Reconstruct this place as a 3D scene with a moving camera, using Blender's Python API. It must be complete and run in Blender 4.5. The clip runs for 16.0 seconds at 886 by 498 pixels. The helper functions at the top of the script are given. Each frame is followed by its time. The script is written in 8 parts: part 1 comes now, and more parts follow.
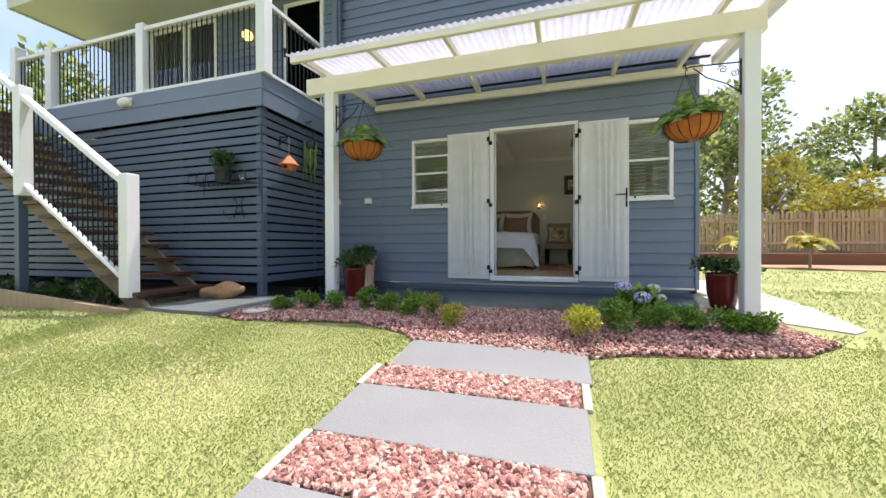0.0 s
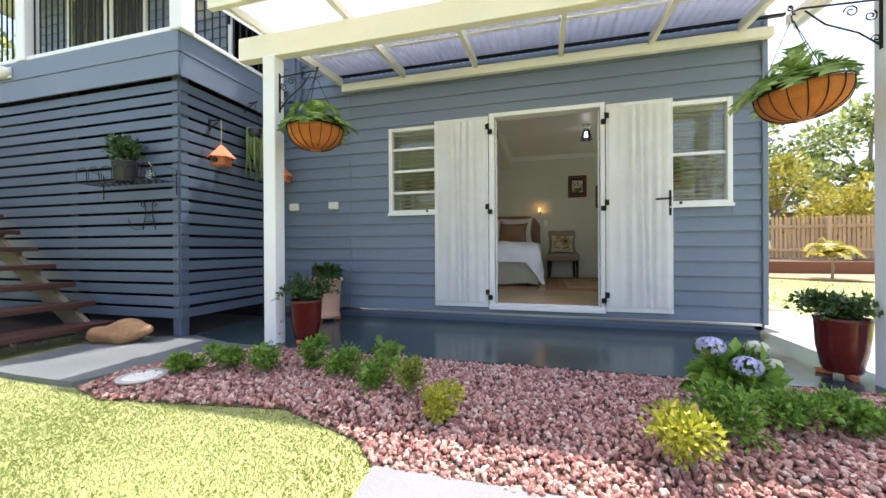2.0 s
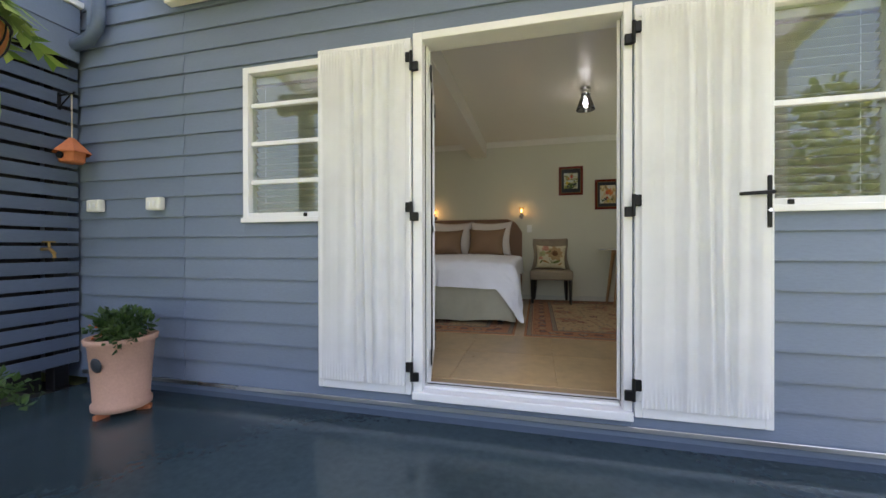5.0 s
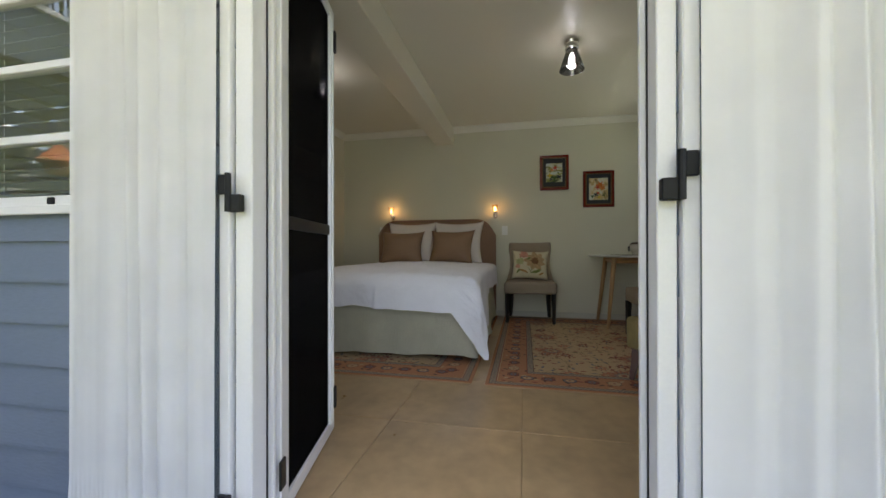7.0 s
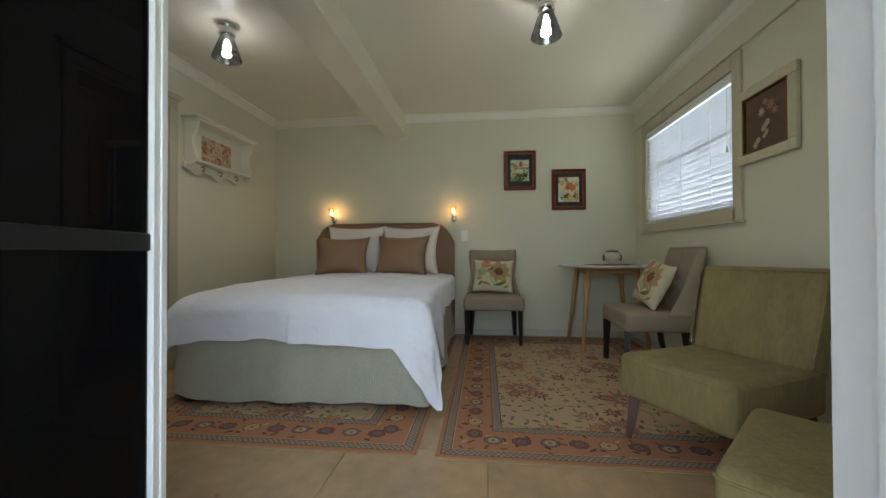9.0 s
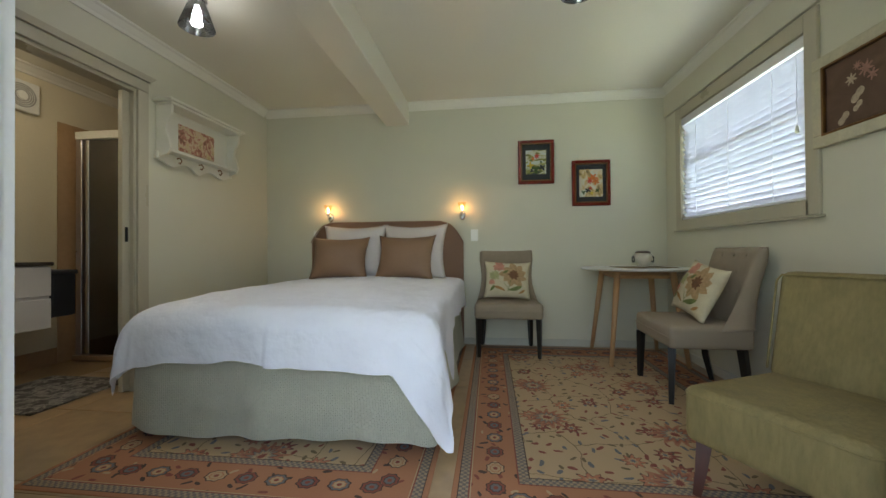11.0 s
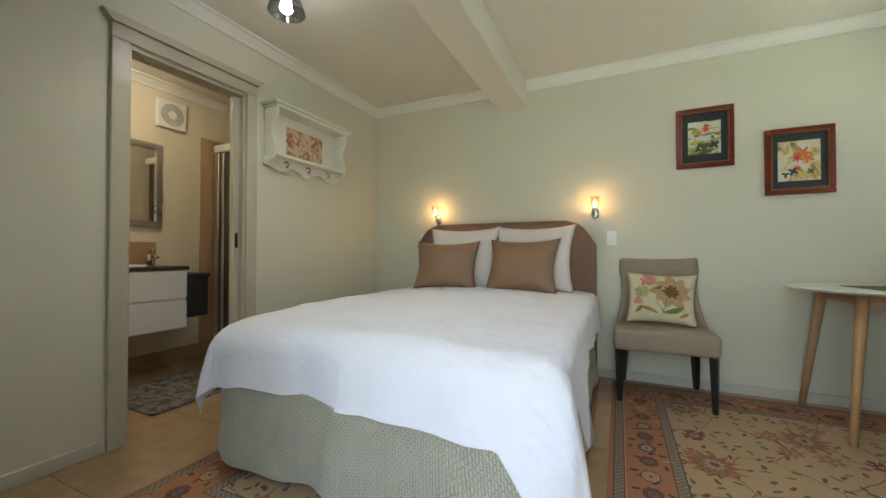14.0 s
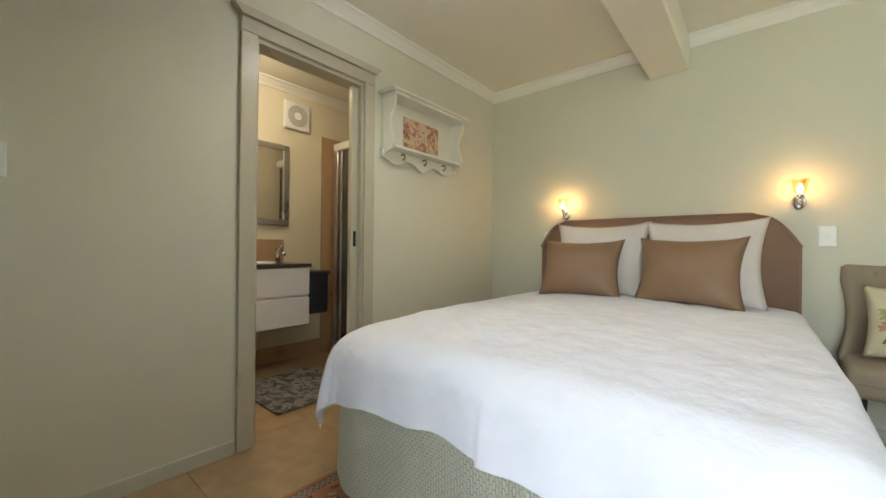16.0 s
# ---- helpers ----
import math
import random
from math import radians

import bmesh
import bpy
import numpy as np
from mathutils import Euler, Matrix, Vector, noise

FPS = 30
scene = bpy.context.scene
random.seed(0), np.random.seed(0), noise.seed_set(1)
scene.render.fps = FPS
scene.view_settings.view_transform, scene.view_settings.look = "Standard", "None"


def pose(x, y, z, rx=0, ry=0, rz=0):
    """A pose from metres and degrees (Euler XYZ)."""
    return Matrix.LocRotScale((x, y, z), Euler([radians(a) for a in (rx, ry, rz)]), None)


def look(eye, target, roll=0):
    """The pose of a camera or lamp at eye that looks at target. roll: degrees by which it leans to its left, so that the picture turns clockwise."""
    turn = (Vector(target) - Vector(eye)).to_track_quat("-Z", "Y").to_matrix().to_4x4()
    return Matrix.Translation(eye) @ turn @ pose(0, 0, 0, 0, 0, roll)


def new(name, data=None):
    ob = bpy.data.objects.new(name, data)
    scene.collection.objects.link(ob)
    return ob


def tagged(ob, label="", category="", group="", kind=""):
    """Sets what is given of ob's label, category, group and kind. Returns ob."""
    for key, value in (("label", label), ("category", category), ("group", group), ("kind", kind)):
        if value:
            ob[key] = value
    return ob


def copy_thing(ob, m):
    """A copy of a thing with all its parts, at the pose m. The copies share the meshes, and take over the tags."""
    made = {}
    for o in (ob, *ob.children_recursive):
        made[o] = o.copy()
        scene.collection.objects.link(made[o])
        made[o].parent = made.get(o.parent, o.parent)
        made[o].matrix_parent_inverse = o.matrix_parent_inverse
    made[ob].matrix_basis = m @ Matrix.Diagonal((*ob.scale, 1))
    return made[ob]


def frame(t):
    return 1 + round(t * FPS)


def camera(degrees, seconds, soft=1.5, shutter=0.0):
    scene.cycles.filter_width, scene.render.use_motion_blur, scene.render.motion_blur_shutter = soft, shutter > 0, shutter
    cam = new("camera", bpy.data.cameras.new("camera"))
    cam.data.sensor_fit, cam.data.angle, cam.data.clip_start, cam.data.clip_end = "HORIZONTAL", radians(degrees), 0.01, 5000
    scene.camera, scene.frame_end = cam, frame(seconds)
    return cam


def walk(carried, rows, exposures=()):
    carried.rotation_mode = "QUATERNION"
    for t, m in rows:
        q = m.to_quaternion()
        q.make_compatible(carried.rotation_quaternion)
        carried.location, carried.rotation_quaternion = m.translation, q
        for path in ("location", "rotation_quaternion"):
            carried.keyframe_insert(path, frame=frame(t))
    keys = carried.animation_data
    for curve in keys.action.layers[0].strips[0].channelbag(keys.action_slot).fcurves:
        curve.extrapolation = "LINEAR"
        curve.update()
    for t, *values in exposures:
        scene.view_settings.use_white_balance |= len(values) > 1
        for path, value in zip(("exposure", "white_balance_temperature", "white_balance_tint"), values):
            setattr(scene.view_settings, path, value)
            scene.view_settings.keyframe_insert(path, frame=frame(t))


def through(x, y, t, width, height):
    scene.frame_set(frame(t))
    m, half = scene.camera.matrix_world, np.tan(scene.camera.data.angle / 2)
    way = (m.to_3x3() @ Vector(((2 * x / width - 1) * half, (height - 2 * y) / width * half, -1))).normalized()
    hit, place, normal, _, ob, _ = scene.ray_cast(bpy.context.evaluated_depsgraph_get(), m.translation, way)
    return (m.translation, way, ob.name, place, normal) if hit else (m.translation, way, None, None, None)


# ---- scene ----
cam = camera(99.4, 16.0)
PATH = [
    (0, (-0.037, 0.001, 1.026), (-0.636, 1.91, 1.014), -0.2),
    (0.5, (-0.109, 0.295, 1.084), (-0.696, 2.207, 1.074), -0.2),
    (1, (-0.215, 0.57, 1.134), (-0.793, 2.484, 1.124), -0.3),
    (1.5, (-0.316, 0.845, 1.177), (-0.871, 2.767, 1.168), -0.3),
    (2, (-0.383, 1.156, 1.214), (-0.916, 3.084, 1.21), -0.3),
    (2.5, (-0.412, 1.487, 1.235), (-0.935, 3.418, 1.229), -0.3),
    (3, (-0.405, 1.837, 1.285), (-0.92, 3.77, 1.279), -0.3),
    (3.5, (-0.367, 2.165, 1.35), (-0.879, 4.098, 1.336), -0.3),
    (6, (-0.232, 3.723, 1.43), (-0.698, 5.668, 1.429), -0.2),
    (6.5, (-0.19, 3.991, 1.431), (-0.646, 5.938, 1.431), -0.3),
    (7, (-0.159, 4.255, 1.469), (-0.581, 6.211, 1.475), -0.1),
    (7.5, (-0.163, 4.469, 1.494), (-0.513, 6.439, 1.501), -0.3),
    (8, (-0.177, 4.649, 1.513), (-0.453, 6.63, 1.523), -0.4),
    (8.5, (-0.167, 4.796, 1.539), (-0.408, 6.781, 1.546), -0.4),
    (9, (-0.178, 4.959, 1.532), (-0.398, 6.947, 1.553), -0.2),
    (11.5, (-0.267, 5.469, 1.556), (-0.541, 7.45, 1.572), -0.6),
    (12, (-0.283, 5.595, 1.544), (-0.678, 7.555, 1.566), -0.5),
    (12.5, (-0.292, 5.704, 1.563), (-0.808, 7.636, 1.586), -0.4),
    (13, (-0.304, 5.798, 1.574), (-0.946, 7.692, 1.601), -0.3),
    (13.5, (-0.315, 5.872, 1.593), (-1.075, 7.721, 1.618), -0.1),
    (14, (-0.355, 5.925, 1.596), (-1.202, 7.736, 1.624), 0.0),
    (14.5, (-0.438, 5.97, 1.587), (-1.392, 7.727, 1.608), 0.2),
    (15, (-0.525, 6.025, 1.59), (-1.597, 7.713, 1.615), 0.2),
    (15.5, (-0.613, 6.078, 1.61), (-1.786, 7.698, 1.624), 0.4),
    (16, (-0.706, 6.152, 1.622), (-1.993, 7.682, 1.628), 0.6),
]
walk(cam, [(t, look(eye, target, roll)) for t, eye, target, roll in PATH],
     [(0, 1.05, 6450, 12), (1.5, 1.4, 6300, 12), (2.5, 1.75, 6500, 14), (3.5, 1.88, 6600, 16), (6, 1.9, 6550, 17), (7, 1.88, 6500, 15), (8, 1.93, 6550, 12), (9, 2.42, 6150, 10), (11.5, 2.7, 6050, 10), (14, 3.15, 6150, 11), (16, 3.45, 6350, 11)])

# ---- world, sun and exposure ----
world = bpy.data.worlds.new("world")
scene.world = world
world.use_nodes = True
wn = world.node_tree
sky = wn.nodes.new("ShaderNodeTexSky")
sky.sky_type = "NISHITA"
sky.sun_disc = False
SUN_EL, SUN_AZ = radians(73.7), radians(31.5)
sky.sun_elevation, sky.sun_rotation = SUN_EL, SUN_AZ
sky.air_density, sky.dust_density, sky.ozone_density = 1.0, 4.0, 1.0
# thin high cloud over the whole sky
w_co, w_no, w_rp, w_mx = [wn.nodes.new(n) for n in ("ShaderNodeTexCoord", "ShaderNodeTexNoise", "ShaderNodeMapRange", "ShaderNodeMix")]
w_no.inputs["Scale"].default_value, w_no.inputs["Detail"].default_value = 2.6, 8
w_rp.inputs[1].default_value, w_rp.inputs[2].default_value, w_rp.inputs[4].default_value = 0.40, 0.70, 0.6
w_mx.data_type = "RGBA"
wn.links.new(w_co.outputs["Generated"], w_no.inputs["Vector"]), wn.links.new(w_no.outputs["Fac"], w_rp.inputs[0]), wn.links.new(w_rp.outputs[0], w_mx.inputs[0])
wn.links.new(sky.outputs[0], w_mx.inputs[6])
w_mx.inputs[7].default_value = (4.0, 4.25, 4.6, 1)
wn.links.new(w_mx.outputs[2], wn.nodes["Background"].inputs[0])
wn.nodes["Background"].inputs[1].default_value = 0.15

sun = new("sun", bpy.data.lights.new("sun", "SUN"))
sun.data.energy, sun.data.angle, sun.data.color = 3.0, radians(0.53), (1.0, 0.95, 0.87)
sdir = Vector((math.sin(SUN_AZ) * math.cos(SUN_EL), math.cos(SUN_AZ) * math.cos(SUN_EL), math.sin(SUN_EL)))
sun.matrix_world = look(sdir * 40, (0, 0, 0))


def lamp(name, kind, m, energy, color, size=0.03):
    ob = new(name, bpy.data.lights.new(name, kind))
    ob.data.energy, ob.data.color = energy, color
    if kind == "POINT":
        ob.data.shadow_soft_size = size
    else:
        ob.data.shape, ob.data.size, ob.data.size_y = "RECTANGLE", size[0], size[1]
        ob.data.spread = radians(140)
    ob.matrix_world = m
    return ob


# daylight entering by the doorway and by the side window
lamp("door_daylight", "AREA", pose(-0.40, 5.38, 1.62, 90), 1.5, (0.76, 0.89, 1.0), (1.04, 1.98))
lamp("window_daylight", "AREA", pose(1.60, 8.26, 2.27, 0, 90, 0), 2.1, (0.82, 0.92, 1.0), (0.90, 1.30))

# ---- materials ----
def mat(name, col, rough=0.6, metal=0.0, var=0.12, big=1.5, fine=60.0, bump=0.1, col2=None, stretch=(1, 1, 1), spec=0.5, rvar=0.1, piece=0.0):
    """Two-scale surface: broad stains and fine grain in colour, grain in relief, roughness that wanders."""
    m = bpy.data.materials.new(name)
    m.use_nodes = True
    nt = m.node_tree
    b = nt.nodes["Principled BSDF"]
    N, L = nt.nodes.new, nt.links.new
    co = N("ShaderNodeTexCoord")
    mp = N("ShaderNodeMapping")
    mp.inputs["Scale"].default_value = stretch
    if piece:
        ob_i, off = N("ShaderNodeObjectInfo"), N("ShaderNodeVectorMath")
        off.operation = "MULTIPLY_ADD"
        off.inputs[1].default_value = (37, 53, 71)
        L(ob_i.outputs["Random"], off.inputs[0]), L(co.outputs["Object"], off.inputs[2]), L(off.outputs[0], mp.inputs["Vector"])
    else:
        L(co.outputs["Object"], mp.inputs["Vector"])
    n1, n2 = N("ShaderNodeTexNoise"), N("ShaderNodeTexNoise")
    n1.inputs["Scale"].default_value, n1.inputs["Detail"].default_value = big, 5
    n2.inputs["Scale"].default_value, n2.inputs["Detail"].default_value = fine, 4
    L(mp.outputs[0], n1.inputs["Vector"]), L(mp.outputs[0], n2.inputs["Vector"])
    add = N("ShaderNodeMath")
    add.operation = "MULTIPLY_ADD"
    add.inputs[1].default_value = 0.6
    half = N("ShaderNodeMath")
    half.operation = "MULTIPLY"
    half.inputs[1].default_value = 0.4
    L(n2.outputs["Fac"], half.inputs[0])
    L(n1.outputs["Fac"], add.inputs[0]), L(half.outputs[0], add.inputs[2])
    fac = add.outputs[0]
    if piece:
        oi = N("ShaderNodeObjectInfo")
        pm = N("ShaderNodeMath")
        pm.operation = "MULTIPLY_ADD"
        pm.inputs[1].default_value = piece
        L(oi.outputs["Random"], pm.inputs[0]), L(fac, pm.inputs[2])
        sub = N("ShaderNodeMath")
        sub.operation = "SUBTRACT"
        sub.inputs[1].default_value = piece / 2
        L(pm.outputs[0], sub.inputs[0])
        fac = sub.outputs[0]
    rp = N("ShaderNodeValToRGB")
    c2 = col2 or col
    rp.color_ramp.elements[0].position, rp.color_ramp.elements[1].position = 0.3, 0.7
    rp.color_ramp.elements[0].color = (*[c * (1 - var) for c in col], 1)
    rp.color_ramp.elements[1].color = (*[min(1, c * (1 + var)) for c in c2], 1)
    L(fac, rp.inputs[0]), L(rp.outputs[0], b.inputs["Base Color"])
    rm = N("ShaderNodeMapRange")
    rm.inputs[3].default_value, rm.inputs[4].default_value = max(0.02, rough - rvar), min(1, rough + rvar)
    L(n1.outputs["Fac"], rm.inputs[0]), L(rm.outputs[0], b.inputs["Roughness"])
    b.inputs["Metallic"].default_value = metal
    b.inputs["Specular IOR Level"].default_value = spec
    if bump:
        bp = N("ShaderNodeBump")
        bp.inputs["Strength"].default_value, bp.inputs["Distance"].default_value = bump, 0.01
        L(n2.outputs["Fac"], bp.inputs["Height"]), L(bp.outputs[0], b.inputs["Normal"])
    return m


def glow(name, col, strength):
    m = bpy.data.materials.new(name)
    m.use_nodes = True
    b = m.node_tree.nodes["Principled BSDF"]
    b.inputs["Base Color"].default_value = (*col, 1)
    b.inputs["Emission Color"].default_value = (*col, 1)
    b.inputs["Emission Strength"].default_value = strength
    return m


def glass(name, col=(1, 1, 1), rough=0.0, clear=0.7):
    """A thin pane: partly mirror, partly clear."""
    m = bpy.data.materials.new(name)
    m.use_nodes = True
    nt = m.node_tree
    N, L = nt.nodes.new, nt.links.new
    out = nt.nodes["Material Output"]
    nt.nodes.remove(nt.nodes["Principled BSDF"])
    tr, gl, mx, fr, pw = N("ShaderNodeBsdfTransparent"), N("ShaderNodeBsdfGlossy"), N("ShaderNodeMixShader"), N("ShaderNodeLayerWeight"), N("ShaderNodeMath")
    tr.inputs[0].default_value = (*col, 1)
    gl.inputs["Roughness"].default_value = rough
    fr.inputs["Blend"].default_value = 0.5
    pw.operation = "POWER"
    pw.inputs[1].default_value = 4.0
    L(fr.outputs["Facing"], pw.inputs[0])
    ma = N("ShaderNodeMath")
    ma.operation = "ADD"
    ma.inputs[1].default_value = 1 - clear
    ma.use_clamp = True
    L(pw.outputs[0], ma.inputs[0]), L(ma.outputs[0], mx.inputs[0])
    L(tr.outputs[0], mx.inputs[1]), L(gl.outputs[0], mx.inputs[2]), L(mx.outputs[0], out.inputs[0])
    return m


def sheer(name, col, through, rough=0.8, holes=0.0):
    """Cloth, leaf or plastic that lets light through; holes: share of open weave."""
    m = bpy.data.materials.new(name)
    m.use_nodes = True
    nt = m.node_tree
    N, L = nt.nodes.new, nt.links.new
    b, out = nt.nodes["Principled BSDF"], nt.nodes["Material Output"]
    co, n = N("ShaderNodeTexCoord"), N("ShaderNodeTexNoise")
    n.inputs["Scale"].default_value, n.inputs["Detail"].default_value = 6, 6
    L(co.outputs["Object"], n.inputs["Vector"])
    rp = N("ShaderNodeValToRGB")
    rp.color_ramp.elements[0].color = (*[c * 0.88 for c in col], 1)
    rp.color_ramp.elements[1].color = (*[min(1, c * 1.06) for c in col], 1)
    L(n.outputs["Fac"], rp.inputs[0]), L(rp.outputs[0], b.inputs["Base Color"])
    b.inputs["Roughness"].default_value = rough
    t = N("ShaderNodeBsdfTranslucent")
    L(rp.outputs[0], t.inputs[0])
    mx = N("ShaderNodeMixShader")
    mx.inputs[0].default_value = through
    L(b.outputs[0], mx.inputs[1]), L(t.outputs[0], mx.inputs[2])
    last = mx
    if holes:
        tr, m2 = N("ShaderNodeBsdfTransparent"), N("ShaderNodeMixShader")
        m2.inputs[0].default_value = holes
        L(mx.outputs[0], m2.inputs[1]), L(tr.outputs[0], m2.inputs[2])
        last = m2
    L(last.outputs[0], out.inputs[0])
    return m


def leafy(name, dark, light, through=0.3):
    """Leaves, each island of the mesh with its own tone."""
    m = bpy.data.materials.new(name)
    m.use_nodes = True
    nt = m.node_tree
    N, L = nt.nodes.new, nt.links.new
    b, out = nt.nodes["Principled BSDF"], nt.nodes["Material Output"]
    g, rp = N("ShaderNodeNewGeometry"), N("ShaderNodeValToRGB")
    rp.color_ramp.elements[0].color, rp.color_ramp.elements[1].color = (*dark, 1), (*light, 1)
    L(g.outputs["Random Per Island"], rp.inputs[0]), L(rp.outputs[0], b.inputs["Base Color"])
    b.inputs["Roughness"].default_value = 0.5
    t, mx = N("ShaderNodeBsdfTranslucent"), N("ShaderNodeMixShader")
    L(rp.outputs[0], t.inputs[0])
    mx.inputs[0].default_value = through
    L(b.outputs[0], mx.inputs[1]), L(t.outputs[0], mx.inputs[2]), L(mx.outputs[0], out.inputs[0])
    return m


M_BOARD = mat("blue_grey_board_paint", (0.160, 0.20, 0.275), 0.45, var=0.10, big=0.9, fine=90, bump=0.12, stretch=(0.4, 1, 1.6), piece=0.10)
# same paint as the boards; the screen's shade is put into this darker copy
M_SLAT = mat("blue_grey_paint_dark_copy", (0.088, 0.118, 0.175), 0.42, var=0.14, big=1.2, fine=70, bump=0.15, stretch=(0.3, 0.3, 1.5), piece=0.14)
M_WHITE = mat("white_gloss_paint", (0.80, 0.80, 0.81), 0.35, var=0.035, big=2, fine=120, bump=0.04)
M_CREAM = mat("cream_timber_paint", (0.82, 0.79, 0.69), 0.4, var=0.05, big=2, fine=100, bump=0.06)
M_PATIO = mat("slate_blue_paving_paint", (0.031, 0.052, 0.062), 0.18, var=0.28, big=1.3, fine=30, bump=0.05, rvar=0.12)
M_SLAB = mat("grey_concrete_slab", (0.20, 0.20, 0.205), 0.75, var=0.10, big=2.5, fine=90, bump=0.25)
M_CONC = mat("pale_concrete", (0.46, 0.44, 0.40), 0.8, var=0.12, big=1.8, fine=80, bump=0.25)
M_SOIL = mat("brown_soil", (0.10, 0.06, 0.04), 0.95, var=0.35, big=4, fine=60, bump=0.6)
M_GROUND = mat("lawn_soil_and_thatch", (0.20, 0.24, 0.07), 0.95, var=0.2, big=1.1, fine=45, bump=0.2, col2=(0.31, 0.31, 0.13))
M_EDGE = mat("pale_timber_edging", (0.52, 0.45, 0.34), 0.75, var=0.15, big=3, fine=50, bump=0.25, stretch=(1, 0.2, 1))
M_BLACK = mat("black_metal", (0.008, 0.008, 0.009), 0.45, var=0.2, big=6, fine=90, bump=0.05, spec=0.3)
M_DECKWOOD = mat("red_brown_decking", (0.075, 0.028, 0.020), 0.5, var=0.25, big=2.5, fine=40, bump=0.2, stretch=(6, 0.5, 6), piece=0.25)
M_STRINGER = mat("weathered_timber", (0.19, 0.15, 0.105), 0.75, var=0.25, big=2.5, fine=40, bump=0.25, stretch=(0.5, 4, 4))
M_TERRA = mat("terracotta", (0.50, 0.16, 0.065), 0.75, var=0.14, big=5, fine=70, bump=0.15)
M_PALETERRA = mat("pale_terracotta", (0.55, 0.33, 0.24), 0.8, var=0.12, big=5, fine=70, bump=0.15)
M_COIR = mat("orange_coir_liner", (0.52, 0.17, 0.04), 0.95, var=0.3, big=8, fine=140, bump=0.6)
M_REDGLAZE = mat("oxblood_glaze", (0.11, 0.013, 0.010), 0.12, var=0.3, big=4, fine=30, bump=0.03)
M_DARKPOT = mat("dark_plastic_pot", (0.03, 0.035, 0.045), 0.5, var=0.15)
M_WALL = mat("sage_cream_wall_paint", (0.63, 0.61, 0.49), 0.5, var=0.035, big=1.1, fine=160, bump=0.035)
M_CEIL = mat("cream_ceiling_paint", (0.74, 0.70, 0.58), 0.35, var=0.03, big=1.0, fine=140, bump=0.025)
M_CORNICE = mat("white_cornice_paint", (0.76, 0.74, 0.66), 0.5, var=0.03, big=2, fine=100, bump=0.03)
M_TRIM = mat("taupe_trim_gloss", (0.48, 0.44, 0.33), 0.3, var=0.05, big=2, fine=90, bump=0.03)
M_TILE = mat("beige_floor_tile", (0.40, 0.275, 0.145), 0.30, var=0.24, big=3.2, fine=14, bump=0.03, piece=0.05, rvar=0.06)
M_GROUT = mat("beige_grout", (0.36, 0.255, 0.14), 0.8, var=0.1)
M_ALU = mat("brushed_aluminium", (0.62, 0.62, 0.62), 0.3, metal=1.0, var=0.06)
M_CHROME = mat("chrome", (0.80, 0.80, 0.80), 0.09, metal=1.0, var=0.02, bump=0, rvar=0.03)
M_FENCE = mat("weathered_paling", (0.43, 0.31, 0.19), 0.85, var=0.2, big=3, fine=40, bump=0.3, stretch=(5, 5, 0.5), piece=0.25)
M_BARK = mat("bark", (0.32, 0.27, 0.21), 0.95, var=0.3, big=4, fine=25, bump=0.7, stretch=(1, 1, 0.3))
M_ROOF = mat("grey_roof_metal", (0.30, 0.33, 0.34), 0.5, metal=0.3, var=0.1)
M_SOFFIT = mat("pale_green_soffit_paint", (0.60, 0.63, 0.55), 0.5, var=0.04)
M_POLY = sheer("white_polycarbonate", (0.66, 0.66, 0.69), 0.93, 0.35)
M_CURTAIN = sheer("white_voile", (0.92, 0.92, 0.93), 0.30, 0.9)
M_FBLIND = sheer("olive_cream_blind_slat", (0.42, 0.42, 0.34), 0.10, 0.5)
M_BLIND = sheer("white_blind_slat", (0.82, 0.82, 0.86), 0.30, 0.4)
M_MESH = sheer("black_insect_mesh", (0.003, 0.003, 0.0035), 0.0, 1.0, holes=0.14)
M_MESH.node_tree.nodes["Principled BSDF"].inputs["Specular IOR Level"].default_value = 0.05
M_PANE = glass("window_glass", (0.92, 0.95, 0.93), 0.0, 0.93)
M_LAWN = leafy("grass_blades", (0.25, 0.315, 0.085), (0.42, 0.46, 0.17), 0.5)


def patchy(m, straw):
    """Turf that browns off in patches."""
    nt = m.node_tree
    N, L = nt.nodes.new, nt.links.new
    co, no, mr, mx = [N(n) for n in ("ShaderNodeTexCoord", "ShaderNodeTexNoise", "ShaderNodeMapRange", "ShaderNodeMix")]
    no.inputs["Scale"].default_value, no.inputs["Detail"].default_value = 2.2, 6
    mr.inputs[1].default_value, mr.inputs[2].default_value, mr.inputs[4].default_value = 0.48, 0.68, 0.6
    mx.data_type = "RGBA"
    rp = [n for n in nt.nodes if n.bl_idname == "ShaderNodeValToRGB"][0]
    L(co.outputs["Object"], no.inputs["Vector"]), L(no.outputs["Fac"], mr.inputs[0]), L(mr.outputs[0], mx.inputs[0]), L(rp.outputs[0], mx.inputs[6])
    mx.inputs[7].default_value = (*straw, 1)
    for n in nt.nodes:
        if n.bl_idname == "ShaderNodeBsdfPrincipled":
            L(mx.outputs[2], n.inputs["Base Color"])
        if n.bl_idname == "ShaderNodeBsdfTranslucent":
            L(mx.outputs[2], n.inputs[0])


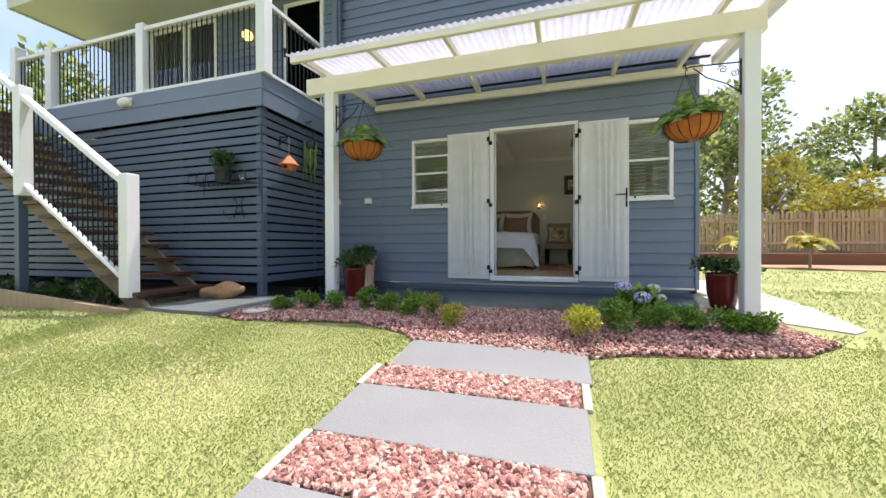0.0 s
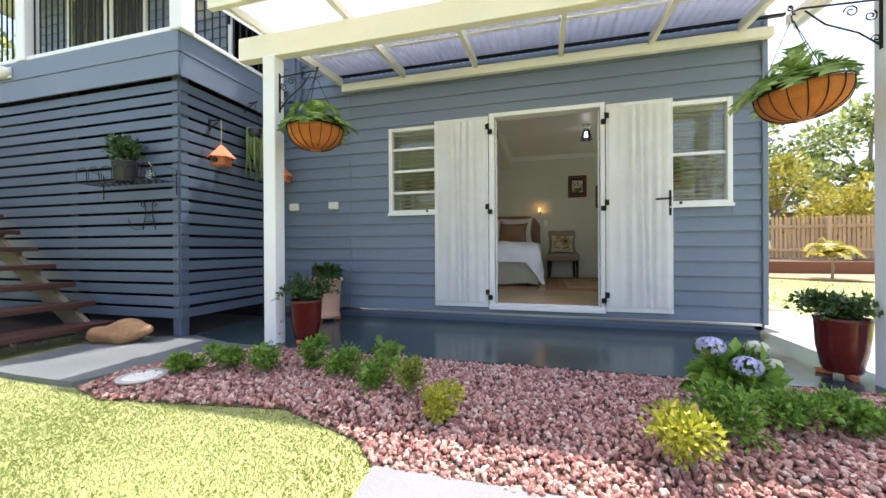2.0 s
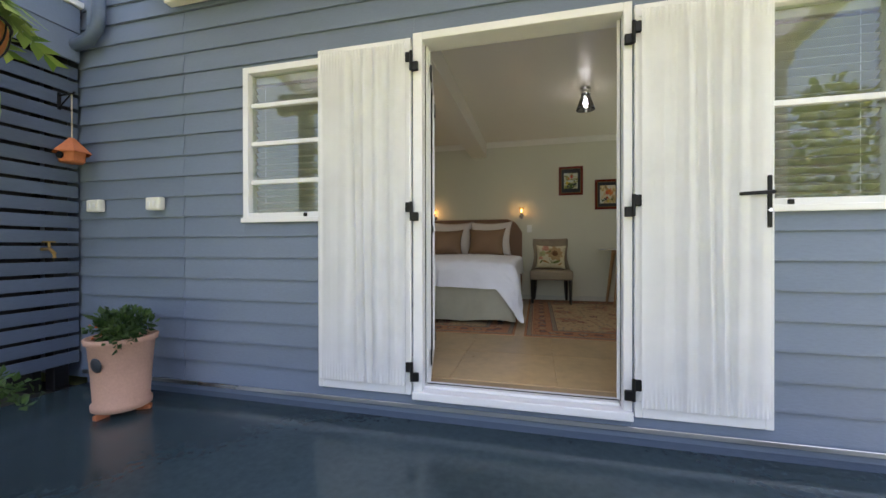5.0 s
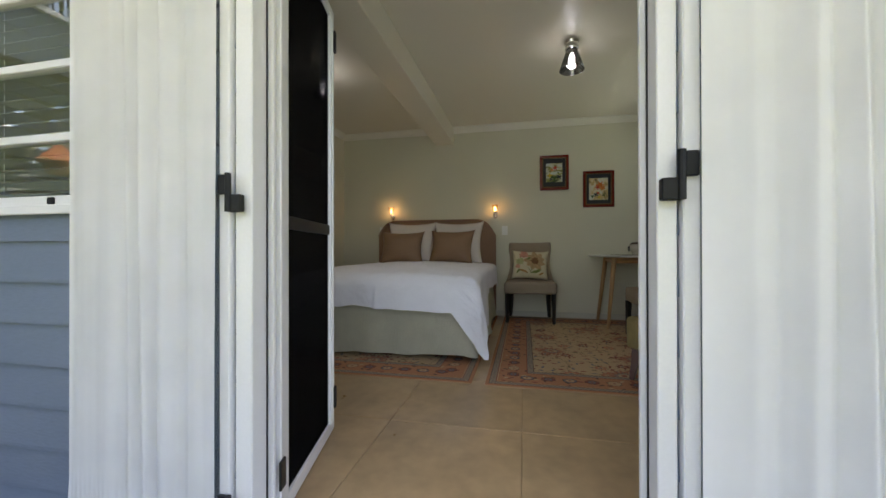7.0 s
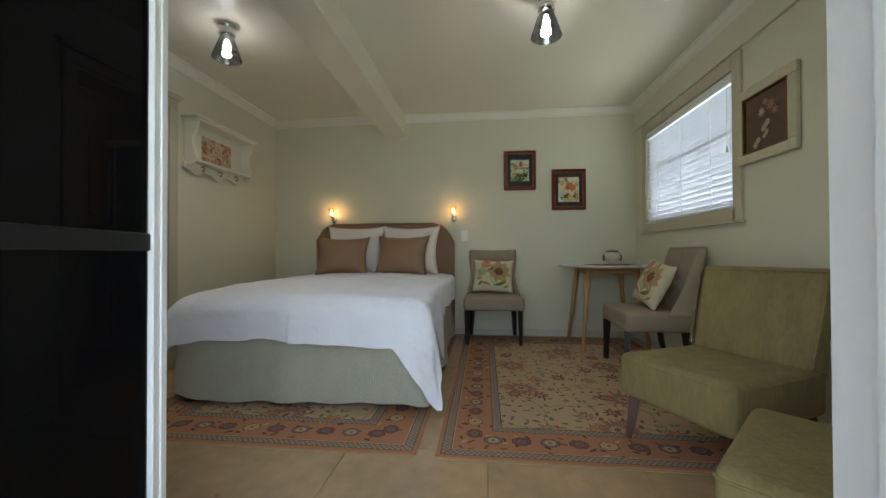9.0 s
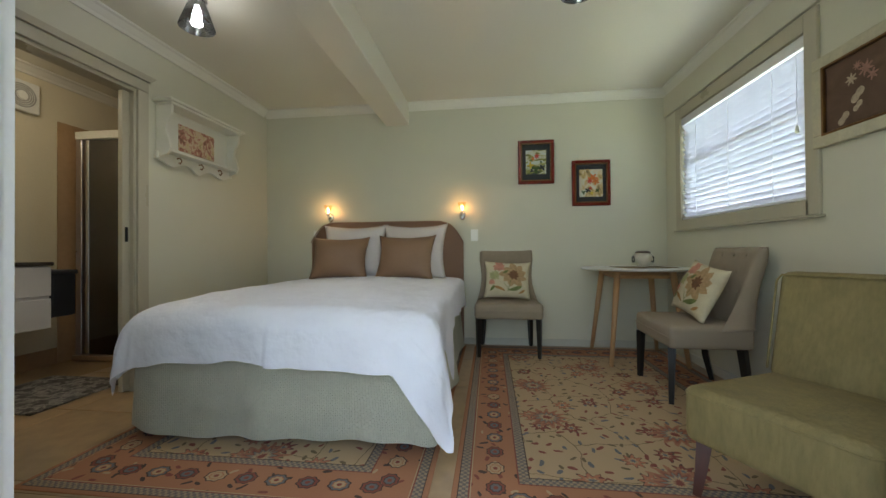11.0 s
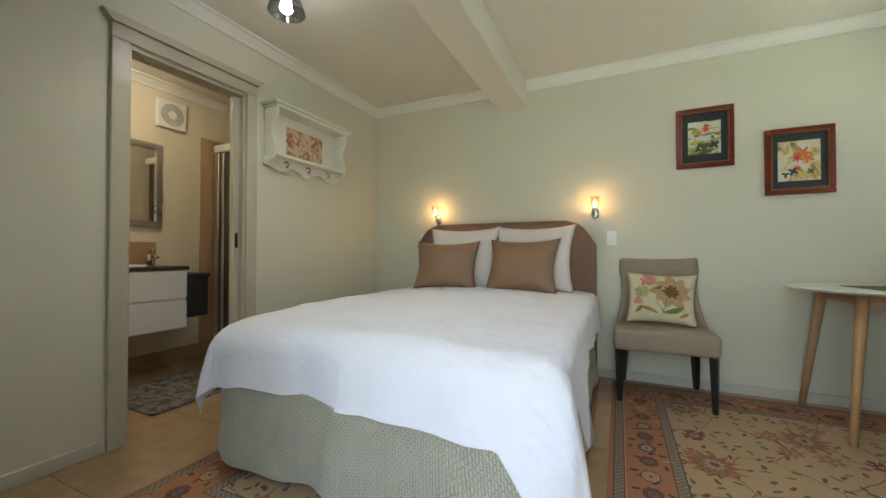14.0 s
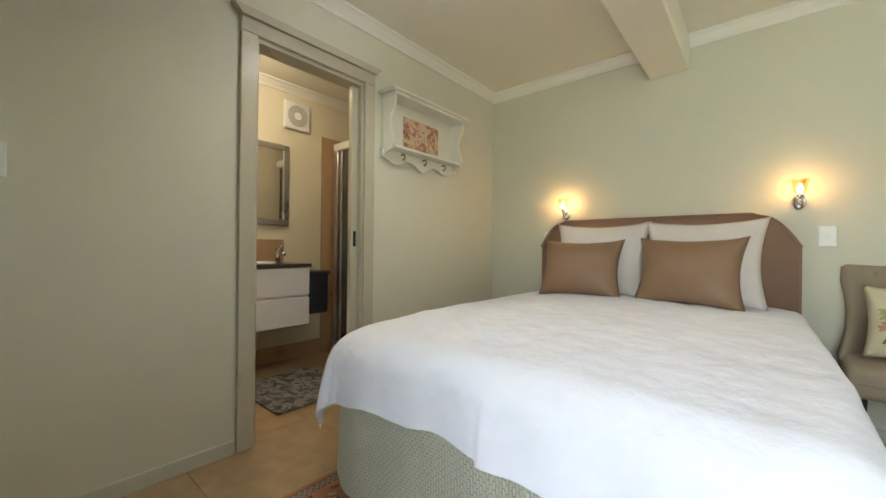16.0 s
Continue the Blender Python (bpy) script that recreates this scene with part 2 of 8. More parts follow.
patchy(M_LAWN, (0.56, 0.50, 0.32))
M_SHRUB = leafy("shrub_leaves", (0.06, 0.15, 0.02), (0.26, 0.42, 0.06), 0.35)
M_SHRUBG = leafy("lime_shrub_leaves", (0.10, 0.17, 0.02), (0.36, 0.42, 0.07), 0.3)
M_SHRUBY = leafy("yellow_shrub_leaves", (0.22, 0.27, 0.02), (0.60, 0.55, 0.06), 0.3)
M_FERN = leafy("fern_fronds", (0.10, 0.20, 0.03), (0.34, 0.46, 0.10), 0.4)
M_DARKLEAF = leafy("dark_small_leaves", (0.018, 0.05, 0.012), (0.07, 0.13, 0.03), 0.25)
M_SUCC = leafy("hanging_succulent", (0.16, 0.26, 0.09), (0.36, 0.46, 0.20), 0.2)
M_GUM = leafy("tree_leaves", (0.05, 0.10, 0.025), (0.46, 0.50, 0.17), 0.5)
M_GUMY = leafy("golden_tree_leaves", (0.22, 0.22, 0.03), (0.52, 0.44, 0.08), 0.4)
M_JACA = leafy("lilac_blossom", (0.38, 0.33, 0.50), (0.62, 0.57, 0.72), 0.4)
M_HYDR = leafy("lilac_petals", (0.42, 0.40, 0.72), (0.72, 0.70, 0.88), 0.3)
M_HYDRW = leafy("white_green_petals", (0.62, 0.66, 0.48), (0.85, 0.86, 0.74), 0.3)
M_ORANGEP = leafy("orange_petals", (0.6, 0.10, 0.02), (0.75, 0.2, 0.03), 0.3)


# ---- building helpers ----
def box(bm, x0, x1, y0, y1, z0, z1, bev=0.0, seg=1):
    r = bmesh.ops.create_cube(bm, size=1.0, matrix=Matrix.Translation(((x0 + x1) / 2, (y0 + y1) / 2, (z0 + z1) / 2)) @ Matrix.Diagonal((abs(x1 - x0), abs(y1 - y0), abs(z1 - z0), 1)))
    if bev:
        es = list({e for v in r["verts"] for e in v.link_edges})
        bmesh.ops.bevel(bm, geom=es, offset=bev, segments=seg, affect="EDGES", profile=0.5)
    return bm


def B():
    return bmesh.new()


def rod(bm, p0, p1, r0, r1=None, seg=10):
    """A round bar from p0 to p1."""
    p0, p1 = Vector(p0), Vector(p1)
    d = p1 - p0
    m = Matrix.Translation((p0 + p1) / 2) @ d.to_track_quat("Z", "Y").to_matrix().to_4x4()
    bmesh.ops.create_cone(bm, cap_ends=True, segments=seg, radius1=r0, radius2=r0 if r1 is None else r1, depth=d.length, matrix=m)
    return bm


def path_rod(bm, pts, r, seg=6):
    """A bent round bar through points."""
    pts = [Vector(p) for p in pts]
    rings = []
    for i, p in enumerate(pts):
        d = (pts[min(i + 1, len(pts) - 1)] - pts[max(i - 1, 0)]).normalized()
        q = d.to_track_quat("Z", "Y")
        rr = r[i] if isinstance(r, (list, tuple)) else r
        rings.append([bm.verts.new(p + q @ Vector((rr * math.cos(2 * math.pi * k / seg), rr * math.sin(2 * math.pi * k / seg), 0))) for k in range(seg)])
    for a, b in zip(rings, rings[1:]):
        for k in range(seg):
            bm.faces.new((a[k], a[(k + 1) % seg], b[(k + 1) % seg], b[k]))
    bm.faces.new(rings[0][::-1]), bm.faces.new(rings[-1])
    return bm


def lathe(bm, prof, seg=28, c=(0, 0, 0), sx=1.0, sy=1.0):
    """Turns a profile of (radius, height) round the upright axis."""
    rings = []
    for r, z in prof:
        if r < 1e-5:
            rings.append([bm.verts.new((c[0], c[1], c[2] + z))])
        else:
            rings.append([bm.verts.new((c[0] + sx * r * math.cos(2 * math.pi * k / seg), c[1] + sy * r * math.sin(2 * math.pi * k / seg), c[2] + z)) for k in range(seg)])
    for a, b in zip(rings, rings[1:]):
        for k in range(seg):
            j = (k + 1) % seg
            if len(a) == 1 and len(b) > 1:
                bm.faces.new((a[0], b[j], b[k]))
            elif len(b) == 1 and len(a) > 1:
                bm.faces.new((a[k], a[j], b[0]))
            elif len(a) > 1:
                bm.faces.new((a[k], a[j], b[j], b[k]))
    return bm


def prism(bm, poly, axis, a0, a1):
    """A flat outline drawn out along an axis. poly: (u, v); axis x: (y, z), y: (x, z), z: (x, y)."""
    def P(u, v, a):
        return {"x": (a, u, v), "y": (u, a, v), "z": (u, v, a)}[axis]
    lo, hi = [bm.verts.new(P(u, v, a0)) for u, v in poly], [bm.verts.new(P(u, v, a1)) for u, v in poly]
    n = len(poly)
    for k in range(n):
        bm.faces.new((lo[k], lo[(k + 1) % n], hi[(k + 1) % n], hi[k]))
    bm.faces.new(lo[::-1]), bm.faces.new(hi)
    bmesh.ops.recalc_face_normals(bm, faces=bm.faces[:])
    return bm


def finish(name, bm, material, smooth=False):
    me = bpy.data.meshes.new(name)
    bm.to_mesh(me)
    bm.free()
    for mm in (material if isinstance(material, (list, tuple)) else [material]):
        me.materials.append(mm)
    if smooth:
        for p in me.polygons:
            p.use_smooth = True
    return me


def part(name, bm, material, parent=None, label="", smooth=False):
    ob = new(name, finish(name, bm, material, smooth))
    ob.parent = parent
    if label:
        tagged(ob, label)
    return ob


def same(name, mesh, parent, m):
    """One more piece on a mesh that its fellows share."""
    ob = new(name, mesh)
    ob.parent = parent
    ob.matrix_basis = m
    return ob


def thing(name, m, label, category, group="", kind=""):
    ob = new(name)
    ob.empty_display_size = 0.1
    ob.matrix_world = m
    return tagged(ob, label, category, group, kind)


def struct(name, bm, material, label, category, smooth=False):
    return tagged(part(name, bm, material, None, "", smooth), label, category, "", "structure")


def rnd(a, b):
    return random.uniform(a, b)

# ---- levels and planes (metres) ----
PATIO, FLOOR, CEIL = 0.41, 0.61, 3.11
FY = 5.21                      # outer face of the front wall
XL, XR, YB = -2.68, 1.45, 9.23  # inner faces of the room
HX = 1.53                      # outer corner of the house


def lawn_z(y):
    return max(-0.25, min(0.39, 0.01 + 0.13 * y))


# ---- ground: one sheet to the horizon ----
bm = B()
ys = [-600, -60, -8, -2, -0.5, 0, 0.5, 1, 1.5, 2, 2.5, 2.92, 3.3, 5, 9, 14, 20, 60, 900]
xs = [-900, -60, -12, -5, -2, 0, 2, 5, 12, 60, 900]
gv = [[bm.verts.new((x, y, lawn_z(y))) for x in xs] for y in ys]
for j in range(len(ys) - 1):
    for i in range(len(xs) - 1):
        bm.faces.new((gv[j][i], gv[j][i + 1], gv[j + 1][i + 1], gv[j + 1][i]))
struct("ground", bm, M_GROUND, "sunny sloping lawn of mown buffalo grass", "lawn")

# painted slab under the pergola, with a walkway curving round to the stairs
bm = B()
prism(bm, [(-2.5, 3.78), (1.60, 3.78), (1.60, 5.45), (-3.60, 5.45), (-3.60, 3.95), (-3.05, 3.80)], "z", 0.22, PATIO)
struct("pavement_patio", bm, M_PATIO, "glossy slate-blue painted concrete patio slab", "patio")
bm = B()
prism(bm, [(-2.503, 3.779), (-3.05, 3.798), (-3.602, 3.948), (-3.9, 3.80), (-4.25, 3.62), (-4.18, 2.80), (-3.75, 2.77), (-3.19, 2.765), (-3.10, 3.05), (-3.02, 3.42), (-2.78, 3.66)], "z", 0.22, PATIO - 0.003)
struct("pavement_walkway", bm, mat("worn_grey_blue_concrete", (0.125, 0.138, 0.142), 0.55, var=0.2, big=2.2, fine=60, bump=0.15), "worn grey-blue concrete walkway to the stairs", "walkway")
bm = B()
prism(bm, [(1.604, 3.80), (1.95, 3.40), (2.10, 3.55), (2.35, 4.6), (2.55, 6.5), (2.7, 9.0), (3.6, 13.9), (2.0, 13.9), (1.7, 9.0), (1.604, 5.6)], "z", 0.2, 0.402)
struct("pavement_side_path", bm, M_CONC, "sunlit pale concrete path beside the house", "path")

# added floor hiding the lawn; the undercroft's shade is put into its dark colour
struct("pavement_undercroft", box(B(), -9.7, -3.62, 3.86, 5.2, 0.20, 0.395), mat("undercroft_floor_shade", (0.05, 0.047, 0.045), 0.9, var=0.2), "slab added under the verandah, coloured dark as shade", "slab")
# garden bed under the red stones
bm = B()
prism(bm, [(-3.17, 2.77), (-2.85, 2.69), (-2.4, 2.74), (-1.7, 2.82), (-1.2, 2.66), (-1.05, 2.52), (0.14, 2.46), (0.35, 2.55), (0.9, 2.62), (1.35, 2.74), (1.62, 2.95), (1.60, 3.30), (1.58, 3.776), (-2.5, 3.776), (-2.78, 3.655), (-3.0, 3.42), (-3.08, 3.05)], "z", 0.1, 0.375)
bmesh.ops.triangulate(bm, faces=bm.faces[:])
bmesh.ops.bisect_plane(bm, geom=bm.verts[:] + bm.edges[:] + bm.faces[:], plane_co=(0, 2.92, 0), plane_no=(0, 1, 0))
for v in bm.verts:
    if v.co.z > 0.3:
        v.co.z = lawn_z(v.co.y) + 0.006
struct("ground_garden_bed", bm, M_SOIL, "brown soil bed covered with crushed red stone", "garden bed")
# rust-brown edging strip along the patio
struct("trim_bed_edging", box(B(), -2.45, 1.56, 3.762, 3.779, 0.30, 0.398, 0.003), mat("rusty_edging", (0.14, 0.065, 0.03), 0.8, var=0.3, big=6, fine=60), "thin rust-brown edging strip along the patio", "edging")

# stepping slabs and timber edges of the stone path
g_slab = "stepping slabs of the path"
for y0, y1, x0, x1 in ((2.10, 2.52, -1.05, 0.12), (1.42, 1.86, -1.10, 0.08), (0.72, 1.12, -1.12, 0.06), (0.02, 0.44, -1.14, 0.04)):
    ym = (y0 + y1) / 2
    t = thing("stepping_slab", pose((x0 + x1) / 2, ym, lawn_z(ym) - 0.012, 7.4), "smooth grey concrete stepping slab in the stone path", "paving slab", g_slab)
    part("slab", box(B(), (x0 - x1) / 2, (x1 - x0) / 2, (y0 - y1) / 2, (y1 - y0) / 2, -0.02, 0.035, 0.008, 2), M_SLAB, t)
for y0, y1 in ((1.87, 2.09), (1.13, 1.41), (0.45, 0.71)):
    ym = (y0 + y1) / 2
    for x in (-1.11, 0.085):
        t = thing("timber_edging", pose(x, ym, lawn_z(ym) - 0.008, 7.4), "pale timber edging beside the crushed stone path", "edging", "edging of the path")
        part("board", box(B(), -0.02, 0.02, (y0 - y1) / 2 - 0.015, (y1 - y0) / 2 + 0.015, -0.06, 0.03, 0.004), M_EDGE, t)

bm = B()
for y0, y1 in ((1.85, 2.11), (1.11, 1.43), (0.43, 0.73)):
    prism(bm, [(y0, lawn_z(y0) - 0.05), (y1, lawn_z(y1) - 0.05), (y1, lawn_z(y1) + 0.003), (y0, lawn_z(y0) + 0.003)], "x", -1.10, 0.08)
struct("ground_path_bed", bm, M_SOIL, "brown soil under the stone path", "garden bed")

# ---- walls of the guest room ----
WIN_L, WIN_R = (-2.15, -1.22, 1.61, 2.60), (0.42, 1.27, 1.61, 2.60)
DOOR = (-0.982, 0.18, 0.56, 2.665)
JL, JR = 0.056, 0.042           # widths of the door jambs


def wall_with_holes(bm, x0, x1, z0, z1, y0, y1, holes):
    """Wall along x, split round its openings."""
    xs = sorted({x0, x1, *[h[0] for h in holes], *[h[1] for h in holes]})
    for a, b in zip(xs, xs[1:]):
        zs = [z0]
        for h in sorted(holes, key=lambda h: h[2]):
            if h[0] <= a and b <= h[1]:
                zs += [h[2], h[3]]
        zs.append(z1)
        for k in range(0, len(zs), 2):
            if zs[k + 1] - zs[k] > 1e-4:
                box(bm, a, b, y0, y1, zs[k], zs[k + 1])


bm = B()
wall_with_holes(bm, -8.6, HX - 0.02, 0.45, 5.2, FY + 0.022, FY + 0.10, [WIN_L, WIN_R, DOOR])
wall_front = struct("wall_front", bm, M_BOARD, "blue-grey weatherboard front wall of the house", "wall")
bm = B()
wall_with_holes(bm, XL - 0.1, HX - 0.02, FLOOR - 0.1, CEIL + 0.06, FY + 0.102, FY + 0.13, [WIN_L, WIN_R, DOOR])
struct("wall_front_lining", bm, M_WALL, "sage-cream painted inner lining of the front wall", "wall")
YI = FY + 0.13
struct("wall_back", box(B(), -5.2, HX, YB, YB + 0.14, 0.3, 5.2), M_WALL, "sage-cream painted bedroom wall behind the bed", "wall")
# left wall with the pocket-door opening, right wall with the window opening
BD = (7.0, 7.68, FLOOR, 2.70)
SW = (7.60, 8.92, 1.82, 2.72)


def wall_x(bm, y0, y1, z0, z1, x0, x1, h):
    box(bm, x0, x1, y0, h[0], z0, z1), box(bm, x0, x1, h[1], y1, z0, z1)
    box(bm, x0, x1, h[0], h[1], h[3], z1)
    if h[2] > z0 + 1e-3:
        box(bm, x0, x1, h[0], h[1], z0, h[2])


bm = B()
wall_x(bm, YI, YB, FLOOR - 0.02, CEIL + 0.06, XL - 0.10, XL, BD)
struct("wall_left", bm, M_WALL, "sage-cream wall with the ensuite doorway", "wall")
bm = B()
wall_x(bm, FY + 0.022, YB, 0.45, 5.2, XR, HX - 0.02, SW)
struct("wall_right", bm, [M_WALL], "sage-cream wall with a wide window", "wall")
bm = B()
wall_x(bm, FY + 0.03, YB + 0.13, 0.45, 5.2, HX - 0.018, HX, SW)
struct("wall_right_cladding", bm, M_BOARD, "blue-grey weatherboard side wall of the house", "wall")
struct("ceiling", box(B(), -5.2, HX - 0.03, FY + 0.105, YB, CEIL, CEIL + 0.05), M_CEIL, "cream satin-painted ceiling", "ceiling")
struct("ceiling_beam", box(B(), -1.33, -1.08, YI, YB, 2.89, CEIL, 0.006), M_CEIL, "cream painted boxed ceiling beam", "beam")

# floor of large tiles with recessed joints
floor = struct("floor", box(B(), -5.2, HX - 0.03, FY + 0.10, YB, FLOOR - 0.12, FLOOR - 0.003), M_GROUT, "beige stone-look tiled floor", "floor")
# cornice
COR = [(0, 0), (0, -0.075), (0.012, -0.075), (0.02, -0.055), (0.05, -0.02), (0.066, -0.012), (0.066, 0)]


def cornice(name, axis, at, sign, a0, a1):
    bm = B()
    prism(bm, [(at + sign * u, CEIL + v) for u, v in COR], axis, a0, a1)
    struct(name, bm, M_CORNICE, "white moulded plaster cornice", "cornice")


cornice("trim_cornice_back_1", "x", YB, -1, XL, -1.33)
cornice("trim_cornice_back_2", "x", YB, -1, -1.08, XR)
cornice("trim_cornice_left", "y", XL, 1, YI, YB - 0.066)
cornice("trim_cornice_right", "y", XR, -1, YI, YB - 0.066)
# skirting
SK = mat("skirting_paint", (0.54, 0.53, 0.45), 0.4, var=0.04)
struct("baseboard_back", box(B(), XL, XR, YB - 0.014, YB, FLOOR, FLOOR + 0.07, 0.004), SK, "low painted skirting board", "skirting board")
struct("baseboard_right", box(B(), XR - 0.014, XR, YI, YB - 0.014, FLOOR, FLOOR + 0.07, 0.004), SK, "low painted skirting board", "skirting board")
struct("baseboard_left_1", box(B(), XL, XL + 0.014, YI, BD[0] - 0.085, FLOOR, FLOOR + 0.07, 0.004), SK, "low painted skirting board", "skirting board")
struct("baseboard_left_2", box(B(), XL, XL + 0.014, BD[1] + 0.085, YB - 0.014, FLOOR, FLOOR + 0.07, 0.004), SK, "low painted skirting board", "skirting board")
# deep head board above the side window
struct("trim_head_board", box(B(), XR - 0.022, XR, YI, YB, 2.83, CEIL - 0.075, 0.004), M_WALL, "raised painted board band over the window", "trim")

# ---- ensuite ----
BX = -4.0
M_BATHWALL = mat("warm_bathroom_paint", (0.70, 0.64, 0.49), 0.5, var=0.04)
M_BTILE = mat("tan_wall_tile", (0.40, 0.26, 0.14), 0.3, var=0.12, big=3, fine=30)
struct("wall_bath_far", box(B(), BX - 0.1, BX, 5.6, YB, FLOOR - 0.05, CEIL), M_BATHWALL, "warm cream ensuite wall", "wall")
struct("wall_bath_near", box(B(), BX, XL - 0.1, 5.55, 5.65, FLOOR - 0.05, CEIL), M_BATHWALL, "warm cream ensuite wall", "wall")
bm = B()
wall_x(bm, 5.65, YB, FLOOR - 0.02, CEIL, XL - 0.112, XL - 0.102, BD)
struct("wall_bath_lining", bm, M_BATHWALL, "warm cream ensuite side of the wall", "wall")
struct("trim_bath_tiles", box(B(), BX + 0.001, BX + 0.012, 8.20, YB - 0.002, FLOOR, 2.72), M_BTILE, "tan tiled shower wall", "wall tiles")
struct("trim_bath_cornice", prism(B(), [(BX + u, CEIL + v) for u, v in COR], "y", 5.65, YB), M_CORNICE, "moulded plaster cornice of the ensuite", "cornice")
struct("baseboard_bath", box(B(), BX + 0.001, BX + 0.012, 5.65, 8.198, FLOOR, FLOOR + 0.14), M_BTILE, "tan tiled skirting of the ensuite", "skirting tiles")

# ---- weatherboards, each a piece of the front wall ----
def boards(parent, x0, x1, z0, z1, holes, pitch=0.141, joints=()):
    z = z0
    while z < z1 - 0.02:
        spans = [[x0, x1]]
        for h in holes:
            if z + pitch > h[2] + 0.01 and z < h[3] - 0.01:
                ns = []
                for a, b in spans:
                    if h[0] > a and h[1] < b:
                        ns += [[a, h[0]], [h[1], b]]
                    else:
                        ns.append([a, b])
                spans = ns
        cut = []
        for a, b in spans:
            js = [j for j in joints if a < j < b]
            e = [a, *js, b]
            cut += [(e[k] + (0.0015 if k else 0), e[k + 1] - (0.0015 if k + 2 < len(e) else 0)) for k in range(len(e) - 1)]
        for h in holes:
            for lo, hi in ((z, h[2]), (h[3], z + pitch)):
                if z <= lo < hi - 0.008 and hi <= z + pitch and (hi == h[2] or lo == h[3]):
                    f0, f1 = (lo - z) / pitch, (hi - z) / pitch
                    bm = B()
                    prism(bm, [(FY + 0.0215, lo), (FY + 0.016 * f0, lo), (FY + 0.016 * f1, hi), (FY + 0.0215, hi)], "x", h[0] + 0.001, h[1] - 0.001)
                    part("weatherboard", bm, M_BOARD, parent)
        for a, b in cut:
            bm = B()
            d = rnd(-0.0015, 0.0015)
            prism(bm, [(FY + 0.0215, z), (FY + d, z), (FY + d, z + 0.012), (FY + 0.016, z + pitch + 0.004), (FY + 0.0215, z + pitch + 0.004)], "x", a, b)
            part("weatherboard", bm, M_BOARD, parent)
        z += pitch


def grow(h, m):
    return (h[0] - m, h[1] + m, h[2] - m, h[3] + m)


UP_DOOR, UP_W1, UP_W2 = (-4.42, -3.66, 3.22, 5.05), (-7.46, -6.62, 3.75, 5.1), (-6.56, -5.86, 3.75, 5.1)
boards(wall_front, -3.62, HX - 0.03, 0.515, 3.06, [(WIN_L[0], WIN_L[1], WIN_L[2], WIN_L[3]), WIN_R, DOOR], joints=(-2.65,))
boards(wall_front, -8.6, HX - 0.03, 3.06, 5.2, [UP_DOOR, UP_W1, UP_W2], joints=(-3.42,))
# corner board, bottom flashing, vertical stop of the upper wall
struct("trim_corner_board", box(B(), HX - 0.032, HX + 0.012, FY - 0.016, FY + 0.03, 0.50, 5.2, 0.003), M_BOARD, "blue-grey corner board", "trim")
struct("trim_bottom_flashing", box(B(), -3.60, HX - 0.035, FY - 0.004, FY + 0.02, 0.49, 0.514, 0.002), M_ALU, "thin metal flashing under the boards", "trim")
struct("trim_base_wall", box(B(), -3.60, HX - 0.035, FY + 0.03, FY + 0.12, 0.40, 0.50), M_SLAT, "recessed base under the boards", "trim")
struct("trim_upper_stop", box(B(), -3.50, -3.40, FY - 0.03, FY, 3.06, 5.2, 0.004), M_BOARD, "blue-grey vertical cover board", "trim")


# ---- windows of the front wall ----
def window_front(name, h, rails):
    w = thing(name, pose(h[0], FY, h[2]), "white timber casement with glass and a lowered pale venetian blind", "window", kind="structure")
    W, H = h[1] - h[0], h[3] - h[2]
    f = 0.042
    bm = B()
    box(bm, 0, f, -0.014, 0.07, 0, H, 0.003), box(bm, W - f, W, -0.014, 0.07, 0, H, 0.003)
    box(bm, f, W - f, -0.012, 0.07, H - f, H, 0.003), box(bm, f, W - f, -0.012, 0.07, 0, f, 0.003)
    part("window_frame", bm, M_WHITE, w)
    part("window_sill", box(B(), -0.012, W + 0.012, -0.022, -0.010, -0.02, 0.012, 0.003), M_WHITE, w)
    ed = [f] + rails + [H - f]
    for r in rails:
        part("glazing_bar", box(B(), f, W - f, 0.012, 0.048, r - 0.014, r + 0.014, 0.003), M_WHITE, w)
    for a, b in zip(ed, ed[1:]):
        p = part("pane", box(B(), f, W - f, 0.028, 0.032, a + 0.0135 * (a > f), b - 0.0135 * (b < H - f)), M_PANE, w)
        p.visible_shadow = False
    part("latch", box(B(), W / 2 - 0.012, W / 2 + 0.012, -0.022, -0.010, 0.012, 0.036, 0.003), M_BLACK, w)
    # blind behind the glass
    bl = thing("venetian_blind", pose(h[0], FY + 0.066, h[2]), "pale timber venetian blind lowered inside the front window", "blind")
    part("headrail", box(B(), 0.045, W - 0.045, -0.014, 0.016, H - 0.09, H - 0.043, 0.003), M_FBLIND, bl)
    bm = B()
    box(bm, -(W - 0.1) / 2, (W - 0.1) / 2, -0.025, 0.025, -0.0014, 0.0014)
    me = finish("slat", bm, M_FBLIND)
    k, z = 0, 0.05
    while z < H - 0.1:
        same("slat", me, bl, pose(W / 2, 0, z, -27 + rnd(-4, 4), 0, rnd(-0.3, 0.3)))
        z += 0.0425
    for x in (0.12, W - 0.12):
        part("cord", rod(B(), (x, -0.010, 0.05), (x, -0.010, H - 0.09), 0.0012, seg=5), M_CURTAIN, bl)
    return w


window_front("window_1", WIN_L, [0.245, 0.495, 0.745])
window_front("window_2", WIN_R, [0.49])

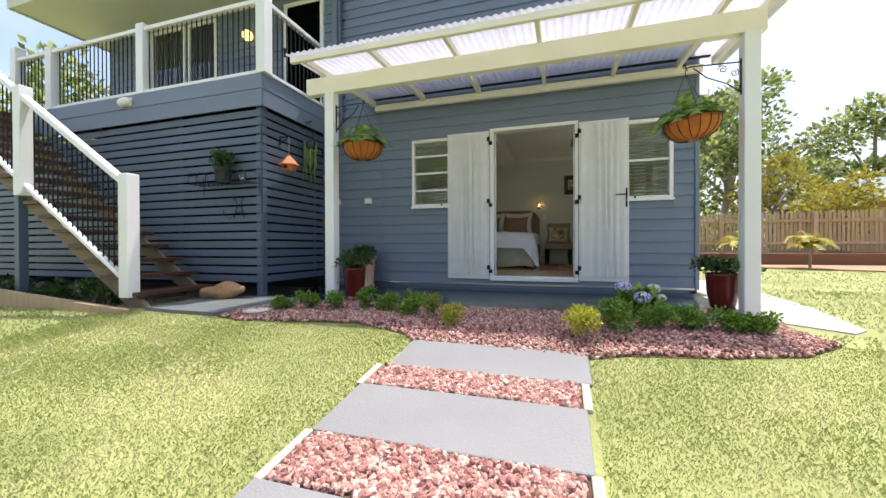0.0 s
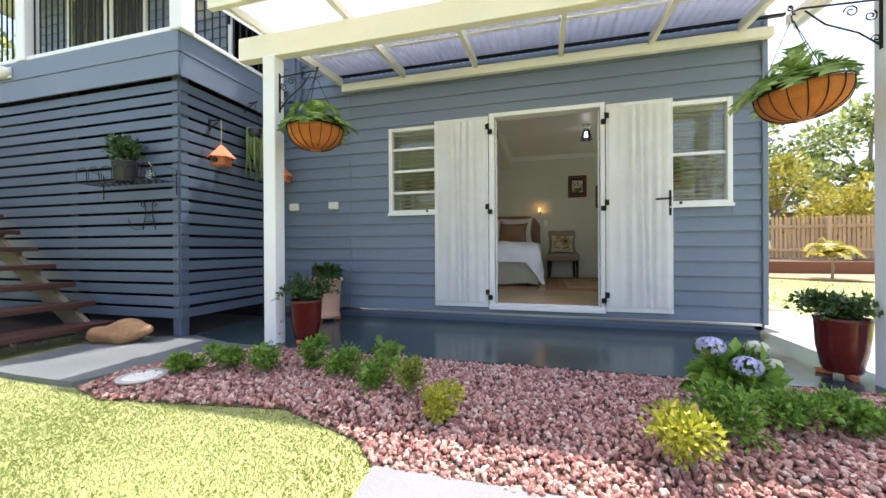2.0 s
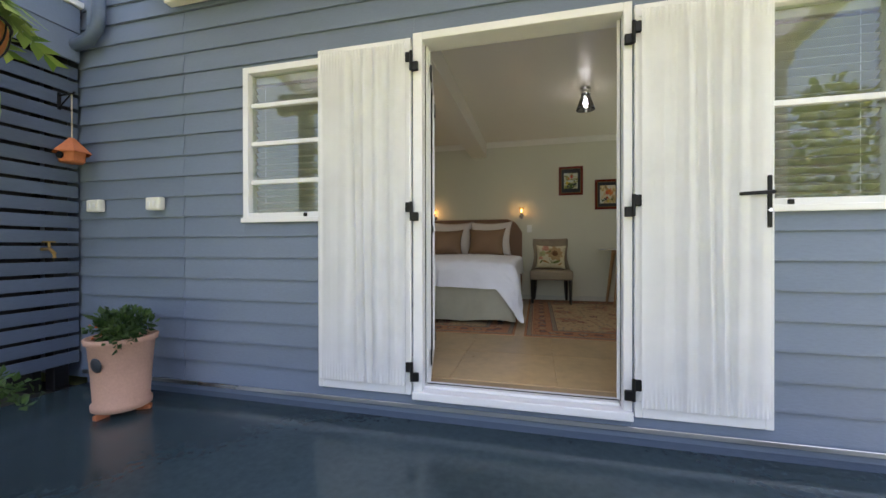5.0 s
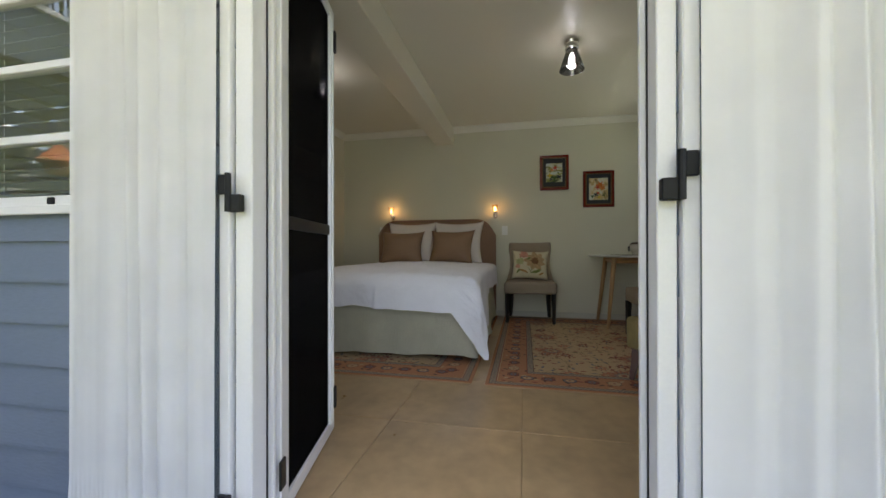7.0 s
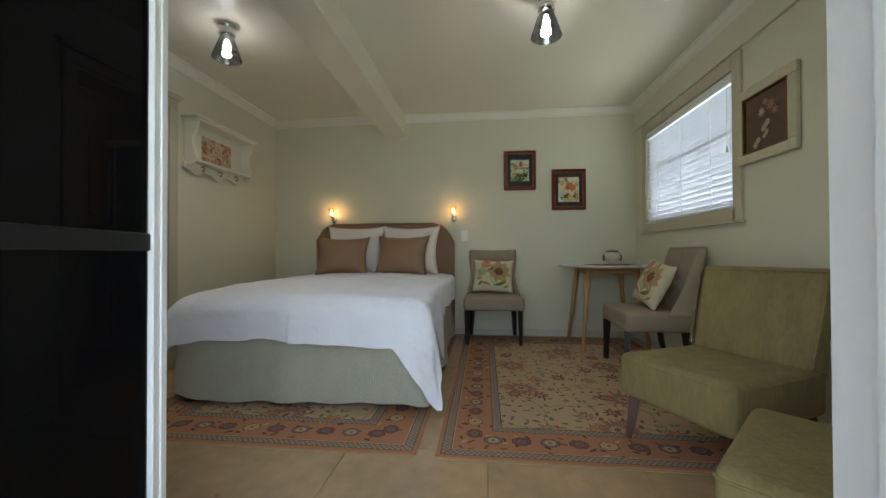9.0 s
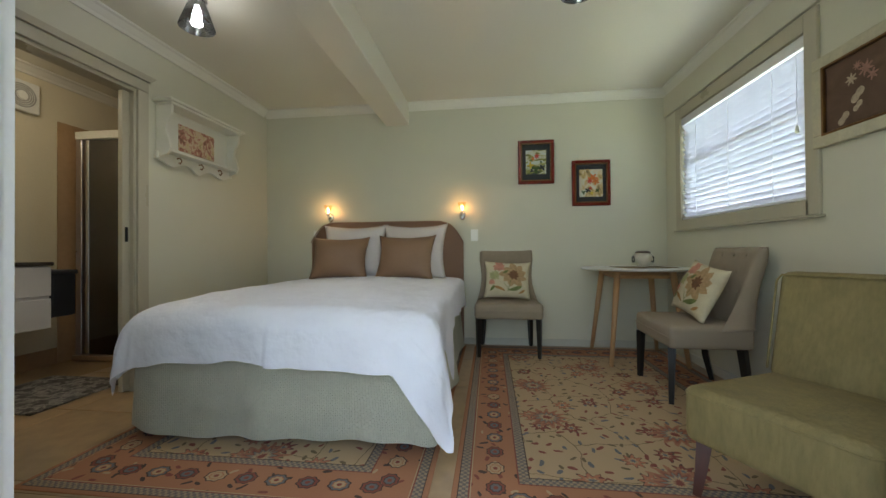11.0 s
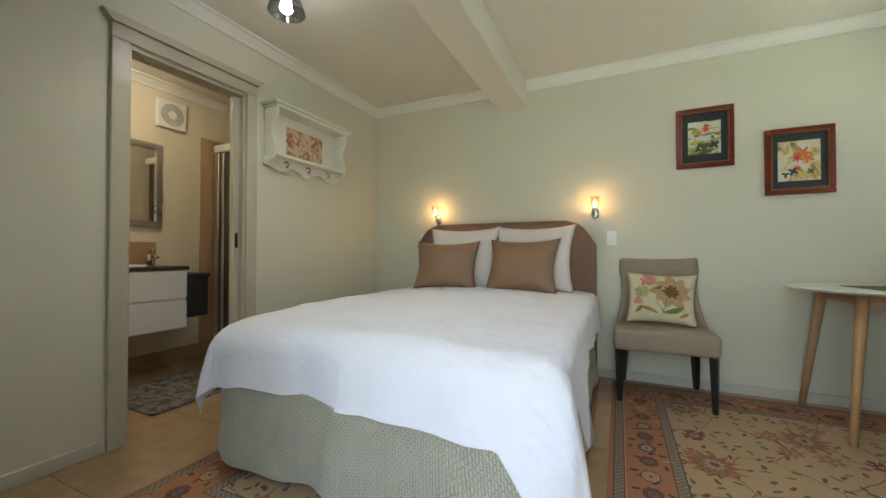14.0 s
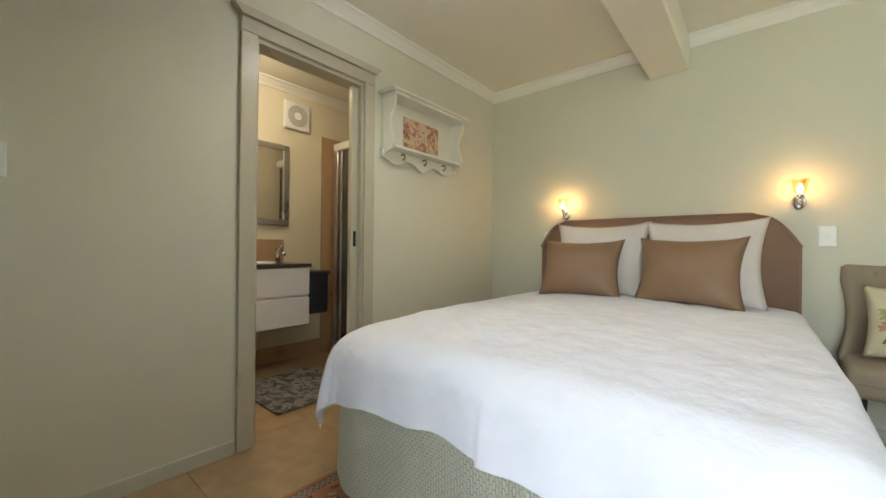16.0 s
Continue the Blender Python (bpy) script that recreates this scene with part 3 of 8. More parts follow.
# ---- double doorway: white frame, curtained leaves folded back, insect-screen door inside ----
d1 = thing("door_1", pose(0, 0, 0), "white double door frame, both curtained glass leaves folded open", "door", kind="structure")
bm = B()
for x0, x1 in ((DOOR[0], DOOR[0] + JL), (DOOR[1] - JR, DOOR[1])):
    box(bm, x0, x1, FY - 0.012, FY + 0.135, 0.58, DOOR[3], 0.003)
box(bm, DOOR[0] + JL, DOOR[1] - JR, FY - 0.012, FY + 0.135, DOOR[3] - 0.045, DOOR[3], 0.003)
part("door_frame", bm, M_WHITE, d1)
bm = B()
for x0, x1 in ((DOOR[0] + JL + 0.001, DOOR[0] + JL + 0.016), (DOOR[1] - JR - 0.016, DOOR[1] - JR - 0.001)):
    box(bm, x0, x1, FY + 0.06, FY + 0.075, 0.625, DOOR[3] - 0.047, 0.002)
part("door_stop", bm, M_WHITE, d1)
part("threshold", box(B(), DOOR[0], DOOR[1], FY - 0.04, FY + 0.135, 0.555, 0.6, 0.004), M_WHITE, d1)
part("threshold_track", box(B(), DOOR[0] + 0.05, DOOR[1] - 0.05, FY + 0.03, FY + 0.11, 0.601, 0.618, 0.003), M_WHITE, d1)
part("threshold_seal", box(B(), DOOR[0] + 0.06, DOOR[1] - 0.05, FY + 0.064, FY + 0.070, 0.6185, 0.622), M_BLACK, d1)
part("seal", box(B(), DOOR[1] - JR - 0.003, DOOR[1] - JR - 0.0005, FY + 0.048, FY + 0.054, 0.625, DOOR[3] - 0.05), M_BLACK, d1)
part("seal", box(B(), DOOR[0] + JL + 0.0005, DOOR[0] + JL + 0.003, FY + 0.048, FY + 0.054, 0.625, DOOR[3] - 0.05), M_BLACK, d1)


def voile(W, H, folds, seed):
    """Gathered cloth between two rods."""
    r = random.Random(seed)
    bm = B()
    nx, nz = 190, 34
    ph = [r.uniform(0, 6.3) for _ in range(6)]
    g = []
    for j in range(nz + 1):
        v = j / nz
        row = []
        for i in range(nx + 1):
            u = i / nx
            uu = u + 0.018 * math.sin(2.2 * v + 7 * u + ph[0]) + 0.010 * math.sin(5 * v + 17 * u + ph[2])
            deep = 0.55 + 0.45 * math.sin(6.3 * uu + ph[3])
            a = 0.015 * deep * math.sin(2 * math.pi * folds * uu + ph[1] + 1.1 * math.sin(8 * uu + ph[2]))
            a += 0.004 * math.sin(2 * math.pi * folds * 0.37 * uu + ph[4] + 0.7 * v) + 0.0016 * math.sin(2 * math.pi * folds * 2.6 * uu + ph[5]) * deep
            near = max(0.0, 1 - v * H / 0.10) + max(0.0, 1 - (1 - v) * H / 0.10)
            a = a * (1 - 0.6 * near) + 0.003 * near * math.sin(2 * math.pi * folds * 4.3 * u + ph[0])
            row.append(bm.verts.new((u * W, -0.024 - a, v * H)))
        g.append(row)
    for j in range(nz):
        for i in range(nx):
            bm.faces.new((g[j][i], g[j][i + 1], g[j + 1][i + 1], g[j + 1][i]))
    return bm


def hinge(parent, x, y, z, s):
    """Offset hinge: upper flap on the leaf, lower one on the jamb."""
    def side(a, b):
        return (x + s * a, x + s * b) if s > 0 else (x + s * b, x + s * a)
    h = part("hinge", rod(B(), (x, y - 0.014, z - 0.055), (x, y - 0.014, z + 0.055), 0.009), M_BLACK, parent, "black offset hinge")
    a0, a1 = side(-0.036, 0.004)
    part("flap", box(B(), a0, a1, y - 0.016, y - 0.002, z - 0.004, z + 0.052, 0.003), M_BLACK, h)
    a0, a1 = side(-0.004, 0.040)
    part("flap", box(B(), a0, a1, y - 0.016, y + 0.006, z - 0.056, z - 0.006, 0.003), M_BLACK, h)


def leaf(x0, x1, hx, tilt, seed, handle):
    """A glazed leaf folded back against the wall, voile gathered over its glass."""
    W, H = x1 - x0, 2.06
    lf = thing("glazed_door_leaf", pose(x0, FY - 0.024, 0.575, 0, 0, tilt), "white glazed door leaf with gathered white voile, folded open", "door leaf", "leaves of the double door")
    st = 0.035
    bm = B()
    box(bm, 0, st, 0, 0.036, 0, H, 0.003), box(bm, W - st, W, 0, 0.036, 0, H, 0.003)
    box(bm, st, W - st, 0, 0.036, 0, 0.075, 0.003), box(bm, st, W - st, 0, 0.036, H - 0.05, H, 0.003)
    part("leaf_frame", bm, M_WHITE, lf)
    p = part("pane", box(B(), st, W - st, 0.016, 0.02, 0.075, H - 0.05), M_PANE, lf)
    p.visible_shadow = False
    c = voile(W - 0.05, H - 0.10, 6.5, seed)
    bmesh.ops.translate(c, verts=c.verts, vec=(0.025, 0.0, 0.06))
    cv = part("voile", c, M_CURTAIN, lf, "gathered white voile", True)
    part("rod", rod(B(), (0.02, -0.012, 0.085), (W - 0.02, -0.012, 0.085), 0.004), M_WHITE, lf)
    part("rod", rod(B(), (0.02, -0.006, H - 0.065), (W - 0.02, -0.006, H - 0.065), 0.004), M_WHITE, lf)
    s = 1 if hx > 0 else -1
    for z in (0.14, 1.06, 1.92):
        hinge(lf, W + 0.008 if s > 0 else -0.008, 0.0, z, s)
    if handle:
        hd = part("handle", box(B(), W - 0.042, W - 0.022, -0.03, -0.016, 0.94, 1.18, 0.004), M_BLACK, lf, "black lever handle on a long plate")
        part("lever", rod(B(), (W - 0.16, -0.05, 1.095), (W - 0.028, -0.05, 1.10), 0.008, 0.009), M_BLACK, hd)
        part("spindle", rod(B(), (W - 0.032, -0.055, 1.10), (W - 0.032, -0.014, 1.10), 0.010), M_BLACK, hd)
        part("key_barrel", rod(B(), (W - 0.032, -0.036, 1.02), (W - 0.032, -0.014, 1.02), 0.009), M_CHROME, hd)
    return lf


leaf(-1.592, -0.992, 1, 0.0, 3, False)
leaf(0.188, 0.778, -1, 0.0, 8, True)

# insect-screen door, swung into the room
sd = thing("screen_door", pose(-0.917, 5.30, 0.618, 0, 0, 103.5), "white framed black insect-screen door standing open inwards", "screen door")
SWD, SH = 0.625, 1.99
bm = B()
box(bm, 0, 0.062, -0.012, 0.012, 0, SH, 0.003), box(bm, SWD - 0.062, SWD, -0.012, 0.012, 0, SH, 0.003)
box(bm, 0.062, SWD - 0.062, -0.012, 0.012, 0, 0.05, 0.003), box(bm, 0.062, SWD - 0.062, -0.012, 0.012, SH - 0.05, SH, 0.003)
part("screen_frame", bm, M_WHITE, sd)
part("mesh", box(B(), 0.060, SWD - 0.060, -0.002, 0.002, 0.05, SH - 0.05), M_MESH, sd, "black insect mesh")
part("stile_bead", box(B(), SWD - 0.068, SWD - 0.061, -0.016, 0.016, 0.04, SH - 0.04, 0.002), M_WHITE, sd)
part("stile_bead", box(B(), SWD - 0.034, SWD - 0.028, -0.016, 0.016, 0.04, SH - 0.04, 0.002), M_WHITE, sd)
part("mid_rail", box(B(), 0.062, SWD - 0.068, -0.010, 0.010, 0.922, 0.967, 0.003), M_BLACK, sd)
for z in (0.15, 1.85):
    part("hinge", box(B(), -0.02, 0.02, -0.02, -0.012, z - 0.045, z + 0.045, 0.002), M_BLACK, sd)
    part("corner_latch", box(B(), SWD - 0.02, SWD + 0.008, -0.022, 0.022, z - 0.05, z + 0.05, 0.003), M_BLACK, sd)

# ---- pergola ----
pg = thing("pergola", pose(0, 0, 0), "cream timber lean-to pergola with corrugated translucent roof", "pergola")
RF, RB, PX0, PX1 = 3.42, 5.19, -2.90, 1.76


def roof_z(y):
    return 3.125 + (y - RF) * 0.075


for x in (-2.63, 1.51):
    p = part("post", box(B(), x - 0.06, x + 0.06, 3.81, 3.93, PATIO - 0.015 if x < 0 else 0.38, 2.84, 0.006), M_WHITE, pg, "white square timber post")
    part("bolt", rod(B(), (x + 0.059, 3.87, 0.60), (x + 0.07, 3.87, 0.60), 0.012), M_ALU, p)
    part("bolt", rod(B(), (x + 0.059, 3.85, 0.50), (x + 0.07, 3.85, 0.50), 0.012), M_ALU, p)
part("front_beam", box(B(), -2.95, 1.62, 3.825, 3.915, 2.841, 3.035, 0.004), M_CREAM, pg)
part("ledger", box(B(), -2.72, 1.56, 5.13, 5.19, 3.075, 3.165, 0.004), M_CREAM, pg)
for x in (-2.72, -1.93, -1.11, -0.24, 0.58, 1.30, 1.66):
    bm = B()
    y0, y1 = RF + 0.06, 5.128
    prism(bm, [(y0, roof_z(y0) - 0.085), (y1, roof_z(y1) - 0.115), (y1, roof_z(y1) - 0.03), (y0, roof_z(y0) - 0.03)], "x", x - 0.022, x + 0.022)
    part("rafter", bm, M_CREAM, pg)
part("batten", box(B(), -2.86, 1.72, RF + 0.012, RF + 0.06, roof_z(RF) - 0.085, roof_z(RF) - 0.022, 0.003), M_CREAM, pg)
part("batten", box(B(), -2.80, 1.70, 4.55, 4.59, roof_z(4.57) - 0.029, roof_z(4.57) - 0.016, 0.003), M_CREAM, pg)
part("back_batten", box(B(), -2.72, 1.62, 5.08, 5.125, roof_z(5.1) - 0.03, roof_z(5.1) - 0.012, 0.003), M_BLACK, pg)
# corrugated sheets
nsh = 6
shw = (PX1 - PX0) / nsh
for k in range(nsh):
    bm = B()
    n = 96
    rows = []
    for y in (RF - 0.02, 4.0, 4.6, RB):
        rows.append([bm.verts.new((PX0 + shw * (k + i / n * 1.0), y, roof_z(y) + 0.0085 * math.sin(2 * math.pi * (shw * (k + i / n)) / 0.076) + 0.002 * (k % 2))) for i in range(n + 1)])
    for a, b in zip(rows, rows[1:]):
        for i in range(n):
            bm.faces.new((a[i], a[i + 1], b[i + 1], b[i]))
    o = part("roof_sheet", bm, M_POLY, pg, "corrugated translucent white sheet", True)
    so = o.modifiers.new("thick", "SOLIDIFY")
    so.thickness = 0.002
bm = B()
prism(bm, [(RF, roof_z(RF) - 0.11), (5.19, roof_z(5.19) - 0.13), (5.19, roof_z(5.19) - 0.02), (RF, roof_z(RF) - 0.02)], "x", 1.725, 1.75)
part("barge_board", bm, M_WHITE, pg)

# ---- slatted screen under the verandah ----
sc = thing("slatted_screen", pose(0, 0, 0), "blue-grey painted timber slat screen enclosing the undercroft", "screen")
SX, SY = -3.62, 3.82
bmf, bms = B(), B()
box(bmf, -3.0, 3.0, -0.006, 0.006, -0.0425, 0.0425, 0.002)
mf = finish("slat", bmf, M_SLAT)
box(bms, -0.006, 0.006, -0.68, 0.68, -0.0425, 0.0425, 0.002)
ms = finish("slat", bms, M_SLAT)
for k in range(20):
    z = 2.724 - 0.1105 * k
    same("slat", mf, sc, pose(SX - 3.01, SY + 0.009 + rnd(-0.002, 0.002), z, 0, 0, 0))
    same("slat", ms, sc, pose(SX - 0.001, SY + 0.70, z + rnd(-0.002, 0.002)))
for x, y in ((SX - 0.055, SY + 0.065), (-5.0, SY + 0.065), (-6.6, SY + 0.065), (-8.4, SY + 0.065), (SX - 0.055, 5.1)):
    # rear posts coloured black in place of shade, so they vanish behind the gaps
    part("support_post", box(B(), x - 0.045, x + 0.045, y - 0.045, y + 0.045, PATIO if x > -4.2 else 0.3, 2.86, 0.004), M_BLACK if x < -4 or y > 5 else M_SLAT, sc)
# shade behind the slats put into the colour: near-black wall keeps the gaps dark
struct("wall_undercroft", box(B(), -9.6, -3.75, 5.0, 5.05, 0.3, 3.1), mat("undercroft_shade_black", (0.010, 0.010, 0.012), 0.95), "back wall of the undercroft, coloured near black as shade", "wall")
struct("wall_undercroft_end", box(B(), -9.6, -9.55, 3.9, 5.0, 0.3, 3.1), M_SLAT, "end wall of the undercroft", "wall")

# ---- verandah deck with balustrade ----
vd = thing("verandah", pose(0, 0, 0), "raised verandah with white posts and rails and black balusters", "verandah")
part("deck", box(B(), -8.6, -3.58, 3.80, 5.20, 3.13, 3.20), M_DECKWOOD, vd, "red-brown decking")
for k, (z0, z1, o) in enumerate(((2.79, 3.00, 0.0), (3.002, 3.19, 0.006))):
    part("fascia_board", box(B(), -8.6, -3.565 + o, 3.775 - o, 3.797, z0, z1, 0.004), M_BOARD, vd)
    part("fascia_board", box(B(), -3.579, -3.56 + o, 3.798, 5.18, z0, z1, 0.004), M_BOARD, vd)
part("bottom_rail", box(B(), -8.6, -3.64, 3.775, 3.865, 3.192, 3.235, 0.005), M_WHITE, vd)
part("bottom_rail", box(B(), -3.61, -3.53, 3.90, 5.19, 3.192, 3.235, 0.005), M_WHITE, vd)
part("top_rail", box(B(), -8.6, -3.64, 3.78, 3.86, 4.07, 4.125, 0.006), M_WHITE, vd)
part("top_rail", box(B(), -3.61, -3.53, 3.90, 5.19, 4.07, 4.125, 0.006), M_WHITE, vd)
for x, z in ((-3.57, 5.2), (-5.66, 4.17), (-7.66, 4.17), (-8.55, 4.3)):
    part("post", box(B(), x - 0.07, x + 0.07, 3.755, 3.895, 3.19, z, 0.006), M_WHITE, vd)
mb = finish("baluster", rod(B(), (0, 0, 0), (0, 0, 0.84), 0.008, seg=8), M_BLACK)
x = -3.70
while x > -8.5:
    if abs(x + 5.66) > 0.09 and abs(x + 7.66) > 0.09:
        same("baluster", mb, vd, pose(x, 3.82, 3.233))
    x -= 0.088
y = 3.97
while y < 5.17:
    same("baluster", mb, vd, pose(-3.57, y, 3.233))
    y += 0.088

# upper door and windows behind the verandah
def upper_opening(name, h, label, cat, glassy):
    w = thing(name, pose(h[0], FY - 0.01, h[2]), label, cat, kind="structure")
    W, H = h[1] - h[0], h[3] - h[2]
    bm = B()
    f = 0.06
    box(bm, 0, f, -0.02, 0.03, 0, H, 0.003), box(bm, W - f, W, -0.02, 0.03, 0, H, 0.003), box(bm, f, W - f, -0.02, 0.03, H - f, H, 0.003), box(bm, f, W - f, -0.02, 0.03, 0, 0.05, 0.003)
    part("frame", bm, M_WHITE, w)
    if glassy:
        part("pane", box(B(), f, W - f, 0.004, 0.008, 0.05, H - f), M_PANE, w)
        bm = B()
        for k in range(9):
            x0 = f + (W - 2 * f) * k / 9
            rod(bm, (x0 + 0.03, 0.02, 0.05), (x0 + 0.03, 0.02, H - f), 0.018 + 0.006 * (k % 3), seg=6)
        part("drape", bm, mat("charcoal_drape", (0.035, 0.037, 0.045), 0.9), w, "charcoal drape", True)
    else:
        part("mesh", box(B(), f, W - f, 0.0, 0.006, 0.05, H - f), M_MESH, w)
        part("dark_inner", box(B(), f, W - f, 0.012, 0.018, 0.05, H - f), M_BLACK, w)
        part("door_handle", box(B(), 0.02, 0.045, -0.05, -0.02, 0.95, 1.1, 0.004), M_BLACK, w)
    return w


upper_opening("door_2", UP_DOOR, "white framed dark screen door onto the verandah", "door", False)
upper_opening("window_3", UP_W1, "white framed upper window with charcoal drapes", "window", True)
upper_opening("window_4", UP_W2, "white framed upper window with charcoal drapes", "window", True)

# roof and eaves of the upper storey
rf = thing("roof", pose(0, 0, 0), "low-pitched grey metal roof with pale painted eaves", "roof", kind="structure")
part("soffit", box(B(), -9.15, -3.5, 4.0, 10.2, 5.2, 5.23), M_SOFFIT, rf)
part("soffit", box(B(), -3.498, 1.72, 5.08, 10.2, 5.2, 5.23), M_SOFFIT, rf)
part("fascia", box(B(), -9.18, -3.5, 3.97, 4.0, 5.17, 5.36, 0.004), M_SOFFIT, rf)
part("fascia", box(B(), -9.18, -9.15, 4.0, 10.2, 5.17, 5.36, 0.004), M_SOFFIT, rf)
bm = B()
prism(bm, [(3.9, 5.365), (10.3, 5.365), (10.3, 5.5), (7.1, 6.3)], "x", -9.25, -3.5)
part("roofing", bm, M_ROOF, rf)
bm = B()
prism(bm, [(5.05, 5.365), (10.3, 5.365), (10.3, 5.5), (7.1, 6.3)], "x", -3.498, 1.76)
part("roofing", bm, M_ROOF, rf)
struct("wall_left_outer", box(B(), -8.62, -8.6, FY, 9.4, 0.3, 5.2), M_BOARD, "blue-grey end wall of the house", "wall")

# ---- stairs up to the verandah ----
st = thing("staircase", pose(0, 0, 0), "open timber staircase with red-brown treads and white handrail", "staircase")
mt = finish("tread", box(B(), -0.15, 0.15, -0.47, 0.47, -0.022, 0.022, 0.005, 2), M_DECKWOOD)
for k in range(16):
    same("tread", mt, st, pose(-4.44 - 0.268 * k, 3.27, 0.53 + 0.174 * k))
RUN, RISE = 0.268, 0.174
for y in (2.865, 3.60):
    bm = B()
    x0, x1 = -4.33, -8.5
    zz = lambda x: 0.47 + (x0 - x) * RISE / RUN
    prism(bm, [(x0 + 0.14, 0.36), (x0 + 0.02, zz(x0) - 0.02), (x1, zz(x1) - 0.02), (x1, zz(x1) - 0.20), (x0 + 0.02, zz(x0) - 0.22), (x0, 0.36)], "y", y, y + 0.045)
    part("stringer", bm, M_STRINGER, st)
    for k in range(16):
        x, z = -4.44 - RUN * k, 0.508 + RISE * k
        bm = B()
        prism(bm, [(x + 0.12, z), (x - 0.14, z), (x - 0.14, z - 0.03), (x - 0.02, z - 0.10), (x + 0.04, z - 0.07)], "y", y + 0.005, y + 0.04)
        part("tread_bracket", bm, M_STRINGER, st)
for x, z0, z1 in ((-4.42, 0.50, 1.81), (-6.22, 1.66, 2.97), (-8.3, 3.0, 4.3)):
    bm = box(B(), x - 0.066, x + 0.066, 2.75, 2.882, z0, z1, 0.008, 2)
    part("newel_post", bm, M_WHITE, st)
part("support_post", box(B(), -6.36, -6.27, 2.79, 2.88, 0.25, 1.70, 0.004), M_SLAT, st)
SL = RISE / RUN


def rail(z_at, x0, x1, h, w):
    bm = B()
    prism(bm, [(x0, z_at), (x1, z_at + (x0 - x1) * SL), (x1, z_at + (x0 - x1) * SL + h), (x0, z_at + h)], "y", 2.816 - w / 2, 2.816 + w / 2)
    bmesh.ops.bevel(bm, geom=bm.edges[:], offset=0.006, segments=1, affect="EDGES")
    part("rail", bm, M_WHITE, st)


for x0, x1, dz in ((-4.48, -6.16, 0.0), (-6.28, -8.24, 1.17)):
    rail(1.69 + dz, x0, x1, 0.075, 0.085)
    rail(0.66 + dz, x0, x1, 0.055, 0.06)
    n = int((x0 - x1) / 0.085)
    mbs = finish("baluster", rod(B(), (0, 0, 0), (0, 0, 0.98), 0.008, seg=8), M_BLACK)
    for k in range(1, n):
        x = x0 - 0.085 * k
        same("baluster", mbs, st, pose(x, 2.816, 0.71 + dz + (x0 - x) * SL))

# ---- floor tiles, each a piece ----
tile_mesh = finish("tile", box(B(), -0.3235, 0.3235, -0.3235, 0.3235, -0.008, 0.0, 0.0015), M_TILE)
for i in range(-5, 3):
    for j in range(6):
        x, y = -0.17 + 0.65 * i + 0.325, 5.41 + 0.65 * j + 0.325
        if x - 0.32 > XL - 1.3 and x - 0.32 < XR and not (x < XL - 0.3 and y < 5.98):
            same("tile", tile_mesh, floor, pose(x, y, FLOOR + 0.002, 0, 0, 90 * ((i * 3 + j) % 4)))

LAMP_W, BATH_W = 1.15, 1.4

# ---- cloth and upholstery materials ----
M_LINEN = mat("white_cotton_cover", (0.80, 0.81, 0.88), 0.85, var=0.03, big=5, fine=16, bump=1.0)
M_QUILT = mat("sage_quilted_skirt", (0.57, 0.56, 0.445), 0.85, var=0.08, big=9, fine=90, bump=0.2)
M_HEAD = mat("mushroom_velvet", (0.28, 0.17, 0.115), 0.8, var=0.10, big=3, fine=130, bump=0.15)
M_BROWN = mat("brown_satin_cushion", (0.26, 0.155, 0.088), 0.42, var=0.12, big=4, fine=150, bump=0.12)
M_PILLOW = mat("pale_pink_pillowcase", (0.74, 0.68, 0.65), 0.9, var=0.05, big=6, fine=80, bump=0.25)
M_TAUPE = mat("taupe_linen_upholstery", (0.31, 0.25, 0.18), 0.9, var=0.08, big=4, fine=190, bump=0.3)
M_GREEN = mat("olive_chenille", (0.235, 0.185, 0.075), 0.85, var=0.22, big=14, fine=70, bump=0.45, stretch=(1, 1, 0.25))
M_BLACKWOOD = mat("black_lacquered_wood", (0.012, 0.011, 0.010), 0.3, var=0.2, bump=0.05)
M_MAHOG = mat("mahogany", (0.075, 0.022, 0.012), 0.3, var=0.25, big=4, fine=40, stretch=(1, 1, 0.3))
M_OAK = mat("honey_oak", (0.46, 0.27, 0.125), 0.45, var=0.18, big=3, fine=45, bump=0.1, stretch=(3, 3, 0.4))
M_TABLETOP = mat("white_laminate", (0.74, 0.74, 0.72), 0.3, var=0.02)
M_IVORY = mat("ivory_paint", (0.74, 0.72, 0.62), 0.4, var=0.04)
M_PLASTIC = mat("white_plastic", (0.78, 0.78, 0.74), 0.3, var=0.02, bump=0)
M_SMOKE = glass("smoked_glass", (0.50, 0.51, 0.53), 0.05, 0.80)
M_CRYSTAL = glass("amber_lit_crystal", (1.0, 0.80, 0.50), 0.05, 0.8)
M_BULB = glow("lit_cool_bulb", (1.0, 0.98, 0.96), 12)
M_WARMBULB = glow("lit_warm_bulb", (1.0, 0.60, 0.22), 6)


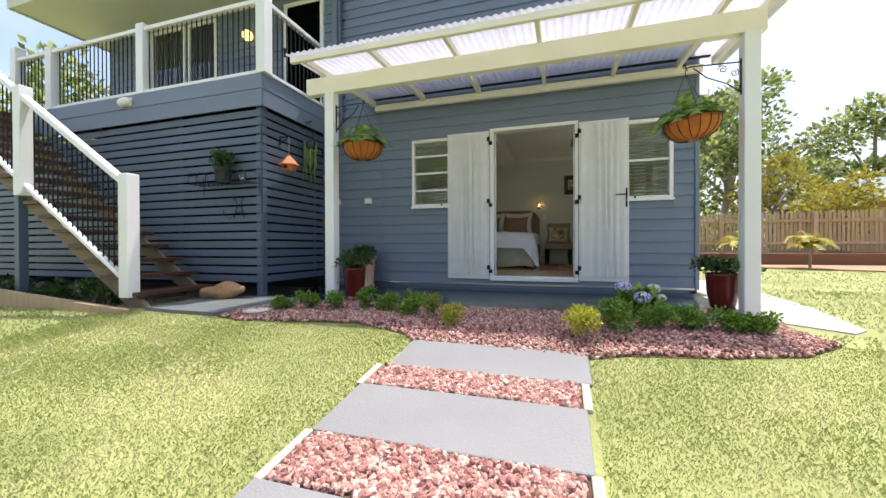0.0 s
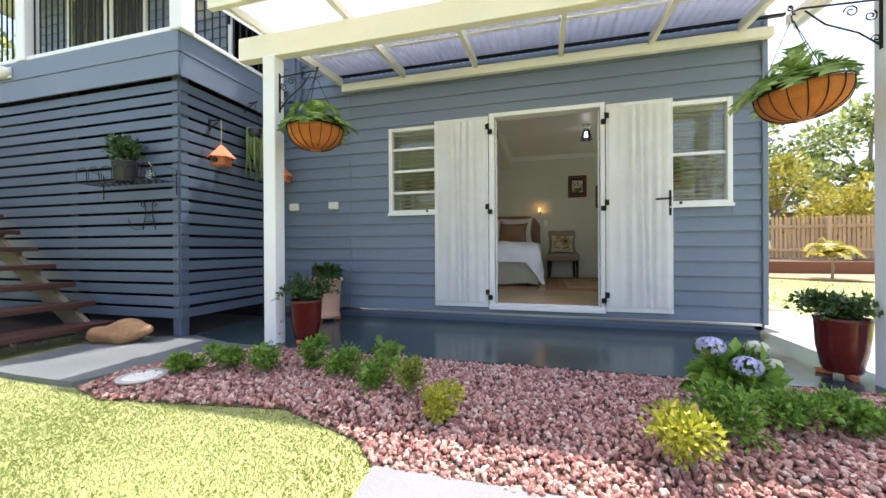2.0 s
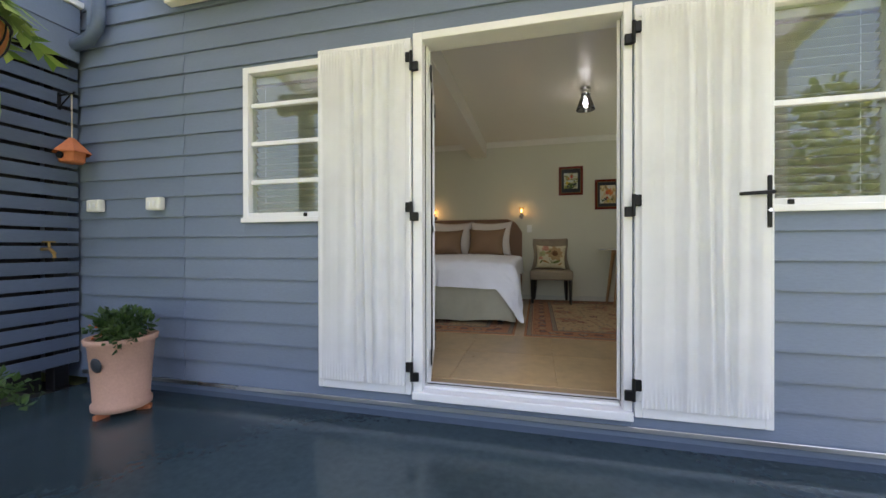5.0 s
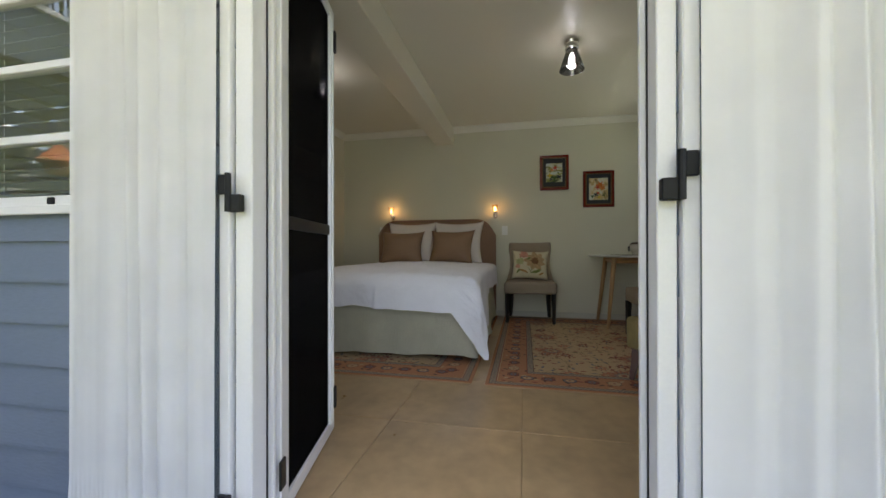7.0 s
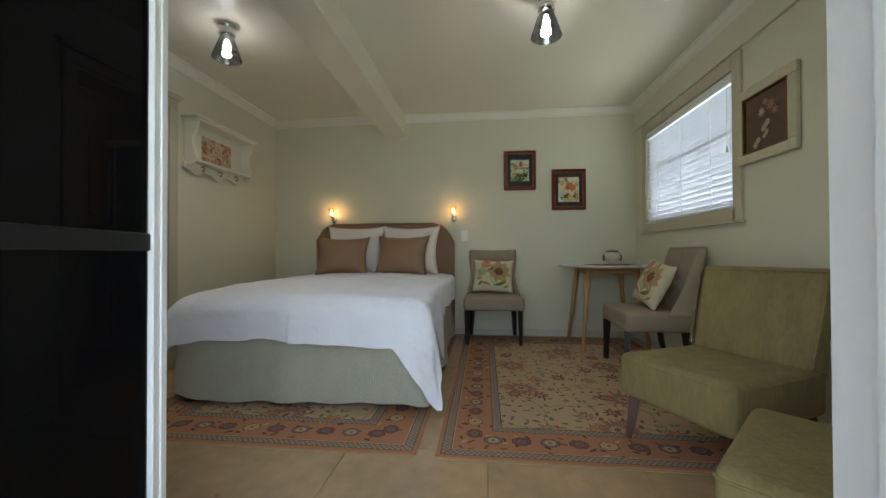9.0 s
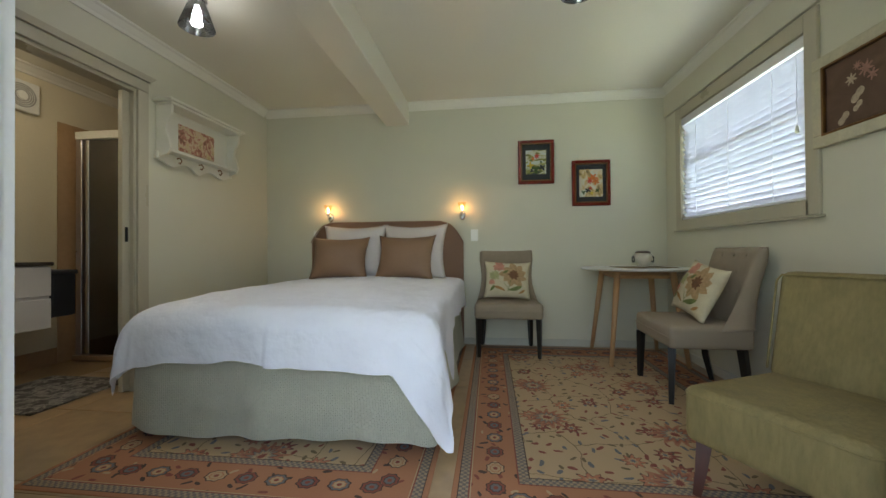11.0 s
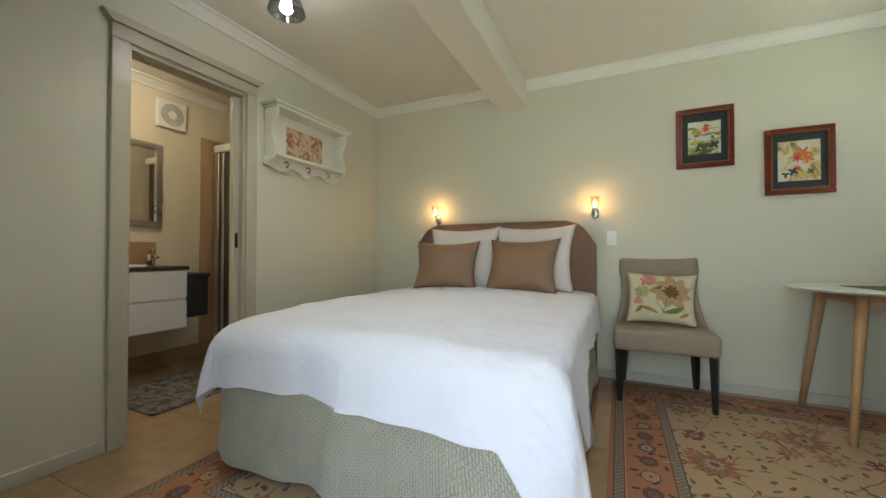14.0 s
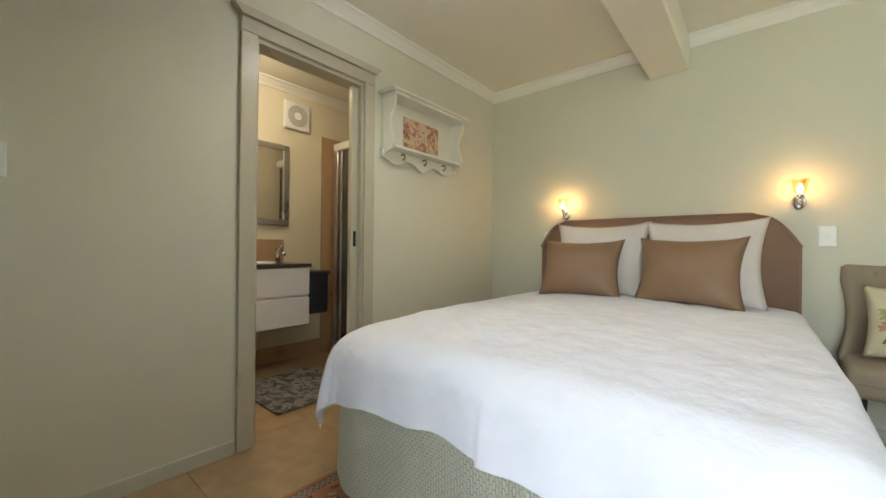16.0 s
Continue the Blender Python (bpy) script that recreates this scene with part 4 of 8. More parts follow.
def quilted(m, pitch):
    """Rows of short stitched channels pressed into the cloth, running round the bed."""
    nt = m.node_tree
    N, L = nt.nodes.new, nt.links.new
    co, sp, ad, cb, br, bp = [N(n) for n in ("ShaderNodeTexCoord", "ShaderNodeSeparateXYZ", "ShaderNodeMath", "ShaderNodeCombineXYZ", "ShaderNodeTexBrick", "ShaderNodeBump")]
    L(co.outputs["Object"], sp.inputs[0]), L(sp.outputs[0], ad.inputs[0]), L(sp.outputs[1], ad.inputs[1])
    L(sp.outputs[2], cb.inputs[0]), L(ad.outputs[0], cb.inputs[1]), L(cb.outputs[0], br.inputs["Vector"])
    br.inputs["Scale"].default_value = 1.0
    br.inputs["Brick Width"].default_value, br.inputs["Row Height"].default_value = pitch * 2.0, pitch
    br.inputs["Mortar Size"].default_value, br.inputs["Mortar Smooth"].default_value = pitch * 0.24, 1.0
    bp.inputs["Strength"].default_value, bp.inputs["Distance"].default_value = 1.0, 0.006
    bp.invert = True
    b = nt.nodes["Principled BSDF"]
    L(b.inputs["Normal"].links[0].from_socket, bp.inputs["Normal"])
    L(br.outputs["Fac"], bp.inputs["Height"]), L(bp.outputs[0], b.inputs["Normal"])


quilted(M_QUILT, 0.012)


def painted(name, stops, scale=9.0, seed=0.0, rough=0.7, stretch=(1, 1, 1), dist=0.8):
    """Printed or painted picture: soft patches of several colours."""
    m = bpy.data.materials.new(name)
    m.use_nodes = True
    nt = m.node_tree
    N, L = nt.nodes.new, nt.links.new
    b = nt.nodes["Principled BSDF"]
    co, mp, n, rp = N("ShaderNodeTexCoord"), N("ShaderNodeMapping"), N("ShaderNodeTexNoise"), N("ShaderNodeValToRGB")
    mp.inputs["Location"].default_value = (seed, seed * 1.7, seed * 0.6)
    mp.inputs["Scale"].default_value = stretch
    n.inputs["Scale"].default_value, n.inputs["Detail"].default_value, n.inputs["Distortion"].default_value = scale, 3, dist
    L(co.outputs["Object"], mp.inputs[0]), L(mp.outputs[0], n.inputs["Vector"]), L(n.outputs["Fac"], rp.inputs[0]), L(rp.outputs[0], b.inputs["Base Color"])
    e = rp.color_ramp.elements
    while len(e) < len(stops):
        e.new(0.5)
    for k, (p, c) in enumerate(stops):
        e[k].position, e[k].color = p, (*c, 1)
    b.inputs["Roughness"].default_value = rough
    return m


M_FLORAL = mat("cream_printed_cloth", (0.60, 0.54, 0.37), 0.9, var=0.12, big=14, fine=150, bump=0.3)


def rug_material(hx, hy):
    """Persian pattern: guard stripes, medallion border and a flowered field, from the place on the rug."""
    m = bpy.data.materials.new("persian_rug_pile")
    m.use_nodes = True
    nt = m.node_tree
    N, L = nt.nodes.new, nt.links.new
    b = nt.nodes["Principled BSDF"]
    b.inputs["Roughness"].default_value = 0.95
    co, sp = N("ShaderNodeTexCoord"), N("ShaderNodeSeparateXYZ")
    L(co.outputs["Object"], sp.inputs[0])

    def M(op, a, bb=None, clamp=False):
        n = N("ShaderNodeMath")
        n.operation, n.use_clamp = op, clamp
        for k, v in enumerate((a, bb)):
            if v is None:
                continue
            if isinstance(v, (int, float)):
                n.inputs[k].default_value = v
            else:
                L(v, n.inputs[k])
        return n.outputs[0]

    def mix(f, a, c):
        n = N("ShaderNodeMix")
        n.data_type = "RGBA"
        L(f, n.inputs["Factor"])
        for k, v in (("A", a), ("B", c)):
            s = [i for i in n.inputs if i.name == k and i.type == "RGBA"][0]
            if isinstance(v, tuple):
                s.default_value = (*v, 1)
            else:
                L(v, s)
        return [o for o in n.outputs if o.type == "RGBA"][0]

    def ramp(src, stops, interp="LINEAR"):
        r = N("ShaderNodeValToRGB")
        r.color_ramp.interpolation = interp
        e = r.color_ramp.elements
        while len(e) < len(stops):
            e.new(0.5)
        for k, (p, c) in enumerate(stops):
            e[k].position, e[k].color = p, (*c, 1)
        L(src, r.inputs[0])
        return r.outputs[0]

    wn_, wm, wa = N("ShaderNodeTexNoise"), N("ShaderNodeVectorMath"), N("ShaderNodeVectorMath")
    wn_.inputs["Scale"].default_value, wn_.inputs["Detail"].default_value = 9.0, 2
    L(co.outputs["Object"], wn_.inputs["Vector"])
    wm.operation = "MULTIPLY_ADD"
    wm.inputs[1].default_value, wm.inputs[2].default_value = (0.05, 0.05, 0), (-0.025, -0.025, 0)
    L(wn_.outputs["Color"], wm.inputs[0]), L(wm.outputs[0], wa.inputs[0]), L(co.outputs["Object"], wa.inputs[1])
    warped = wa.outputs[0]
    cream, red, rust, blue, olive, dark, pink = (0.46, 0.33, 0.185), (0.21, 0.05, 0.035), (0.38, 0.165, 0.078), (0.12, 0.13, 0.145), (0.14, 0.105, 0.05), (0.045, 0.026, 0.024), (0.42, 0.16, 0.085)

    def inside(v, lim):
        return M("LESS_THAN", v, lim)

    def vor(scale, feature="F1", rnd_=0.85):
        v = N("ShaderNodeTexVoronoi")
        v.voronoi_dimensions, v.feature = "2D", feature
        v.inputs["Scale"].default_value, v.inputs["Randomness"].default_value = scale, rnd_
        L(warped, v.inputs["Vector"])
        return v

    def radial(lx, ly, petals, depth, turn=0.0):
        """Distance from a flower's heart, scalloped by its petals."""
        r = M("SQRT", M("ADD", M("MULTIPLY", lx, lx), M("MULTIPLY", ly, ly)))
        w = M("COSINE", M("ADD", M("MULTIPLY", M("ARCTAN2", ly, lx), petals), turn))
        return M("MULTIPLY", r, M("ADD", 1.0, M("MULTIPLY", w, depth)))

    def flowers(scale, rnd_, petals, depth):
        v = vor(scale, rnd_=rnd_)
        df, sx_ = N("ShaderNodeVectorMath"), N("ShaderNodeSeparateXYZ")
        df.operation = "SUBTRACT"
        L(warped, df.inputs[0]), L(v.outputs["Position"], df.inputs[1]), L(df.outputs[0], sx_.inputs[0])
        cs = N("ShaderNodeSeparateColor")
        L(v.outputs["Color"], cs.inputs[0])
        return radial(sx_.outputs[0], sx_.outputs[1], petals, depth, M("MULTIPLY", cs.outputs[2], 6.28)), cs.outputs[0], cs.outputs[1]

    dx, dy = M("SUBTRACT", hx, M("ABSOLUTE", sp.outputs[0])), M("SUBTRACT", hy, M("ABSOLUTE", sp.outputs[1]))
    d = M("MINIMUM", dx, dy)
    side = M("LESS_THAN", dx, dy)
    along = M("ADD", M("MULTIPLY", side, sp.outputs[1]), M("MULTIPLY", M("SUBTRACT", 1.0, side), sp.outputs[0]))
    # field: stems, small buds, middling blooms and large palmettes
    ve = vor(3.4, "DISTANCE_TO_EDGE", 0.8)
    field = mix(inside(ve.outputs["Distance"], 0.008), cream, olive)
    bd, b1, b2 = flowers(15.0, 0.95, 2.0, 0.42)
    bud = M("MULTIPLY", inside(bd, 0.0115), M("GREATER_THAN", b1, 0.32))
    budc = mix(M("GREATER_THAN", b2, 0.42), red, mix(M("GREATER_THAN", b2, 0.74), olive, blue))
    field = mix(bud, field, budc)
    md, m1, m2 = flowers(5.2, 0.75, 8.0, 0.28)
    mid = M("GREATER_THAN", m1, 0.45)
    field = mix(M("MULTIPLY", mid, inside(md, 0.044)), field, dark)
    field = mix(M("MULTIPLY", mid, inside(md, 0.039)), field, mix(M("GREATER_THAN", m2, 0.5), pink, red))
    field = mix(M("MULTIPLY", mid, inside(md, 0.019)), field, cream)
    field = mix(M("MULTIPLY", mid, inside(md, 0.011)), field, blue)
    pd = flowers(1.75, 0.6, 13.0, 0.24)[0]
    for lim, col in ((0.098, (0.36, 0.165, 0.09)), (0.074, (0.30, 0.10, 0.06)), (0.056, dark), (0.053, (0.22, 0.20, 0.16)), (0.036, cream), (0.020, red)):
        field = mix(inside(pd, lim), field, col)
    # border: a row of round medallions, small flowers between them
    PT = 0.135
    cell = M("DIVIDE", along, PT)
    near = M("MULTIPLY", M("SUBTRACT", M("FRACT", cell), 0.5), PT)
    across = M("SUBTRACT", d, 0.172)
    odd = M("GREATER_THAN", M("FRACT", M("MULTIPLY", M("FLOOR", cell), 0.5)), 0.25)
    third = M("GREATER_THAN", M("FRACT", M("DIVIDE", M("FLOOR", cell), 3.0)), 0.5)
    rm_ = radial(near, M("MULTIPLY", across, 1.15), 8.0, 0.07)
    bord = mix(M("MULTIPLY", inside(bd, 0.011), M("GREATER_THAN", b1, 0.35)), rust, mix(M("GREATER_THAN", b2, 0.5), dark, mix(M("GREATER_THAN", b2, 0.75), cream, red)))
    for lim, col in ((0.046, dark), (0.040, mix(odd, red, mix(third, blue, cream))), (0.029, mix(odd, dark, rust)), (0.024, mix(odd, blue, cream)), (0.011, red)):
        bord = mix(inside(rm_, lim), bord, col)
    # guard stripes with a running key between thin lines
    def key(dc):
        k = M("GREATER_THAN", M("FRACT", M("DIVIDE", along, 0.027)), 0.45)
        inner = M("LESS_THAN", M("ABSOLUTE", M("SUBTRACT", d, dc)), 0.007)
        x = M("ABSOLUTE", M("SUBTRACT", k, inner))
        return mix(x, (0.13, 0.125, 0.12), (0.32, 0.25, 0.165))
    c = rust
    for lim, col in ((0.022, dark), (0.026, key(0.046)), (0.064, red), (0.070, cream), (0.075, bord), (0.262, red), (0.268, key(0.288)), (0.308, dark), (0.313, field)):
        c = mix(M("GREATER_THAN", d, lim), c, col)
    fade = N("ShaderNodeTexNoise")
    fade.inputs["Scale"].default_value, fade.inputs["Detail"].default_value = 3.5, 6
    L(co.outputs["Object"], fade.inputs["Vector"])
    c = mix(M("MULTIPLY", fade.outputs["Fac"], 0.20), c, (0.36, 0.22, 0.12))
    L(c, b.inputs["Base Color"])
    bp = N("ShaderNodeBump")
    gr = N("ShaderNodeTexNoise")
    gr.inputs["Scale"].default_value = 320
    L(co.outputs["Object"], gr.inputs["Vector"])
    bp.inputs["Strength"].default_value, bp.inputs["Distance"].default_value = 0.5, 0.004
    L(gr.outputs["Fac"], bp.inputs["Height"]), L(bp.outputs[0], b.inputs["Normal"])
    return m


def rug(x0, x1, y0, y1, z):
    hx, hy = (x1 - x0) / 2, (y1 - y0) / 2
    t = thing("rug", pose((x0 + x1) / 2, (y0 + y1) / 2, z), "worn Persian-style wool rug in cream and terracotta on the tiles", "rug", "Persian rugs")
    part("woven_field", box(B(), -hx, hx, -hy, hy, 0, 0.007, 0.002), rug_material(hx, hy), t)
    part("fringe", box(B(), -hx + 0.01, hx - 0.01, -hy - 0.012, -hy, 0, 0.003), M_GROUT, t)
    return t


rug(-0.405, 1.34, 6.64, 9.13, FLOOR + 0.003)
rug(-2.17, -0.492, 6.65, 9.12, FLOOR + 0.003)


# ---- bed ----
def cushion(w, h, d, n=22, pinch=0.10):
    """A filled cover: full in the middle, thin at the seams, corners drawn out."""
    bm = B()
    top, bot = {}, {}
    for j in range(n + 1):
        for i in range(n + 1):
            u, v = 2 * i / n - 1, 2 * j / n - 1
            th = d / 2 * (max(0, 1 - abs(u) ** 2.4) ** 0.6) * (max(0, 1 - abs(v) ** 2.4) ** 0.6)
            px, py = u * (1 - pinch * (1 - v * v) * abs(u)), v * (1 - pinch * (1 - u * u) * abs(v))
            wr = 0.006 * math.sin(9 * u + 5 * v) * (abs(u * v))
            edge = i in (0, n) or j in (0, n)
            top[i, j] = bm.verts.new((px * w / 2, -th - wr, py * h / 2))
            bot[i, j] = top[i, j] if edge else bm.verts.new((px * w / 2, th, py * h / 2))
    for j in range(n):
        for i in range(n):
            bm.faces.new((top[i, j], top[i + 1, j], top[i + 1, j + 1], top[i, j + 1]))
            q = [bot[i, j], bot[i, j + 1], bot[i + 1, j + 1], bot[i + 1, j]]
            if len(set(q)) == 4:
                bm.faces.new(q)
    return bm


BX0, BX1, BY0, BY1, BTOP = -2.11, -0.56, 7.13, 9.10, 1.275
bed = thing("bed", pose((BX0 + BX1) / 2, (BY0 + BY1) / 2, FLOOR + 0.01), "made queen bed with white cotton cover and sage quilted skirt", "bed")
cx, cy, zb = (BX0 + BX1) / 2, (BY0 + BY1) / 2, FLOOR + 0.01
HW, HL = (BX1 - BX0) / 2, (BY1 - BY0) / 2
part("base", box(B(), -HW + 0.05, HW - 0.05, -HL + 0.05, HL, 0.06, 0.36, 0.01), M_TAUPE, bed)
for sx in (-1, 1):
    for sy in (-1, 1):
        part("foot", rod(B(), (sx * (HW - 0.12), sy * (HL - 0.12), 0), (sx * (HW - 0.12), sy * (HL - 0.12), 0.062), 0.03), M_BLACKWOOD, bed)
part("mattress", box(B(), -HW + 0.02, HW - 0.02, -HL + 0.02, HL, 0.362, BTOP - zb - 0.02, 0.05, 3), M_PILLOW, bed, "", True)
# skirt with hanging folds on three sides
bm = B()
path = []
n1, n2 = 90, 110
for i in range(n1 + 1):
    path.append((-HW, HL - (2 * HL - 0.03) * i / n1, (-1, 0)))
for i in range(1, 13):
    a = math.pi + math.pi / 2 * i / 12
    path.append((-HW + 0.03 + 0.03 * math.cos(a), -HL + 0.03 + 0.03 * math.sin(a), (math.cos(a), math.sin(a))))
for i in range(1, n2):
    path.append((-HW + 0.03 + (2 * HW - 0.06) * i / n2, -HL, (0, -1)))
for i in range(13):
    a = -math.pi / 2 + math.pi / 2 * i / 12
    path.append((HW - 0.03 + 0.03 * math.cos(a), -HL + 0.03 + 0.03 * math.sin(a), (math.cos(a), math.sin(a))))
for i in range(1, n1 + 1):
    path.append((HW, -HL + 0.03 + (2 * HL - 0.03) * i / n1, (1, 0)))
rows = []
for j in range(9):
    v = j / 8
    z = 0.56 - (0.53 + 0.0) * v
    row = []
    for k, (x, y, nn) in enumerate(path):
        s = k * 0.021
        a = v * (0.044 + 0.024 * math.sin(6.1 * s + 0.8 * math.sin(2.1 * s)) + 0.013 * math.sin(13.7 * s + 1.0) + 0.010 * math.sin(2.3 * s + 2.0))
        zz = z + v * (0.012 * math.sin(6.1 * s + 0.7) + 0.008 * math.sin(2.9 * s + 2))
        row.append(bm.verts.new((x + nn[0] * a, y + nn[1] * a, zz)))
    rows.append(row)
for a, b in zip(rows, rows[1:]):
    for k in range(len(path) - 1):
        bm.faces.new((a[k], a[k + 1], b[k + 1], b[k]))
part("bed_skirt", bm, M_QUILT, bed, "sage quilted bed skirt with hanging folds", True)
# cover: lies flat on top, rolls over the edges, hangs at the sides and in points at the corners
bm = B()
DS, DF = 0.30, 0.245
ns, nt_ = 150, 160
W2, top = HW + 0.03, BTOP - zb
SIDE = [(-0.3, 0.19), (0.06, 0.19), (0.20, 0.22), (0.36, 0.28), (0.50, 0.50), (0.58, 0.34), (0.72, 0.24), (1.2, 0.22), (1.7, 0.22), (1.88, 0.27), (2.1, 0.27)]


def side_drop(y):
    """How far the cover hangs on the window side, along the bed."""
    for (y0, d0), (y1, d1) in zip(SIDE, SIDE[1:]):
        if y <= y1:
            f = (y - y0) / (y1 - y0)
            return d0 + (d1 - d0) * f * f * (3 - 2 * f)
    return SIDE[-1][1]


g = {}
for j in range(nt_ + 1):
    tt = -DF + (2 * HL + DF) * j / nt_
    reach = side_drop(tt)
    for i in range(ns + 1):
        u = 2 * i / ns - 1
        s = u * (W2 + (reach if u > 0 else DS))
        R = 0.11 if s < 0 else 0.055 + 0.055 * max(0.0, min(1.0, (0.15 - tt) / 0.2))
        edge = R - 0.025
        ot = max(0.0, -tt + 0.085)
        os_ = max(0.0, abs(s) - W2 + edge + (0.085 * min(1, ot / 0.16) if s > 0 else 0.0))
        if s > 0 and ot > 0:
            os_ = min(os_ * (1 + 5.0 * min(1, ot / 0.12)), max(os_, 0.42))
        sg = 1 if s > 0 else -1
        pn = 1.12 if s > 0 else 2.2
        h = (os_ ** pn + ot ** pn) ** (1 / pn) if os_ + ot > 0 else 0.0
        if h > 0:
            a = min(h / R, math.pi / 2)
            out = R * math.sin(a)
            down = R * (1 - math.cos(a)) + max(0.0, h - R * math.pi / 2)
            ln = math.hypot(os_, ot)
            ux, uy = os_ / ln, ot / ln
            s_al = s * 1.0 if ot > os_ else tt
            wave = (0.008 * math.sin(11 * s_al + 1.0) + 0.006 * math.sin(23 * s_al + 2.0)) * min(1, down / 0.2)
            cornerish = 4 * (ux * uy) ** 2
            out += (0.06 + 0.08 * (s > 0 and ot > 0)) * down + wave + 0.05 * cornerish * min(1, down / 0.3)
            out += 0.018 * cornerish * math.sin(14 * math.atan2(uy, ux)) * min(1, down / 0.2)
            bx_ = max(-(W2 - edge), min(W2 - edge, s))
            by_ = max(0.085, tt)
            x, y, z = bx_ + sg * ux * out, -HL - 0.025 + by_ - uy * out, top - down
            z -= (0.008 * math.sin(5 * s_al) + 0.004 * math.sin(17 * s_al + 1)) * min(1, down / 0.2)
        else:
            x, y, z = s, -HL - 0.025 + tt, top
        crown = 0.035 * (1 - min(1, abs(x / W2)) ** 2) - 0.05 * max(0.0, 1 - max(0.0, tt) / 0.75) ** 2
        w = 0.0035 * math.sin(17 * x + 5 * y) * math.sin(9 * y - 4 * x) + 0.002 * math.sin(37 * x - 13 * y + 1.3)
        w += 0.006 * noise.noise((x * 4, y * 4, 3.0)) + 0.004 * noise.noise((x * 11, y * 11, 9.0))
        g[i, j] = bm.verts.new((x, min(y, HL), max(0.035, z + 0.02 + crown + w)))
for j in range(nt_):
    for i in range(ns):
        bm.faces.new((g[i, j], g[i + 1, j], g[i + 1, j + 1], g[i, j + 1]))
part("cover", bm, M_LINEN, bed, "crumpled white cotton bedcover hanging at the corners", True)
# headboard with scooped shoulders
hb = [(-2.12, FLOOR + 0.01), (-0.515, FLOOR + 0.01), (-0.515, 1.66)]
for k in range(1, 9):
    a = k / 8 * math.pi / 2
    hb.append((-0.515 - 0.06 * (1 - math.cos(a)) - 0.12 * k / 8, 1.66 + 0.17 * math.sin(a) ** 1.2 + 0.02 * k / 8))
hb += [(-0.74, 1.866), (-1.31, 1.868), (-1.90, 1.866)]
for k in range(8, 0, -1):
    a = k / 8 * math.pi / 2
    hb.append((-2.12 + 0.06 * (1 - math.cos(a)) + 0.12 * k / 8, 1.66 + 0.17 * math.sin(a) ** 1.2 + 0.02 * k / 8))
hb.append((-2.12, 1.66))
hbt = thing("headboard", pose(0, 0, 0), "mushroom velvet headboard with scooped shoulders against the wall", "headboard")
bm = B()
prism(bm, hb, "y", 9.125, 9.21)
bmesh.ops.bevel(bm, geom=[e for e in bm.edges if abs(e.verts[0].co.y - e.verts[1].co.y) < 1e-5], offset=0.02, segments=3, affect="EDGES")
part("padding", bm, M_HEAD, hbt, "", True)
bm = B()
path_rod(bm, [(u, 9.122, v) for u, v in hb[2:]], 0.006, 6)
part("piping", bm, M_HEAD, hbt)

for (x, y, z, w, h, d, rx, rz, mm, lab, nm) in (
        (-1.60, 8.99, 1.565, 0.66, 0.56, 0.17, -14, 2, M_PILLOW, "pale pink-white pillow with a flange, leaning on the headboard", "pillow"),
        (-0.985, 8.98, 1.565, 0.66, 0.56, 0.17, -15, -3, M_PILLOW, "pale pink-white pillow with a flange, leaning on the headboard", "pillow"),
        (-1.67, 8.80, 1.505, 0.56, 0.43, 0.17, -20, 6, M_BROWN, "brown satin cushion propped against the pillows", "cushion"),
        (-1.03, 8.79, 1.510, 0.57, 0.44, 0.17, -20, -6, M_BROWN, "brown satin cushion propped against the pillows", "cushion")):
    c = thing(nm, pose(x, y, z, rx, 0, rz), lab, nm, nm + "s on the bed")
    part("filling", cushion(w, h, d, 22, 0.13), mm, c, "", True)


